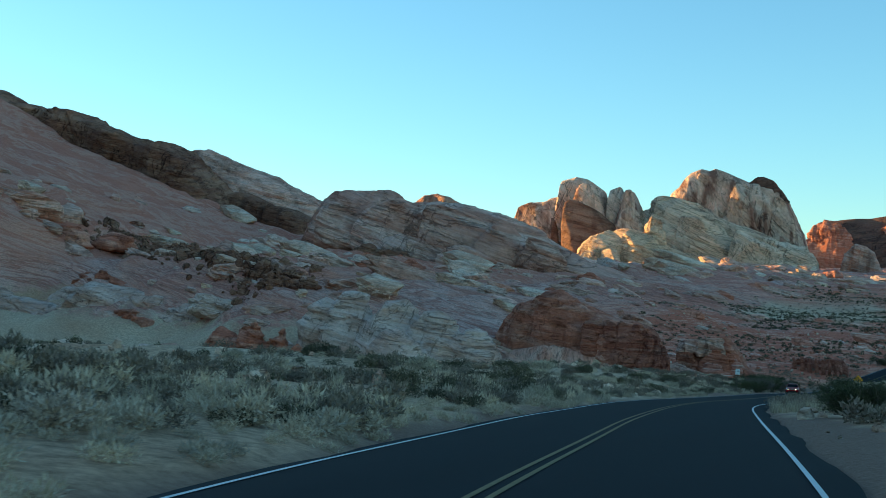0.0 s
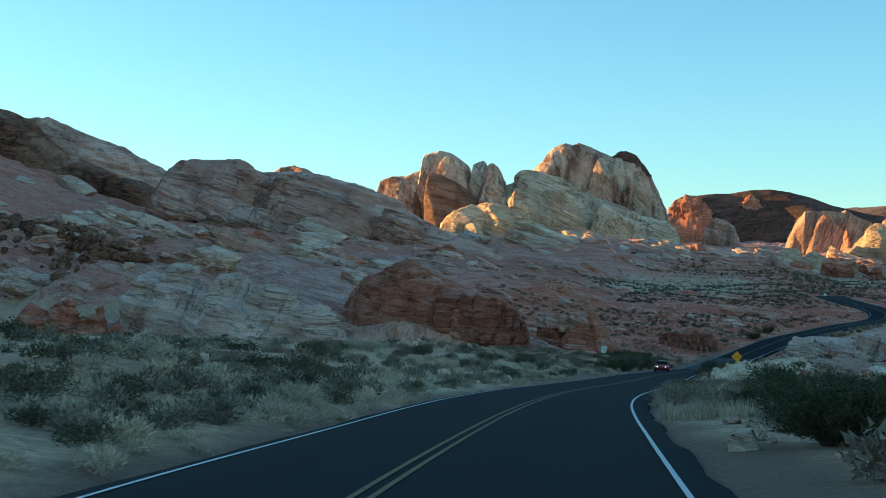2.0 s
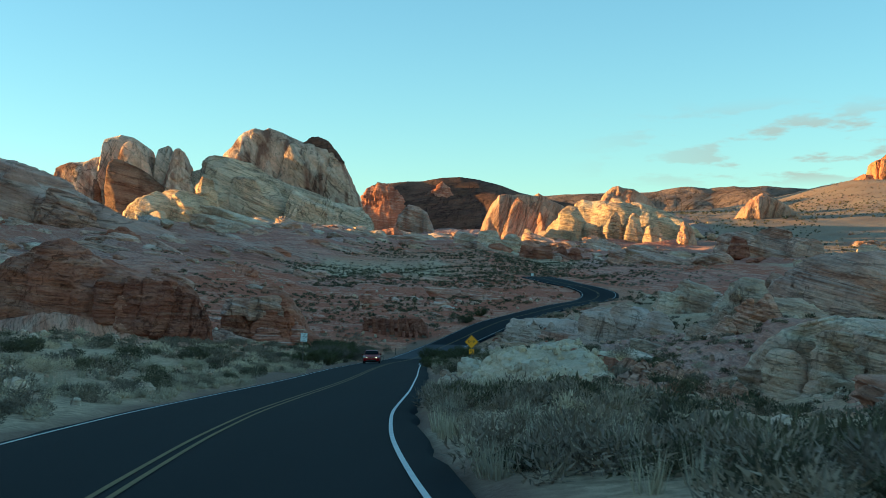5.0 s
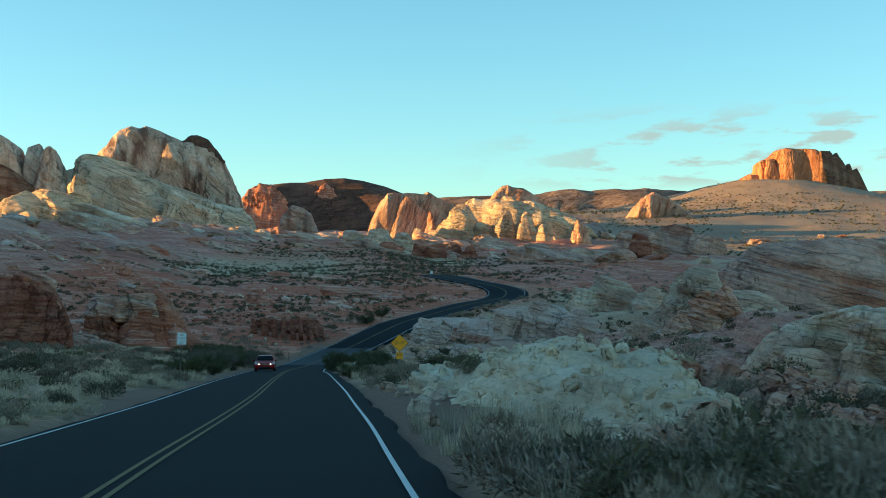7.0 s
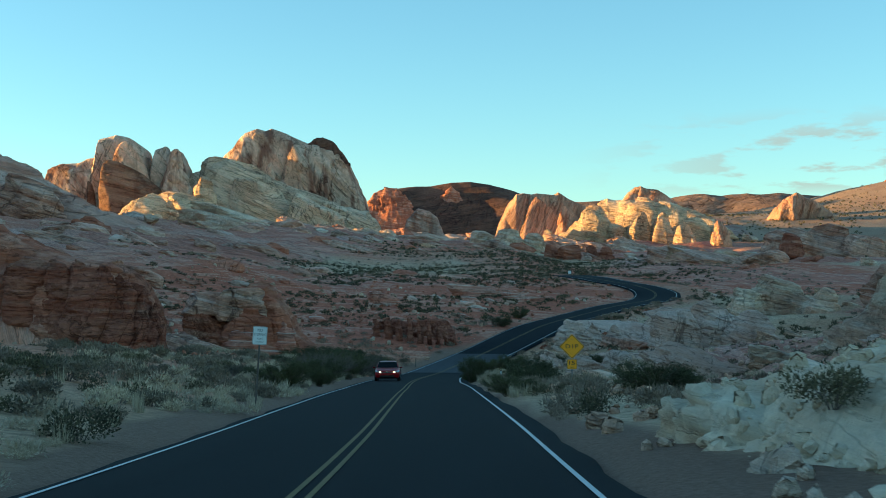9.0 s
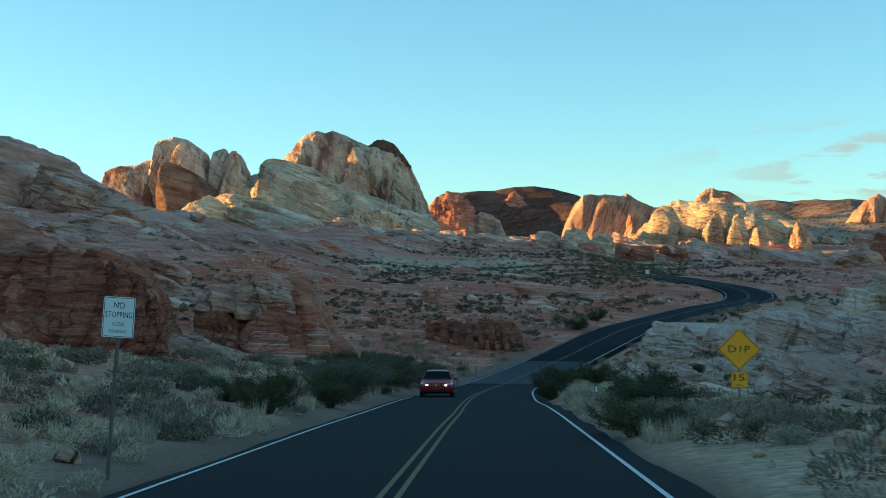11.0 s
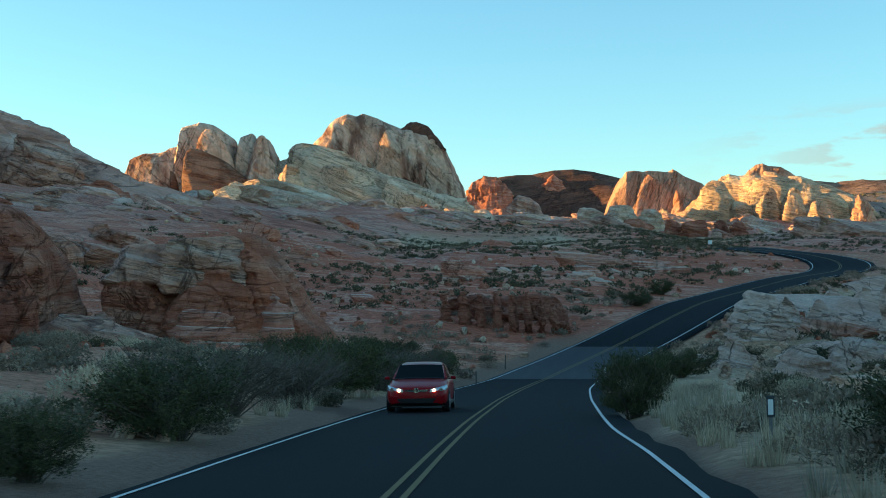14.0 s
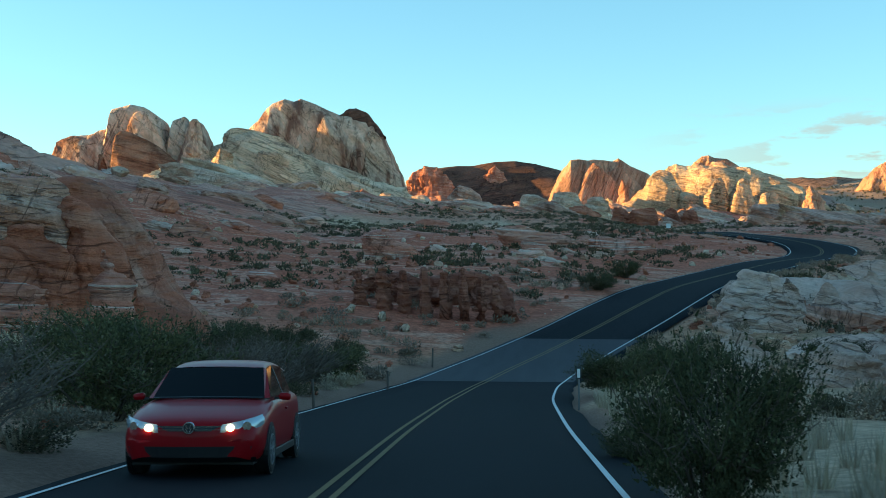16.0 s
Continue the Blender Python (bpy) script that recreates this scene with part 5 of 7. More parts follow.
for spec in [(4.8, 166, -7.2, 3.9, 3.9, 5.8), (1.6, 149, -6.9, 2.1, 2.1, 2.5), (4.9, 144, -7.6, 2.8, 2.8, 2.9), (8.5, 148, -7.7, 2.8, 2.8, 3.5), (0.1, 152, -6.5, 1.4, 1.4, 1.1)]:
    rocks("boulder", M_SLICK, "", "", [spec], parent=pale_mound, seed=465, rug=0.03, square=2.5, facets=22, taper=0.1, size=3, bed=0.04, joint=0.03, block=0.07)
for spec in [(-18.4, 168.6, -4.6, 0.72, 0.7, 3.5, {"turn": 12}), (-16.9, 168.2, -4.9, 0.62, 0.8, 3.9, {"turn": -8}), (-15.6, 167.8, -4.9, 0.55, 0.7, 3.7, {"turn": 15}), (-14.3, 167.3, -5.1, 0.6, 0.8, 4.1, {"turn": 5}), (-13.1, 167.0, -5.6, 0.52, 0.7, 4.3, {"turn": -12}), (-12.0, 167.1, -5.8, 0.5, 0.7, 4.7, {"turn": 10}), (-11.0, 167.3, -5.8, 0.46, 0.7, 4.2, {"turn": 20}), (-10.1, 167.6, -5.9, 0.5, 0.6, 3.9, {"turn": -6}), (-9.3, 168.2, -5.9, 0.6, 0.5, 2.6, {"turn": 25})]:
    rocks("column", M_LEDGE, "", "", [spec], parent=red_ledge, seed=501, rug=0.03, square=5.5, facets=7, taper=0.06, size=2.6, bed=0.03, joint=0.05, block=0.05)
rocks("valley_ledge", M_RED, "broad red ledge at the head of the valley", "rock ledge", [(-17.9, 436, 14.1, 5.2, 4.1, 7.7), (-10, 434, 14, 5.1, 4.1, 7.4), (-2.7, 436, 14, 5.8, 4.6, 7.8)], seed=521, rug=0.03, square=3.2, facets=18, size=5, bed=0.04, joint=0.05, block=0.07, group="valley ledges")
rocks("valley_ledge", M_PALE, "pale slab above the red ledge", "rock ledge", [(-15.3, 472, 21, 5.5, 4.4, 6.9), (-6.6, 470, 20.8, 6.5, 5.2, 7.1), (2, 470, 20.7, 5.5, 4.4, 6)], seed=528, rug=0.03, square=3.2, facets=18, size=5, bed=0.04, joint=0.05, block=0.07, group="valley ledges")
rocks("valley_ledge", M_RED, "split red block beside the road bend", "rock ledge", [(7.8, 428, 13.3, 4.1, 3.3, 7), (13.4, 426, 13.1, 4.1, 3.2, 7.2)], seed=535, rug=0.03, square=3.2, facets=18, size=5, bed=0.04, joint=0.05, block=0.07, group="valley ledges")
rocks("valley_ledge", M_LEDGE, "leaning dark red blocks at the road bend", "rock ledge", [(19.6, 424, 12, 3.3, 2.6, 7.9), (23.9, 420, 11.3, 4, 3.2, 7.8), (27.8, 418, 11.2, 2.8, 2.3, 4.8)], seed=542, rug=0.03, square=3.2, facets=18, size=5, bed=0.04, joint=0.05, block=0.07, group="valley ledges")
rocks("valley_ledge", M_RED, "low red ledge below the dome", "rock ledge", [(-78.9, 425, 17.2, 4.9, 3.9, 4.1), (-71.8, 424, 17.1, 5.5, 4.4, 3.7)], seed=549, rug=0.03, square=3.2, facets=18, size=5, bed=0.04, joint=0.05, block=0.07, group="valley ledges")
rocks("valley_ledge", M_RED, "red ledge on the valley side", "rock ledge", [(-49, 430, 16.1, 4.9, 3.9, 4.3), (-42.1, 430, 16.1, 4.7, 3.8, 3.7)], seed=556, rug=0.03, square=3.2, facets=18, size=5, bed=0.04, joint=0.05, block=0.07, group="valley ledges")
rocks("valley_ledge", M_PALE, "pale rounded rocks below the dome", "rock ledge", [(-80.3, 505, 24.1, 5.3, 4.3, 5.8), (-70.6, 505, 24.6, 4.8, 3.9, 5.9), (-61.5, 500, 24.6, 5.5, 4.4, 6.2), (-51.9, 500, 24.5, 4.7, 3.8, 5.4)], seed=563, rug=0.03, square=3.2, facets=18, size=5, bed=0.04, joint=0.05, block=0.07, group="valley ledges")
rocks("valley_ledge", M_LEDGE, "dark red ledge among brush", "rock ledge", [(-58, 300, 7.6, 2.9, 2.3, 1.4), (-63.1, 305, 8, 2.6, 2, 1.8)], seed=570, rug=0.03, square=3.2, facets=18, size=5, bed=0.04, joint=0.05, block=0.07, group="valley ledges")
rocks("east_mound", M_PALE, "rounded cream dome of rock east of the bend", "rock mound", [(37.7, 216, -3.4, 5.9, 5.9, 8.5), (42.4, 212, -3.4, 4.9, 4.9, 6.5), (32.1, 212, -3.3, 4.3, 4.3, 6.3)], size=5, seed=611, rug=0.03, square=2.3, facets=18, bed=0.035, joint=0.04, block=0.05, group="eastern mounds")
rocks("east_mound", M_SLICK, "broken pale mound east of the road", "rock mound", [(21.1, 172, -5.5, 4.7, 4.7, 6.5), (16.3, 168, -5.4, 3.4, 3.4, 5.3), (25.4, 168, -5.9, 3.9, 3.9, 5.6)], size=4.5, seed=618, rug=0.03, square=2.3, facets=18, bed=0.035, joint=0.04, block=0.05, group="eastern mounds")
rocks("east_mound", M_PINK, "broad pinkish dome on the far slope", "rock mound", [(77.3, 415, 11.8, 10.9, 10.9, 12.9), (89.1, 420, 11.9, 12.3, 12.3, 13.6), (98.7, 415, 11.6, 9.7, 9.7, 10.7)], size=9, seed=625, rug=0.03, square=2.3, facets=18, bed=0.035, joint=0.04, block=0.05, group="eastern mounds")
rocks("east_mound", M_LEDGE, "dark brown block on the far slope", "rock mound", [(74.7, 395, 16.3, 3.9, 3.1, 5.6)], size=4, seed=632, rug=0.03, square=2.3, facets=18, bed=0.035, joint=0.04, block=0.05, group="eastern mounds")
rocks("east_mound", M_PALE, "massive pale ridge above the gully", "rock mound", [(72.3, 250, 1.5, 5.9, 5.9, 9.6), (78.7, 252, 1.5, 6.8, 6.8, 11.7), (83, 250, 1.4, 6, 6, 10.6)], size=6, seed=639, rug=0.03, square=2.3, facets=18, bed=0.035, joint=0.04, block=0.05, group="eastern mounds")
rocks("east_mound", M_PINK, "stepped rock above the pillar", "rock mound", [(48.2, 196, 0.2, 3.5, 3.5, 6), (51.3, 194, 0.1, 3.4, 3.4, 5.3)], size=5, seed=646, rug=0.03, square=2.3, facets=18, bed=0.035, joint=0.04, block=0.05, group="eastern mounds")
rocks("east_mound", M_PALE, "low blue-grey slab below the far slope", "rock mound", [(55.9, 398, 11, 6.9, 6.9, 6.1), (65, 398, 10.9, 6.9, 6.9, 5.7)], size=5, seed=653, rug=0.03, square=2.3, facets=18, bed=0.035, joint=0.04, block=0.05, group="eastern mounds")


# ---- loose rocks on the ground ----
def height(x, y):
    return land(np.atleast_1d(x), np.atleast_1d(y))[0]


def stone_mesh(name, mat, seed, flat=0.5, n=7, block=0.10):
    d, f = ball(n)
    p = d / (np.abs(d) ** 3.2).sum(1)[:, None] ** (1 / 3.2) * (1, 0.8, flat)
    g = np.random.default_rng(seed)
    for k in range(9):
        q = g.normal(size=3)
        q /= np.linalg.norm(q)
        p = p - np.outer(np.clip(p @ q - g.uniform(0.4, 0.75), 0, 1) * 0.95, q)
    p = weather(p + seed * 3.1, d, 1.0, seed, 0.10, 0.03, 0.03, block, (0.1, 0.1)) - seed * 3.1
    me = mesh_of(name, p, f, mat, False)
    return me


rng = random.Random(7)
SLABS = [stone_mesh("rock_slab", m, 3 + i, 0.6 + 0.12 * (i % 3), 14, 0.16) for i, m in enumerate([M_SLICK, M_PINK, M_PALE, M_RED, M_PINK, M_BAND])]


def scatter_slabs(count, x0, x1, y0, y1, small, large, kinds, label, group, keep=lambda x, y: True):
    done = 0
    while done < count:
        x, y = rng.uniform(x0, x1), rng.uniform(y0, y1)
        done += 1
        if abs(x - float(ROAD_X(y))) < 7 + large * 0.5 or not keep(x, y):
            continue
        s = small * (large / small) ** (rng.random() ** 2.2)
        ob = new("rock_slab", SLABS[rng.choice(kinds)])
        ob.matrix_world = pose(x, y, float(height(x, y)[0]) + s * rng.uniform(-0.45, -0.1), rng.uniform(-10, 10), rng.uniform(6, 22), rng.uniform(-40, 40)) @ Matrix.Diagonal((s * rng.uniform(0.9, 2.0), s, s * rng.uniform(0.7, 1.1), 1))
        tagged(ob, label, "rock slab", group)


scatter_slabs(150, -150, -50, 104, 210, 1.2, 6.0, [0, 1, 2, 4], "weathered pale rock slab on the hillside", "hillside slabs")
scatter_slabs(90, -240, -100, 160, 330, 2.0, 9.0, [0, 1, 2, 3, 4], "weathered rock slab high on the hillside", "hillside slabs")
scatter_slabs(70, -110, -40, 200, 330, 1.5, 6.0, [0, 1, 3, 4], "pinkish rock slab on the valley flank", "hillside slabs")
scatter_slabs(80, -60, 20, 176, 260, 0.7, 3.0, [1, 3, 5, 0], "low red and pale ledge stone in the valley", "valley stones")
scatter_slabs(170, -130, 60, 355, 600, 2.5, 10.0, [0, 1, 2, 3, 4], "pale rock slab at the head of the valley", "valley stones")
scatter_slabs(130, 4, 75, 20, 260, 0.8, 4.5, [0, 2, 1, 0], "pale rock slab among brush east of the road", "eastern slabs")
scatter_slabs(60, -300, -90, 560, 860, 5.0, 16.0, [0, 1, 2], "pale slab below the buttes", "far slabs")
scatter_slabs(50, 40, 220, 300, 620, 3.0, 10.0, [0, 1, 2, 3], "pale rock slab on the eastern slope", "eastern slabs")


def rubble(name, label, spots, mat, seed, large=1.0, places=None):
    """Countless small stones, joined."""
    base, f = ball(2)
    vs, fs, k = [], [], 0
    r = random.Random(seed)
    if places is None:
        x, y = np.array(spots).T
        z = height(x, y)
    else:
        x, y, z = places.T
    for i in range(len(x)):
        s = large * (0.06 + 0.34 * r.random() ** 3)
        m = np.array(pose(0, 0, 0, r.uniform(0, 360), r.uniform(0, 360), r.uniform(0, 360)).to_3x3())
        v = base * [s * r.uniform(0.7, 1.4), s, s * r.uniform(0.5, 0.9)] * np.array([r.uniform(0.8, 1.2) for _ in range(len(base))])[:, None]
        vs.append(v @ m.T + (x[i], y[i], z[i] + 0.2 * s))
        fs.append(f + k)
        k += len(base)
    ob = new(name, mesh_of(name, np.concatenate(vs), np.concatenate(fs), mat, False))
    return tagged(ob, label, "stones", kind="stuff")


def strewn(count, x0, x1, y0, y1, seed, keep_off=4.6):
    r = random.Random(seed)
    out = []
    while len(out) < count:
        x, y = r.uniform(x0, x1), r.uniform(y0, y1)
        if abs(x - float(ROAD_X(y)) - 0.25) > keep_off:
            out.append((x, y))
    return out


rubble("loose_stones", "loose pale stones strewn on the sand", strewn(1500, 0, 45, 15, 150, 1) + strewn(700, -32, 20, -70, 120, 2) + strewn(900, -60, 30, 150, 230, 3) + strewn(700, 6, 18, 4, 36, 9, 7.0) + strewn(500, 0, 12, 130, 175, 10), M_PALE, 4)
def crumbs(name, label, rock, count, mat, seed, large=1.0):
    """Broken stones lying on the upper side of a rock."""
    n = len(rock.data.vertices)
    co, no = np.empty(n * 3), np.empty(n * 3)
    rock.data.vertices.foreach_get("co", co)
    rock.data.vertices.foreach_get("normal", no)
    co, no = co.reshape(-1, 3) + np.array(rock.location), no.reshape(-1, 3)
    co = co[no[:, 2] > 0.35]
    g = np.random.default_rng(seed)
    rubble(name, label, None, mat, seed, large, co[g.integers(0, len(co), count)])


crumbs("mound_crumbs", "crumbled cream stones lying on the mound", roadside_mound, 1500, M_MOUND, 21, 0.6)
crumbs("bank_crumbs", "brown broken stones lying on the bank", rubble_bank, 2200, M_PINK, 22, 0.9)


def scree(count, a, b, wide, seed):
    r = random.Random(seed)
    out = []
    for _ in range(count):
        f, w = r.random(), r.gauss(0, 0.5) * wide
        out.append((a[0] + (b[0] - a[0]) * f + w * 0.5, a[1] + (b[1] - a[1]) * f + w))
    return out


rubble("scree_band", "dark broken scree running down the hillside", scree(1500, (-198, 206), (-112, 152), 9, 12), M_CLIFF, 13, 4.0)
rubble("red_stones", "loose red stones strewn on the slope", strewn(700, -60, -14, 110, 190, 5) + strewn(500, -30, 20, 165, 260, 6), M_RED, 8)


# ---- plants ----
def leaf_material(name, a, b, c):
    m, n, l, bs = material(name)
    info = n.new("ShaderNodeObjectInfo")
    geo = n.new("ShaderNodeNewGeometry")
    r1 = ramp(n, [(0.0, a), (0.5, b), (1.0, c)])
    l.new(geo.outputs["Random Per Island"], r1.inputs[0])
    r2 = ramp(n, [(0.0, (0.75, 0.78, 0.75)), (1.0, (1.2, 1.15, 1.1))])
    l.new(info.outputs["Random"], r2.inputs[0])
    col = mixed(n, l, 1.0, r1.outputs[0], r2.outputs[0], "MULTIPLY")
    big = noise_at(n, l, geo.outputs["Position"], 0.35, 3)
    r3 = ramp(n, [(0.35, (0.7, 0.72, 0.75)), (0.65, (1.2, 1.18, 1.1))])
    l.new(big, r3.inputs[0])
    col = mixed(n, l, 1.0, col, r3.outputs[0], "MULTIPLY")
    l.new(col, bs.inputs["Base Color"])
    bs.inputs["Roughness"].default_value = 0.8
    bs.inputs["Specular IOR Level"].default_value = 0.15
    return m


M_SAGE = leaf_material("sage_leaves", (0.17, 0.135, 0.105), (0.25, 0.195, 0.155), (0.36, 0.275, 0.22))
M_DRY = leaf_material("dry_brush", (0.40, 0.315, 0.235), (0.52, 0.42, 0.32), (0.64, 0.53, 0.42))
M_DARK = leaf_material("creosote_leaves", (0.050, 0.055, 0.029), (0.084, 0.086, 0.045), (0.138, 0.130, 0.068))
M_GREEN = leaf_material("green_brush", (0.070, 0.064, 0.042), (0.11, 0.097, 0.062), (0.17, 0.145, 0.092))
M_BARE = leaf_material("grey_twig_haze", (0.095, 0.077, 0.066), (0.14, 0.115, 0.098), (0.20, 0.16, 0.135))
M_TWIG = plain("grey_twigs", (0.13, 0.10, 0.08), 0.9, wear=0.3, size=8)


def leaves(count, seed, size, lobes, tall=0.62, hollow=0.35, long=1.0):
    """Small leaves and twigs in uneven clumps within a dome of radius 1."""
    g = np.random.default_rng(seed)
    th, rr = g.uniform(0, 2 * math.pi, lobes), np.sqrt(g.uniform(0, 1, lobes)) * 0.68
    cen = np.stack([rr * np.cos(th), rr * np.sin(th), tall * (0.35 + 0.45 * g.uniform(0, 1, lobes)) * (1 - 0.35 * rr)], -1)
    rad = g.uniform(0.24, 0.46, lobes)
    pick = g.integers(0, lobes, count)
    way = g.normal(size=(count, 3))
    way /= np.linalg.norm(way, axis=1)[:, None]
    p = cen[pick] + way * (rad[pick] * (hollow + (1 - hollow) * g.uniform(0, 1, count) ** 0.5))[:, None] * (1, 1, tall + 0.2)
    p[:, 2] = np.abs(p[:, 2]) + 0.02
    up = way + (0, 0, 0.8) + g.normal(size=(count, 3)) * 0.5
    up /= np.linalg.norm(up, axis=1)[:, None]
    side = np.cross(up, g.normal(size=(count, 3)))
    side /= np.linalg.norm(side, axis=1)[:, None]
    s = size * g.uniform(0.6, 1.4, count)[:, None]
    v = np.stack([p - side * s * 0.5, p + side * s * 0.5, p + up * s * 1.6 * long], 1).reshape(-1, 3)
    return v, np.arange(count * 3).reshape(-1, 3)


def stems(count, seed, reach=0.8, tall=0.6, thick=0.018):
    g = np.random.default_rng(seed)
    vs, fs, k = [], [], 0
    for i in range(count):
        a, r = g.uniform(0, 2 * math.pi), reach * math.sqrt(g.uniform(0.05, 1))
        tip = np.array([r * math.cos(a), r * math.sin(a), tall * g.uniform(0.6, 1.0)])
        mid = tip * (0.42, 0.42, 0.6) + g.normal(size=3) * 0.05
        root = np.array([0.08 * math.cos(a), 0.08 * math.sin(a), -0.08])
        for p, q, w1, w2 in ((root, mid, thick, thick * 0.7), (mid, tip, thick * 0.7, thick * 0.25)):
            ax = (q - p) / np.linalg.norm(q - p)
            s1 = np.cross(ax, (0.3, 0.5, 0.8))
            s1 /= np.linalg.norm(s1)
            s2 = np.cross(ax, s1)
            ring = [math.cos(t) * s1 + math.sin(t) * s2 for t in (0, 2.1, 4.2)]
            vs += [p + c * w1 for c in ring] + [q + c * w2 for c in ring]
            fs += [(k, k + 1, k + 4, k + 3), (k + 1, k + 2, k + 5, k + 4), (k + 2, k, k + 3, k + 5)]
            k += 6
    return np.array(vs), fs


def shrub_kind(name, mat, count, seed, size, lobes, label, category, tall=0.62, long=1.0, twigs=9, thick=0.018):
    top = new(name, mesh_of(name, *leaves(count, seed, size, lobes, tall, long=long), mat, False))
    tagged(top, label, category)
    part("stem", stems(twigs, seed + 1, 0.75, tall, thick), M_TWIG, top)
    return top


KINDS = [shrub_kind("shrub", M_SAGE, 1700, 1, 0.031, 17, "grey-green sagebrush growing in sand", "shrub"),
         shrub_kind("shrub", M_SAGE, 1700, 2, 0.050, 12, "low grey-green desert shrub on sand", "shrub", 0.5),
         shrub_kind("shrub", M_DRY, 1700, 3, 0.037, 13, "dry straw-coloured brush on sand", "shrub", 0.55, 1.8),
         shrub_kind("shrub", M_GREEN, 1700, 4, 0.043, 14, "dark green desert shrub on sand", "shrub", 0.66),
         shrub_kind("shrub", M_DRY, 1700, 5, 0.031, 15, "pale dry brush with fine twigs", "shrub", 0.6, 2.2),
         shrub_kind("shrub", M_GREEN, 1700, 6, 0.046, 12, "low green shrub beside the road", "shrub", 0.5)]
def branchy(count, seed, size, tall, limbs=34, wide=1.0, low=0.25):
    """A vase of thin limbs that fork, with small leaves crowding their outer lengths."""
    g = np.random.default_rng(seed)
    paths = []
    for i in range(limbs):
        a, out = g.uniform(0, 2 * math.pi), wide * g.uniform(0.15, 1.0) ** 0.6
        h = tall * g.uniform(0.55, 1.0) * (1.05 - 0.4 * out)
        tip = np.array([out * math.cos(a), out * math.sin(a), h])
        mid = tip * (0.4, 0.4, 0.55) + g.normal(size=3) * 0.05
        root = np.array([0.1 * math.cos(a), 0.1 * math.sin(a), -0.06])
        paths.append((root, mid, tip, 0.014))
        for k in range(4):
            f = g.uniform(0.25, 0.95)
            base = mid + (tip - mid) * f
            b = a + g.normal() * 0.9
            reach = g.uniform(0.15, 0.34)
            end = base + np.array([math.cos(b) * reach, math.sin(b) * reach, g.uniform(0.05, 0.3) * tall])
            paths.append((base, (base + end) / 2 + g.normal(size=3) * 0.02, end, 0.007))
    vs, fs, n = [], [], 0
    for p, m, q, w in paths:
        for c, d, w1, w2 in ((p, m, w, w * 0.75), (m, q, w * 0.75, w * 0.3)):
            ax = (d - c) / (np.linalg.norm(d - c) + 1e-6)
            s1 = np.cross(ax, (0.3, 0.5, 0.8))
            s1 /= np.linalg.norm(s1)
            s2 = np.cross(ax, s1)
            ring = [math.cos(t) * s1 + math.sin(t) * s2 for t in (0, 2.1, 4.2)]
            vs += [c + e * w1 for e in ring] + [d + e * w2 for e in ring]
            fs += [(n, n + 1, n + 4, n + 3), (n + 1, n + 2, n + 5, n + 4), (n + 2, n, n + 3, n + 5)]
            n += 6
    mid = np.array([p[1] for p in paths])
    tip = np.array([p[2] for p in paths])
    full = g.uniform(0.2, 1.0, len(paths))
    pick = g.choice(len(paths), count, p=full / full.sum())
    f = low + (1.08 - low) * g.uniform(0, 1, count)[:, None]
    at_ = mid[pick] + (tip - mid)[pick] * f + g.normal(size=(count, 3)) * 0.045
    skirt = g.uniform(0, 1, count) < 0.26
    at_[skirt] *= (0.8, 0.8, 0.42)
    at_[:, 2] = np.abs(at_[:, 2]) + 0.02
    up = (tip - mid)[pick]
    up = up / (np.linalg.norm(up, axis=1)[:, None] + 1e-6) + g.normal(size=(count, 3)) * 0.6
    side = np.cross(up, g.normal(size=(count, 3)))
    side /= np.linalg.norm(side, axis=1)[:, None]
    s_ = size * g.uniform(0.6, 1.4, count)[:, None]
    lv = np.stack([at_ - side * s_ * 0.5, at_ + side * s_ * 0.5, at_ + up * s_ * 1.3], 1).reshape(-1, 3)
    return (lv, np.arange(count * 3).reshape(-1, 3)), (np.array(vs), fs)


def bush_kind(name, mat, label, *args, **kw):
    crown, limbs = branchy(*args, **kw)
    top = tagged(new(name, mesh_of(name, *crown, mat, False)), label, "bush")
    part("stem", limbs, M_TWIG, top)
    return top


BUSHES = [bush_kind("creosote_bush", M_DARK, "tall dark green creosote bush by the road", 24000, 21, 0.019, 0.95, 48, low=-0.9),
          bush_kind("creosote_bush", M_DARK, "dark leafy bush spreading at the roadside", 20000, 22, 0.019, 0.8, 46, low=-0.9),
          bush_kind("bare_bush", M_BARE, "grey half-bare bush of fine twigs by the road", 7000, 23, 0.012, 0.9, 80, low=-0.3)]


def put(ob, x, y, s, h, rnd, sink=0.03, first=[]):
    z = float(height(x, y)[0]) - sink
    m = pose(x, y, z, rnd.uniform(-6, 6), rnd.uniform(-6, 6), rnd.uniform(0, 360)) @ Matrix.Diagonal((s, s, s * h, 1))
    if ob in first:
        made = copy_thing(ob, m)
    else:
        first.append(ob)
        made = ob
    made.matrix_basis = m
    return made


rp = random.Random(31)
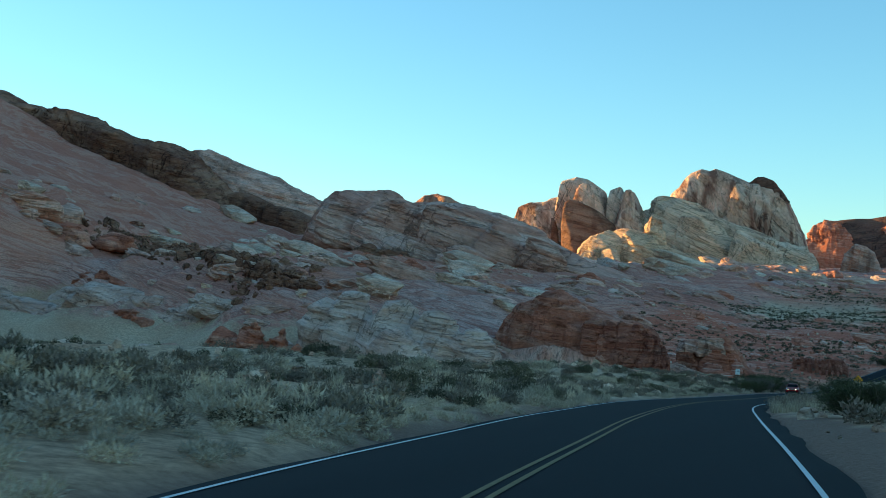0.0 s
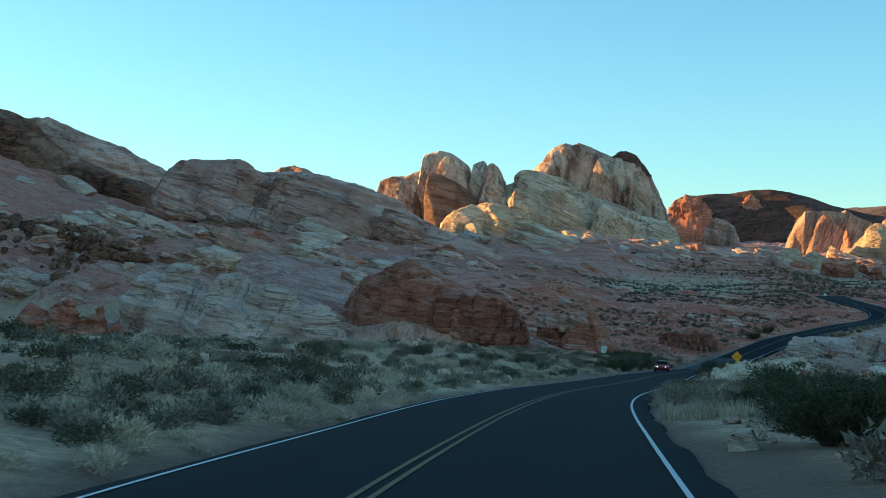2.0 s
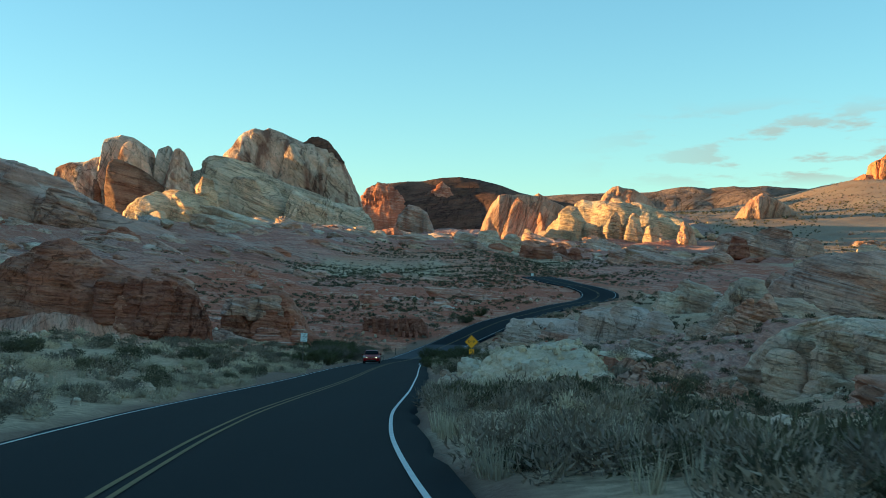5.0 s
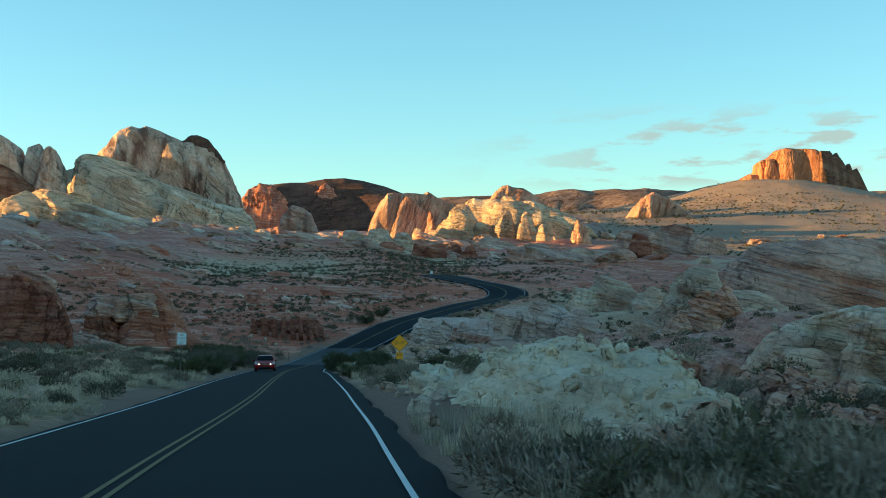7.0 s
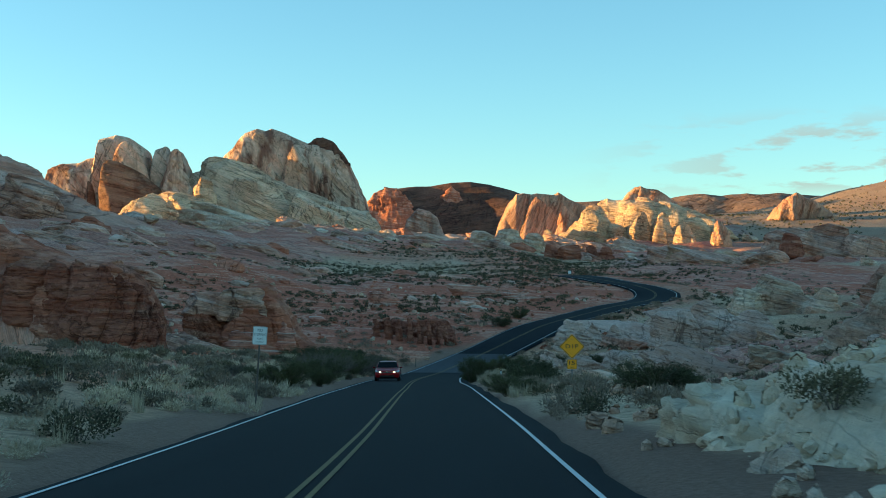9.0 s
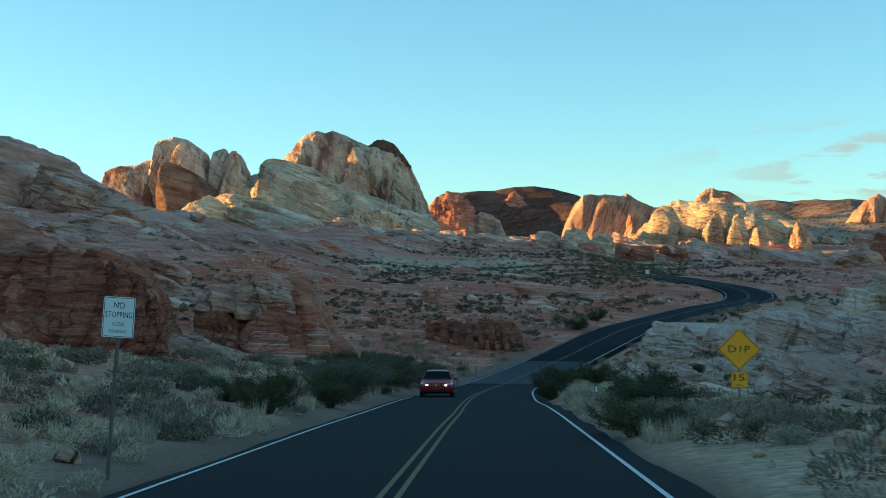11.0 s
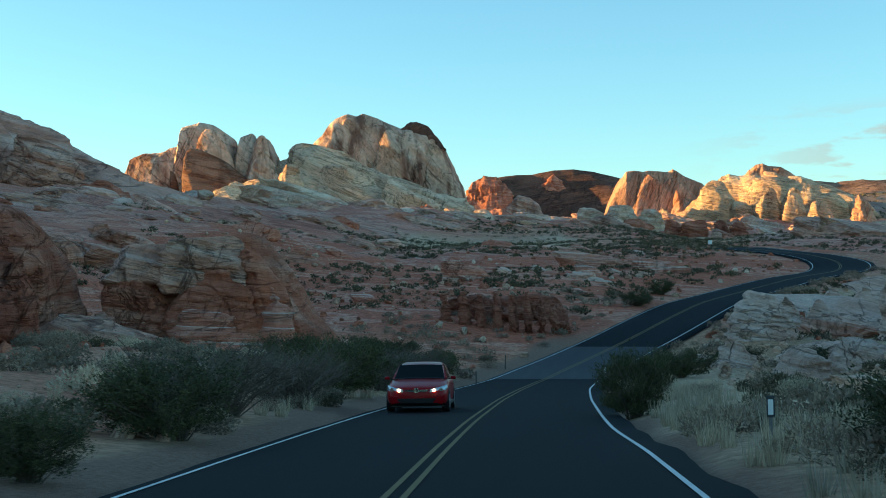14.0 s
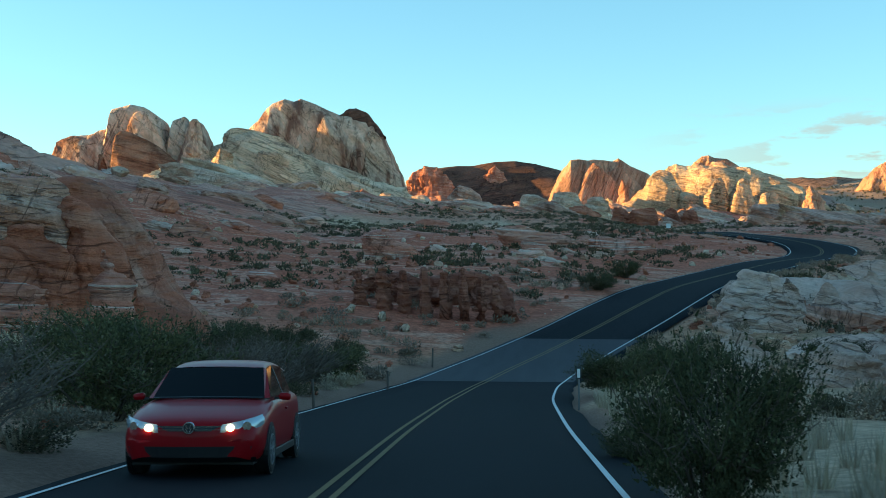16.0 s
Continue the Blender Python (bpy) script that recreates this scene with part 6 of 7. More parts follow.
# the tall bushes that stand along the road
for x, y, s, h, k in [(-4.5, 103.0, 1.08, 1.8, 0), (-4.9, 109, 0.72, 1.1, 0), (-4.4, 133, 1.7, 1.1, 1), (-2.2, 138, 2.0, 1.0, 1), (-1.6, 66, 1.2, 0.9, 1), (-0.6, 84.5, 1.5, 1.0, 0), (-0.8, 78, 1.5, 0.9, 1), (10.2, -40.0, 1.45, 0.85, 0), (9.3, -28.3, 1.45, 0.95, 0), (11.4, -26.0, 1.6, 0.85, 1), (8.2, -24.0, 0.8, 0.9, 0), (12.6, -37.5, 1.8, 0.85, 1), (16.5, -33, 2.0, 0.8, 0), (3.4, 57, 1.6, 0.8, 0),
                     (-12.3, 74.6, 1.2, 1.2, 0), (-14.4, 78, 1.0, 1.0, 1), (-12.1, 83.5, 0.8, 1.4, 0), (-13.0, 91.5, 1.5, 1.15, 0), (-14.4, 95, 1.6, 1.2, 2), (-14.4, 99, 2.0, 1.1, 2), (-14.6, 107, 1.9, 1.1, 2), (-15.2, 115, 2.1, 1.1, 0), (-15.0, 124, 2.1, 1.0, 2), (-15.6, 133, 2.2, 1.05, 2), (-15.8, 142, 2.1, 1.0, 1),
                     (-18, 120, 2.0, 1.0, 1), (-19, 137, 2.0, 1.0, 0), (-19.5, 150, 2.0, 1.0, 1), (-20.5, 128, 2.0, 0.9, 0), (-3.8, 184, 1.6, 1.0, 1), (-1.6, 192, 1.4, 1.0, 0), (6, 150, 1.6, 0.8, 1), (2, 150, 1.6, 0.8, 0), (20, 60, 1.6, 0.8, 1), (16, 84, 1.5, 0.8, 0)]:
    put(BUSHES[k], x, y, s, h, rp)
# brush near the road, each plant by itself
near_spots, tries = [], 0
while len(near_spots) < 290 and tries < 9000:
    tries += 1
    y = rp.uniform(-72, 158)
    d = rp.choice((-1, -1, 1)) * (4.9 + 17 * rp.random() ** 1.6)
    x = float(ROAD_X(y)) + d
    if 0 < d < 6.6 and (abs(y + 52) < 19 or abs(y - 28) < 15):
        continue
    if 2.4 < x < 13 and 7 < y < 44:
        continue
    if all((x - a) ** 2 + (y - b) ** 2 > 1.0 for a, b in near_spots):
        near_spots.append((x, y))
for x, y in near_spots:
    k = rp.choices(range(6), (5, 4, 2, 3.5, 2, 3))[0]
    put(KINDS[k], x, y, rp.uniform(0.5, 1.1) * (1.15 if abs(x - ROAD_X(y)) > 8 else 0.85), rp.uniform(0.8, 1.15), rp)


def top_of(obs, x, y):
    """The height of the highest point of some rocks near a place."""
    best = float(height(x, y)[0])
    for ob in obs:
        co = np.empty(len(ob.data.vertices) * 3)
        ob.data.vertices.foreach_get("co", co)
        co = co.reshape(-1, 3) + np.array(ob.location)
        near = (np.abs(co[:, 0] - x) < 0.3) & (np.abs(co[:, 1] - y) < 0.3)
        if near.any():
            best = max(best, float(co[near, 2].max()))
    return best


for x, y, sz, k in [(3.2, 29.5, 0.75, 3), (7.9, 27.5, 0.6, 3), (9.4, 26.5, 0.9, 0), (10.8, 22.5, 1.0, 3), (8.6, 18.0, 0.8, 0), (9.8, 15.5, 0.9, 5), (7.4, 13.2, 0.6, 0), (11.2, 17.4, 0.8, 1), (12.0, 26.0, 0.9, 3), (6.2, 35.5, 0.7, 1), (8.8, 34.0, 0.7, 3), (10.2, 11.5, 0.8, 3), (7.6, 9.0, 0.8, 1), (13.4, 22.0, 0.9, 0), (5.0, 39.5, 0.7, 1)]:
    ob = put(KINDS[k], x, y, sz, rp.uniform(0.85, 1.1), rp)
    ob.location.z = top_of((roadside_mound, rubble_bank), x, y) - 0.08


def brush(name, label, mat, spots, count, size, seed, tall=0.6, low=0.3, high=0.85, long=1.0):
    """Countless plants further off, joined."""
    variants = [leaves(count, seed + i, size, 6, tall, long=long) for i in range(6)]
    r = random.Random(seed)
    x, y = np.array(spots).T
    z = height(x, y)
    vs, fs, k = [], [], 0
    for i in range(len(x)):
        v, f = variants[r.randrange(6)]
        s, a = r.uniform(low, high), r.uniform(0, 6.28)
        c, sn = math.cos(a) * s, math.sin(a) * s
        vs.append(np.stack([v[:, 0] * c - v[:, 1] * sn + x[i], v[:, 0] * sn + v[:, 1] * c + y[i], v[:, 2] * s + z[i] - 0.03], -1))
        fs.append(f + k)
        k += len(v)
    ob = new(name, mesh_of(name, np.concatenate(vs), np.concatenate(fs), mat, False))
    return tagged(ob, label, "brush", kind="stuff")


def patchy(count, x0, x1, y0, y1, seed, keep_off=6.5, bare=0.0, scale=14):
    r = np.random.default_rng(seed)
    out = np.empty((0, 2))
    while len(out) < count:
        p = np.stack([r.uniform(x0, x1, 4000), r.uniform(y0, y1, 4000)], -1)
        ok = (np.abs(p[:, 0] - ROAD_X(p[:, 1])) > keep_off) | (p[:, 1] > 297)
        pull = (p[:, 0] > ROAD_X(p[:, 1])) & (p[:, 0] < ROAD_X(p[:, 1]) + 6.4) & ((np.abs(p[:, 1] + 52) < 20) | (np.abs(p[:, 1] - 36) < 16))
        ok &= ~pull & ~((p[:, 0] > 2) & (p[:, 0] < 10.5) & (p[:, 1] > 9) & (p[:, 1] < 43))
        ok &= grain(np.c_[p, 0 * p[:, 0]], scale, seed) > bare
        ok &= land(p[:, 0], p[:, 1], False)[1] < 0.75
        out = np.concatenate([out, p[ok]])
    return out[:count]


belt = np.random.default_rng(91)


def beside(count, y0, y1, near, far, power=1.5, gaps=-0.12):
    y = belt.uniform(y0, y1, 4 * count)
    p = np.stack([ROAD_X(y) + near + (far - near) * belt.uniform(0, 1, 4 * count) ** power, y], -1)
    return p[grain(np.c_[p, 0 * y], 4.5, 19) + 0.5 * belt.uniform(-1, 1, 4 * count) > gaps][:count]


brush("roadside_sage", "dense grey sagebrush up to the road shoulder", M_SAGE, np.concatenate([beside(150, -78, -20, -4.8, -24), beside(60, -20, 66, -4.8, -24, 1.2, 0.15), beside(45, 62, 126, -5.2, -17, 1.0, -0.1)]), 420, 0.060, 51, tall=0.62, low=0.4, high=0.95, long=1.5)
brush("roadside_straw", "pale dry brush crowding the road shoulder", M_DRY, np.concatenate([beside(110, -78, -20, -4.4, -22), beside(60, -20, 66, -4.6, -22, 1.2, 0.15), beside(30, 62, 126, -4.9, -16, 1.0, -0.1)]), 420, 0.052, 61, tall=0.6, low=0.35, high=0.85, long=2.2)
brush("roadside_green", "dark green clumps among the roadside sage", M_GREEN, np.concatenate([beside(56, -78, -20, -5.0, -24, 1.1), beside(40, -20, 66, -5.0, -24, 1.1, 0.15)]), 420, 0.052, 65, tall=0.6, low=0.4, high=0.9, long=1.3)
brush("verge_straw", "dry pale brush along the edge of the asphalt", M_DRY, np.concatenate([beside(190, -82, -16, -3.7, -7.0, 1.2, -0.5), beside(120, -16, 72, -3.9, -7.5, 1.3, -0.25)]), 420, 0.045, 68, tall=0.55, low=0.22, high=0.55, long=2.4)
brush("bank_straw", "grey-green brush along the gravel shoulder", M_SAGE, np.concatenate([beside(26, -31, 6, 4.9, 14), beside(18, -31, -8, 4.7, 9), beside(40, -72, -45, 6.4, 15), beside(46, -6, 11, 4.8, 10), beside(70, -47, -27, 7.6, 17), beside(60, 44, 100, 4.6, 10)]), 420, 0.045, 71, tall=0.7, low=0.35, high=0.85, long=2.2)
brush("bank_green", "dark brush along the gravel shoulder", M_GREEN, np.concatenate([beside(44, -33, 6, 6, 18), beside(30, -72, -45, 6.8, 16), beside(34, -4, 11, 5.4, 11), beside(40, 10, 40, 14, 24), beside(60, -47, -27, 7.8, 17), beside(40, 44, 100, 5.5, 14)]), 420, 0.050, 81, tall=0.62, low=0.35, high=0.9, long=1.4)
brush("dip_sage", "sagebrush by the dip in the road", M_SAGE, np.concatenate([beside(150, 126, 196, -4.8, -20), beside(90, 150, 225, 4.8, 9)]), 260, 0.075, 55, low=0.35, high=0.9, long=1.5)
brush("sage_brush", "sagebrush scattered over the sandy terrace", M_SAGE, patchy(620, -75, 30, -70, 110, 41, bare=-0.35), 300, 0.085, 50, low=0.35, high=1.0)
brush("green_brush", "dark green brush scattered over the terrace", M_GREEN, patchy(330, -80, 35, -70, 120, 42, bare=-0.2), 300, 0.085, 60, high=0.9)
brush("dry_brush", "dry straw-coloured brush over the terrace", M_DRY, patchy(420, -70, 40, -70, 130, 43, bare=-0.3), 260, 0.08, 70, long=1.8)
brush("valley_brush", "dark green brush dotting the valley floor", M_GREEN, patchy(3600, -95, 40, 176, 400, 44, bare=-0.25, scale=25), 50, 0.20, 80, low=0.22, high=0.8)
brush("valley_sage", "grey sagebrush dotting the valley floor", M_SAGE, patchy(1900, -100, 60, 240, 430, 45, bare=-0.5, scale=25), 60, 0.20, 90, low=0.25, high=0.75)
brush("east_brush", "grey-green brush among the eastern rocks", M_SAGE, patchy(900, 3, 75, -60, 200, 46, bare=-0.2), 110, 0.15, 100, low=0.25, high=0.75)
brush("east_green", "dark brush among the eastern rocks", M_GREEN, patchy(800, 3, 80, -60, 260, 47, bare=-0.1), 110, 0.15, 110, low=0.25, high=0.8)
brush("far_brush", "brush dotting the far slopes", M_GREEN, patchy(2600, -160, 260, 380, 900, 48, bare=-0.2, scale=60), 24, 0.4, 120, low=0.4, high=1.0)

brush("hill_scrub", "low scrub over the tan eastern hillside", M_SAGE, patchy(2600, 80, 420, 480, 1000, 49, bare=-0.5, scale=60), 20, 0.4, 130, low=0.3, high=0.8)


def grass(name, label, spots, seed, tall=0.5, blades=46):
    g = np.random.default_rng(seed)
    x, y = np.array(spots).T
    z = height(x, y)
    n = len(x) * blades
    i = np.repeat(np.arange(len(x)), blades)
    a, r = g.uniform(0, 6.28, n), 0.16 * np.sqrt(g.uniform(0, 1, n))
    root = np.stack([x[i] + r * np.cos(a), y[i] + r * np.sin(a), z[i] - 0.03], -1)
    h = tall * g.uniform(0.55, 1.2, n)
    bend = g.uniform(0.1, 0.5, n) * h
    b = a + g.normal(0, 0.7, n)
    tip = root + np.stack([np.cos(b) * bend, np.sin(b) * bend, h], -1)
    side = np.stack([-np.sin(b), np.cos(b), 0 * b], -1) * 0.011
    v = np.stack([root - side, root + side, tip], 1).reshape(-1, 3)
    return tagged(new(name, mesh_of(name, v, np.arange(3 * n).reshape(-1, 3), M_DRY, False)), label, "grass", kind="stuff")


rg = random.Random(77)
tufts = []
for _ in range(210):
    y = rg.uniform(62, 130)
    tufts.append((float(ROAD_X(y)) + 4.6 + 2.6 * rg.random() ** 1.4, y))
for _ in range(110):
    y = rg.uniform(-31, 18)
    tufts.append((float(ROAD_X(y)) + 4.5 + 5.5 * rg.random() ** 1.6, y))
for _ in range(160):
    y = rg.uniform(-70, 130)
    tufts.append((float(ROAD_X(y)) - 4.9 - 5.0 * rg.random() ** 1.3, y))
grass("dry_grass", "tufts of pale dry grass along the shoulder", tufts, 5)


# ---- signs and posts ----
M_POST = plain("weathered_sign_post", (0.11, 0.085, 0.07), 0.7, wear=0.3, size=14)
M_STEEL = plain("dull_steel", (0.20, 0.20, 0.20), 0.5, 0.6)
M_SIGNWHITE = plain("white_sign_face", (0.72, 0.74, 0.74), 0.45, wear=0.06)
M_SIGNYELLOW = plain("yellow_sign_face", (1.0, 0.38, 0.005), 0.45, wear=0.06)
M_INK = plain("black_sign_ink", (0.015, 0.015, 0.015), 0.5)
M_DELIN = plain("delineator_board", (0.035, 0.04, 0.045), 0.6)


def plate(w, h, r, t=0.004, y=0.0, zc=0.0, turn=0.0, hole=0.0):
    """A sheet with rounded corners in the xz plane, facing -y; with hole, only a rim of that width."""
    def ring(w, h, r):
        pts = []
        for cx, cz, a0 in ((w / 2 - r, h / 2 - r, 0), (-w / 2 + r, h / 2 - r, 90), (-w / 2 + r, -h / 2 + r, 180), (w / 2 - r, -h / 2 + r, 270)):
            for k in range(5):
                a = radians(a0 + 22.5 * k)
                pts.append((cx + r * math.cos(a), cz + r * math.sin(a)))
        return pts
    c, s = math.cos(radians(turn)), math.sin(radians(turn))
    outer = ring(w, h, r)
    bm = bmesh.new()
    def add(pts, yy):
        return [bm.verts.new((px * c - pz * s, yy, px * s + pz * c + zc)) for px, pz in pts]
    f, b = add(outer, y - t / 2), add(outer, y + t / 2)
    n = len(outer)
    if hole:
        inner = ring(w - 2 * hole, h - 2 * hole, max(0.004, r - hole))
        fi, bi = add(inner, y - t / 2), add(inner, y + t / 2)
        for i in range(n):
            j = (i + 1) % n
            bm.faces.new((f[i], f[j], fi[j], fi[i]))
            bm.faces.new((b[j], b[i], bi[i], bi[j]))
            bm.faces.new((f[j], f[i], b[i], b[j]))
            bm.faces.new((fi[i], fi[j], bi[j], bi[i]))
    else:
        bm.faces.new(f)
        bm.faces.new(b[::-1])
        for i in range(n):
            j = (i + 1) % n
            bm.faces.new((f[j], f[i], b[i], b[j]))
    bmesh.ops.recalc_face_normals(bm, faces=bm.faces)
    return bm


def words(text, size, parent, y, z, mat, width, gap=0.16):
    """Lettering on a plate, letter by letter, spread to the given width."""
    made, x = [], 0.0
    for ch in text:
        cu = bpy.data.curves.new("letter", "FONT")
        cu.body, cu.size, cu.align_y, cu.extrude = ch, size, "CENTER", 0.0006
        tmp = new("letter", cu)
        me = bpy.data.meshes.new_from_object(tmp.evaluated_get(bpy.context.evaluated_depsgraph_get()))
        bpy.data.objects.remove(tmp)
        xs = [v.co.x for v in me.vertices]
        me.transform(pose(x - min(xs), 0, 0))
        me.materials.clear()
        me.materials.append(mat)
        x += max(xs) - min(xs) + gap * size
        made.append(me)
    full = x - gap * size
    for me in made:
        me.transform(pose(0, y, z, 90) @ Matrix.Diagonal((width / full, 1, 1, 1)) @ pose(-full / 2, 0, 0))
        ob = new("letter", me)
        ob.parent = parent


def u_post(h, w=0.055):
    """A U-channel post."""
    bm = bmesh.new()
    prof = [(-w / 2, 0), (-w / 4, -0.02), (w / 4, -0.02), (w / 2, 0), (w / 2, 0.006), (w / 4, -0.012), (-w / 4, -0.012), (-w / 2, 0.006)]
    lo = [bm.verts.new((x, y + 0.03, -0.5)) for x, y in prof]
    hi = [bm.verts.new((x, y + 0.03, h)) for x, y in prof]
    for i in range(8):
        j = (i + 1) % 8
        bm.faces.new((lo[i], lo[j], hi[j], hi[i]))
    bm.faces.new(hi)
    bmesh.ops.recalc_face_normals(bm, faces=bm.faces)
    return bm


def sign_at(name, x, y, turn, lean, label):
    root = new(name)
    root.empty_display_size = 0.2
    root.matrix_world = pose(x, y, float(height(x, y)[0]), 0, lean, turn)
    return tagged(root, label, "road sign")


# the white plate that leans on its post
gz_n = float(height(-9.48, 53.4)[0])
nos = sign_at("regulatory_sign", -9.48, 53.4, 6, 3.4, "white parking sign on a thin leaning brown post")
zc = -1.12 - gz_n
part("post", u_post(zc + 0.28), M_POST, nos)
face = part("sign_plate", plate(0.457, 0.58, 0.035, zc=zc), M_SIGNWHITE, nos, "white reflective plate")
part("border", plate(0.435, 0.558, 0.028, 0.001, -0.003, zc, hole=0.008), M_INK, face)
words("NO", 0.13, face, -0.0032, zc + 0.165, M_INK, 0.155)
words("STOPPING", 0.12, face, -0.0032, zc + 0.03, M_INK, 0.385)
words("ALONG", 0.078, face, -0.0032, zc - 0.10, M_INK, 0.17)
words("ROADWAY", 0.072, face, -0.0032, zc - 0.205, M_INK, 0.25)
for dz in (0.2, -0.2):
    part("bolt", bm_tube(0.01, 0.01, 0.008, (0, -0.005, zc + dz), (90, 0, 0), 8), M_STEEL, face)
# the yellow warning sign
gz_d = float(height(1.1, 69.1)[0])
dip = sign_at("warning_sign", 1.1, 69.1, -3, 0.3, "yellow diamond warning sign with a speed plate on a post")
zc = -1.9 - gz_d
part("post", u_post(zc + 0.3), M_STEEL, dip)
face = part("sign_plate", plate(0.762, 0.762, 0.045, zc=zc, turn=45), M_SIGNYELLOW, dip, "yellow diamond plate")
part("border", plate(0.725, 0.725, 0.035, 0.001, -0.003, zc, 45, hole=0.016), M_INK, face)
words("DIP", 0.25, face, -0.0034, zc, M_INK, 0.54, 0.3)
low = part("speed_plate", plate(0.41, 0.41, 0.03, zc=zc - 0.76), M_SIGNYELLOW, dip, "small square yellow plate")
part("border", plate(0.39, 0.39, 0.024, 0.001, -0.003, zc - 0.76, hole=0.008), M_INK, low)
words("15", 0.24, low, -0.0032, zc - 0.71, M_INK, 0.26)
words("MPH", 0.07, low, -0.0032, zc - 0.90, M_INK, 0.16)
for dz in (0.3, -0.3):
    part("bolt", bm_tube(0.012, 0.012, 0.008, (0, -0.005, zc + dz), (90, 0, 0), 8), M_STEEL, face)


def delineator(x, y, top, turn, label):
    z = float(height(x, y)[0])
    root = new("delineator")
    root.matrix_world = pose(x, y, z, 0, 0, turn)
    tagged(root, label, "delineator post", "roadside delineators")
    h = top - z
    part("post", u_post(h - 0.02, 0.06), M_STEEL, root)
    board = part("board", plate(0.13, 0.36, 0.012, 0.006, -0.002, h - 0.16), M_DELIN, root)
    part("reflector", plate(0.085, 0.25, 0.01, 0.003, -0.008, h - 0.17), M_SIGNWHITE, board, "white reflector")


delineator(-2.33, 90.0, -3.83, -2, "dark delineator post with a white reflector in grass")
delineator(-5.7, 127, -4.95, -4, "small white delineator at the edge of the dip")


def stub(x, y, h, seed):
    z = float(height(x, y)[0])
    bm = bm_tube(0.05, 0.04, h + 0.3, (0, 0, h / 2 - 0.15), n=9)
    root = new("wooden_post", mesh_of("wooden_post", [(0, 0, 0)], [], M_POST))
    bm.to_mesh(root.data)
    bm.free()
    root.matrix_world = pose(x, y, z, 2, -2, seed * 40)
    tagged(root, "weathered short wooden post beside the dip", "post", "posts by the dip")


for i, (x, y, h) in enumerate([(-13.1, 126, 0.95), (-12.9, 140, 0.95), (-12.6, 154, 0.9)]):
    stub(x, y, h, i)
# the small pale sign far up the road
far = sign_at("distant_sign", 8.0, 276.0, 10, 0, "small pale sign on a post by the far bend")
hz = max(1.2, 6.9 - float(height(8.0, 276.0)[0]))
part("post", u_post(hz), M_STEEL, far)
part("sign_plate", plate(0.62, 0.62, 0.05, zc=hz), M_SIGNWHITE, far)


# ---- the red car ----
def car_paint():
    m, n, l, b = material("deep_red_car_paint")
    b.inputs["Base Color"].default_value = (0.24, 0.004, 0.008, 1)
    b.inputs["Roughness"].default_value, b.inputs["Metallic"].default_value = 0.30, 0.0
    b.inputs["Specular IOR Level"].default_value = 0.1
    b.inputs["Coat Weight"].default_value, b.inputs["Coat Roughness"].default_value = 0.12, 0.05
    return m


def dark_glass():
    m, n, l, b = material("dark_car_glass")
    b.inputs["Base Color"].default_value = (0.006, 0.008, 0.009, 1)
    b.inputs["Roughness"].default_value = 0.05
    b.inputs["Specular IOR Level"].default_value = 0.08
    return m


def lit_lamp():
    m, n, l, b = material("lit_headlamp")
    b.inputs["Base Color"].default_value = (0.9, 0.8, 0.6, 1)
    b.inputs["Emission Color"].default_value = (1.0, 0.72, 0.42, 1)
    b.inputs["Emission Strength"].default_value = 2.6
    return m


M_PAINT, M_CARGLASS, M_LAMP = car_paint(), dark_glass(), lit_lamp()
M_BLACK = plain("black_plastic", (0.012, 0.012, 0.013), 0.5)
M_TYRE = plain("tyre_rubber", (0.018, 0.018, 0.018), 0.85)
M_RIM = plain("alloy_rim", (0.55, 0.56, 0.58), 0.3, 0.9)
M_CHROME = plain("chrome", (0.75, 0.76, 0.78), 0.12, 1.0, wear=0.03)
M_LENS = plain("clear_lamp_lens", (0.42, 0.47, 0.50), 0.08, 0.4, wear=0.1)


def loft(rows, close=False):
    m = len(rows[0])
    v = np.array(rows, float).reshape(-1, 3)
    f = []
    for r in range(len(rows) - 1):
        for c in range(m - 1):
            a = r * m + c
            f.append((a, a + 1, a + m + 1, a + m))
    if close:
        f += [tuple(range(m))[::-1], tuple((len(rows) - 1) * m + i for i in range(m))]
    return v, f


def both(pts):
    """Mirror a half section (from the side inwards) to a whole one."""
    return [(x, y, z) for x, y, z in pts] + [(-x, y, z) for x, y, z in pts[::-1]]


def round_part(name, rows, mat, parent, label="", close=False, level=1):
    ob = part(name, loft(rows, close), mat, parent, label, True)
    if level:
        sub = ob.modifiers.new("round", "SUBSURF")
        sub.levels = sub.render_levels = level
    return ob


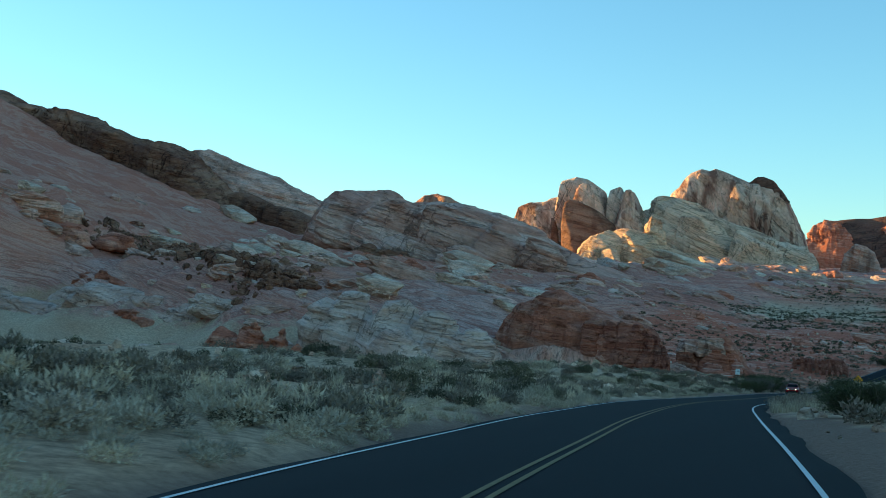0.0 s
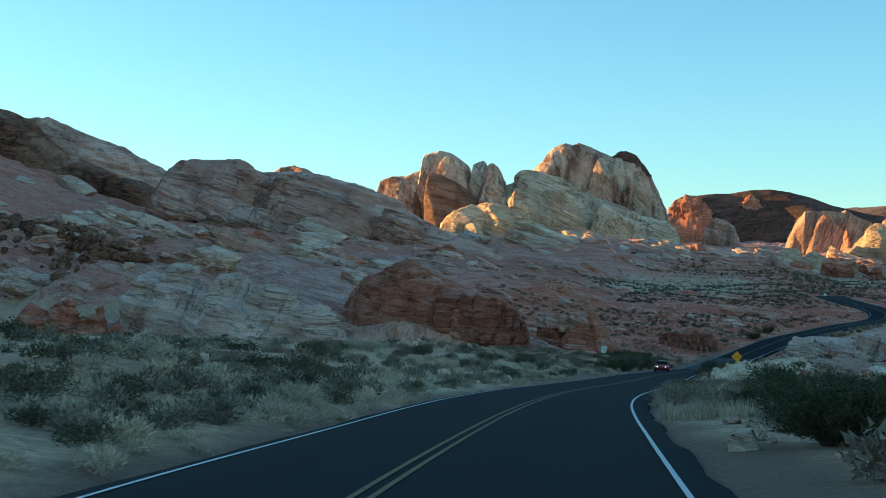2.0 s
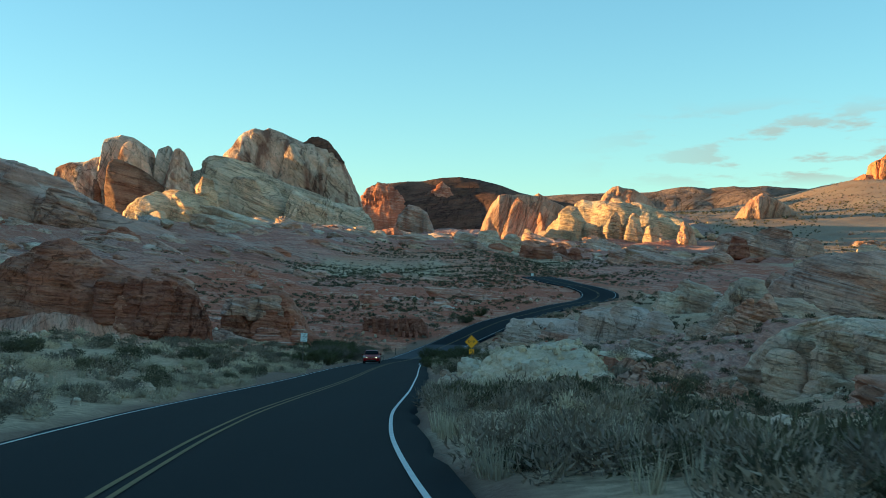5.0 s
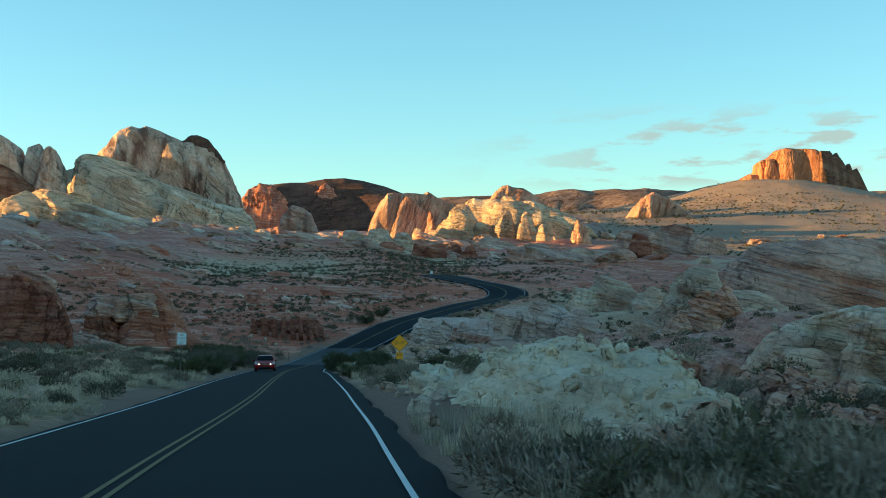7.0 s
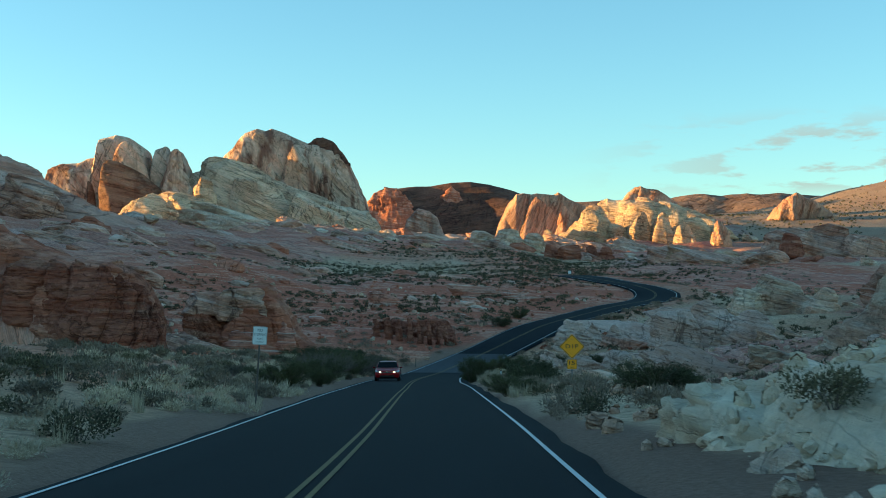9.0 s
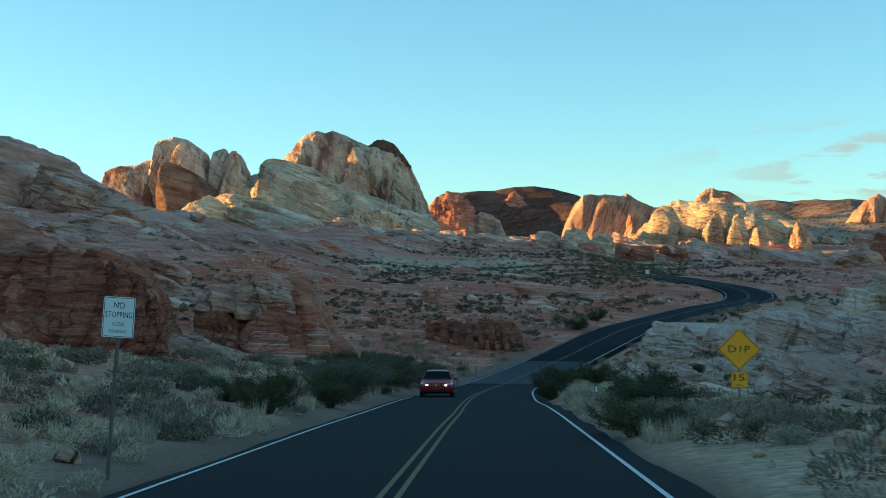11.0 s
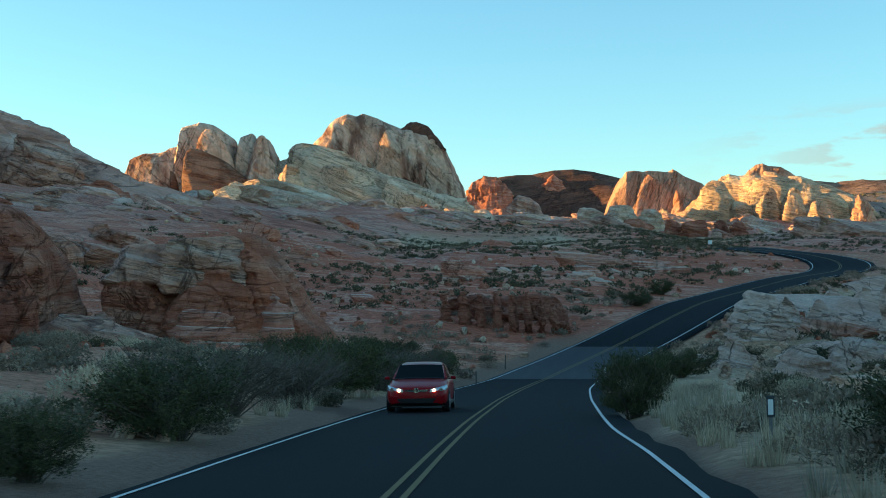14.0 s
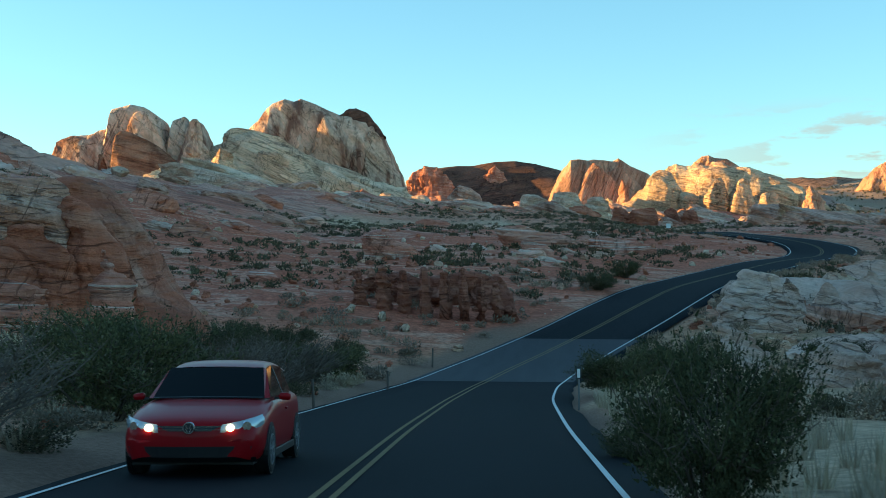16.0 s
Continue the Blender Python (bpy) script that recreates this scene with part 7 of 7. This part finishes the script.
def build_car():
    car = tagged(new("car"), "deep red hatchback car with lit headlamps on the road", "car")
    # lower body: stations from the nose (-y) to the tail
    st = [(-2.10, 0.60, 0.30, 0.60), (-2.06, 0.76, 0.24, 0.68), (-1.92, 0.84, 0.22, 0.745), (-1.60, 0.880, 0.22, 0.83), (-1.20, 0.893, 0.22, 0.905), (-0.85, 0.895, 0.22, 0.965), (-0.3, 0.895, 0.22, 0.985),
          (0.5, 0.895, 0.22, 0.995), (1.2, 0.89, 0.22, 1.005), (1.7, 0.875, 0.24, 1.01), (1.98, 0.83, 0.28, 0.98), (2.08, 0.72, 0.34, 0.90)]
    rows = []
    for y, w, zb, zt in st:
        rows.append(both([(w * 0.90, y, zb), (w * 0.985, y, zb + 0.10), (w, y, zb + 0.26), (w * 0.995, y, zt - 0.20), (w * 0.965, y, zt - 0.09), (w * 0.90, y, zt - 0.02), (w * 0.62, y, zt + 0.012), (w * 0.25, y, zt + 0.022)]))
    round_part("body", rows, M_PAINT, car, "deep red painted body", True)
    # roof and pillars
    def cab(y, z):
        return 0.80 - 0.19 * (z - 0.95) / 0.5
    roof = []
    for y, z in ((-0.28, 1.385), (0.0, 1.445), (0.45, 1.475), (0.95, 1.465), (1.4, 1.42), (1.78, 1.345)):
        w = cab(y, z)
        roof.append(both([(w + 0.005, y, z - 0.07), (w - 0.02, y, z - 0.025), (w - 0.10, y, z), (w * 0.45, y, z + 0.015)]))
    round_part("roof", roof, M_PAINT, car)
    part("windscreen", loft([[(0.735 * k, -0.90 + 0.05 * k * k, 0.975) for k in (-1, -0.5, 0, 0.5, 1)], [(0.63 * k, -0.30 + 0.04 * k * k, 1.385) for k in (-1, -0.5, 0, 0.5, 1)]]), M_CARGLASS, car, "dark windscreen", True)
    part("rear_window", loft([[(0.58 * k, 1.80, 1.335) for k in (-1, 0, 1)], [(0.68 * k, 2.02, 1.0) for k in (-1, 0, 1)]]), M_CARGLASS, car)
    for s in (1, -1):
        part("front_pillar", loft([[(s * 0.735, -0.86, 0.975), (s * 0.80, -0.80, 0.975)], [(s * 0.63, -0.27, 1.385), (s * 0.66, -0.20, 1.36)]]), M_PAINT, car)
        part("rear_pillar", loft([[(s * 0.80, 1.25, 1.0), (s * 0.68, 2.03, 1.0)], [(s * 0.635, 1.35, 1.37), (s * 0.575, 1.80, 1.335)]]), M_PAINT, car)
        part("side_window", loft([[(s * 0.805, -0.78, 0.985), (s * 0.815, 0.30, 0.995)], [(s * 0.655, -0.18, 1.36), (s * 0.645, 0.30, 1.41)]]), M_CARGLASS, car)
        part("side_window", loft([[(s * 0.815, 0.36, 0.995), (s * 0.80, 1.23, 1.0)], [(s * 0.645, 0.36, 1.41), (s * 0.635, 1.33, 1.375)]]), M_CARGLASS, car)
        part("door_pillar", loft([[(s * 0.818, 0.30, 0.99), (s * 0.818, 0.36, 0.99)], [(s * 0.648, 0.30, 1.41), (s * 0.648, 0.36, 1.41)]]), M_BLACK, car)
        mirror = part("wing_mirror", bm_box(0.16, 0.10, 0.10, (s * 0.97, -0.62, 0.99), (0, s * 6, s * 12), 0.042), M_PAINT, car, smooth=True)
        part("mirror_arm", bm_box(0.10, 0.05, 0.035, (s * 0.88, -0.62, 0.965)), M_BLACK, mirror)
        lamp = part("headlamp", loft([[(s * 0.38, -2.098, 0.585), (s * 0.60, -2.062, 0.585), (s * 0.79, -1.92, 0.61), (s * 0.862, -1.72, 0.68)],
                                      [(s * 0.385, -2.10, 0.64), (s * 0.60, -2.068, 0.66), (s * 0.80, -1.93, 0.70), (s * 0.865, -1.72, 0.74)],
                                      [(s * 0.40, -2.075, 0.685), (s * 0.60, -2.03, 0.725), (s * 0.775, -1.885, 0.775), (s * 0.835, -1.70, 0.80)]]), M_LENS, car, "clear headlamp lens", True)
        part("lit_bulb", bm_tube(0.048, 0.044, 0.03, (s * 0.50, -2.098, 0.645), (90, 0, 0), 16), M_LAMP, lamp, "glowing warm bulb")
        part("lamp_bowl", bm_tube(0.062, 0.055, 0.03, (s * 0.69, -2.025, 0.665), (90, 0, s * 24), 20), M_CHROME, lamp)
        part("sill", bm_box(0.04, 2.2, 0.10, (s * 0.875, 0.05, 0.24), bevel=0.015), M_BLACK, car)
        part("door_handle", bm_box(0.025, 0.18, 0.03, (s * 0.90, 0.12, 0.80), bevel=0.008), M_PAINT, car)
        for y in (-1.28, 1.30):
            part("wheel_arch", bm_tube(0.345, 0.345, 0.05, (s * 0.868, y, 0.33), (0, 90, 0), 32), M_BLACK, car)
            wheel = part("wheel", bm_tube(0.20, 0.20, 0.16, (s * 0.80, y, 0.317), (0, 90, 0), 28), M_BLACK, car)
            bm = bmesh.new()
            prof = [(0.205, -0.095), (0.30, -0.105), (0.317, -0.07), (0.317, 0.07), (0.30, 0.105), (0.205, 0.095)]
            for k in range(36):
                a = 2 * math.pi * k / 36
                for r, o in prof:
                    bm.verts.new((s * 0.80 + o, y + r * math.cos(a), 0.317 + r * math.sin(a)))
            bm.verts.ensure_lookup_table()
            for k in range(36):
                for j in range(5):
                    a, b = k * 6 + j, ((k + 1) % 36) * 6 + j
                    bm.faces.new((bm.verts[a], bm.verts[a + 1], bm.verts[b + 1], bm.verts[b]))
            bmesh.ops.recalc_face_normals(bm, faces=bm.faces)
            part("tyre", bm, M_TYRE, wheel, "black rubber tyre", True)
            rim = bmesh.new()
            for k in range(5):
                a = 72 * k
                for da in (-9, 9):
                    bmesh.ops.create_cube(rim, size=1, matrix=pose(s * 0.892, y, 0.317, a + da) @ pose(0, 0, 0.105) @ Matrix.Diagonal((0.022, 0.022, 0.18, 1)))
            bmesh.ops.create_cone(rim, cap_ends=True, segments=20, radius1=0.045, radius2=0.04, depth=0.03, matrix=pose(s * 0.892, y, 0.317, 0, 90, 0))
            for k in range(30):
                a = 12 * k
                bmesh.ops.create_cube(rim, size=1, matrix=pose(s * 0.890, y, 0.317, a) @ pose(0, 0, 0.196) @ Matrix.Diagonal((0.03, 0.045, 0.02, 1)))
            part("rim", rim, M_RIM, wheel, "silver spoked alloy rim")
    part("grille", loft([[(k * 0.40, -2.112 + 0.03 * abs(k), 0.60) for k in (-1, -0.4, 0, 0.4, 1)], [(k * 0.41, -2.100 + 0.03 * abs(k), 0.668) for k in (-1, -0.4, 0, 0.4, 1)]]), M_BLACK, car, "black slotted grille")
    for z in (0.615, 0.652):
        part("grille_bar", loft([[(k * 0.39, -2.118 + 0.03 * abs(k), z) for k in (-1, -0.4, 0, 0.4, 1)], [(k * 0.39, -2.118 + 0.03 * abs(k), z + 0.008) for k in (-1, -0.4, 0, 0.4, 1)]]), M_CHROME, car)
    emblem = part("badge", bm_tube(0.078, 0.074, 0.025, (0, -2.132, 0.645), (90, 0, 0), 28), M_CHROME, car, "round silver badge")
    part("badge_disc", bm_tube(0.06, 0.06, 0.006, (0, -2.146, 0.645), (90, 0, 0), 24), M_BLACK, emblem, "dark disc")
    for z0 in (0.66, 0.615):
        for s in (1, -1):
            part("badge_bar", bm_box(0.012, 0.006, 0.06, (s * 0.022, -2.151, z0), (0, s * 24, 0)), M_CHROME, emblem)
    part("lower_intake", loft([[(k * 0.70, -2.14 + 0.11 * k * k, 0.27) for k in (-1, -0.5, 0, 0.5, 1)], [(k * 0.76, -2.165 + 0.13 * k * k, 0.41) for k in (-1, -0.5, 0, 0.5, 1)]]), M_BLACK, car, "wide black lower intake")
    part("bumper_lip", loft([[(k * 0.80, -2.02 + 0.14 * k * k, 0.20) for k in (-1, -0.5, 0, 0.5, 1)], [(k * 0.80, -2.10 + 0.12 * k * k, 0.27) for k in (-1, -0.5, 0, 0.5, 1)]]), M_BLACK, car)
    part("underbody", bm_box(1.5, 3.7, 0.12, (0, 0, 0.22)), M_BLACK, car)
    part("cabin_floor", bm_box(1.3, 2.0, 0.06, (0, 0.6, 0.97)), M_BLACK, car)
    part("bonnet_seam", loft([[(0.70, -0.93, 0.985), (0.3, -0.96, 0.992), (0, -0.965, 0.994), (-0.3, -0.96, 0.992), (-0.70, -0.93, 0.985)], [(0.72, -0.88, 0.992), (0.3, -0.90, 0.999), (0, -0.905, 1.0), (-0.3, -0.90, 0.999), (-0.72, -0.88, 0.992)]]), M_BLACK, car)
    return car


car = build_car()
cy = 107.0
car.matrix_world = pose(float(ROAD_X(cy)) - 1.86, cy, float(ROAD_Z(cy)) + 0.01, -2.0, 0, 4.5) @ Matrix.Diagonal((1, 1, 0.955, 1))
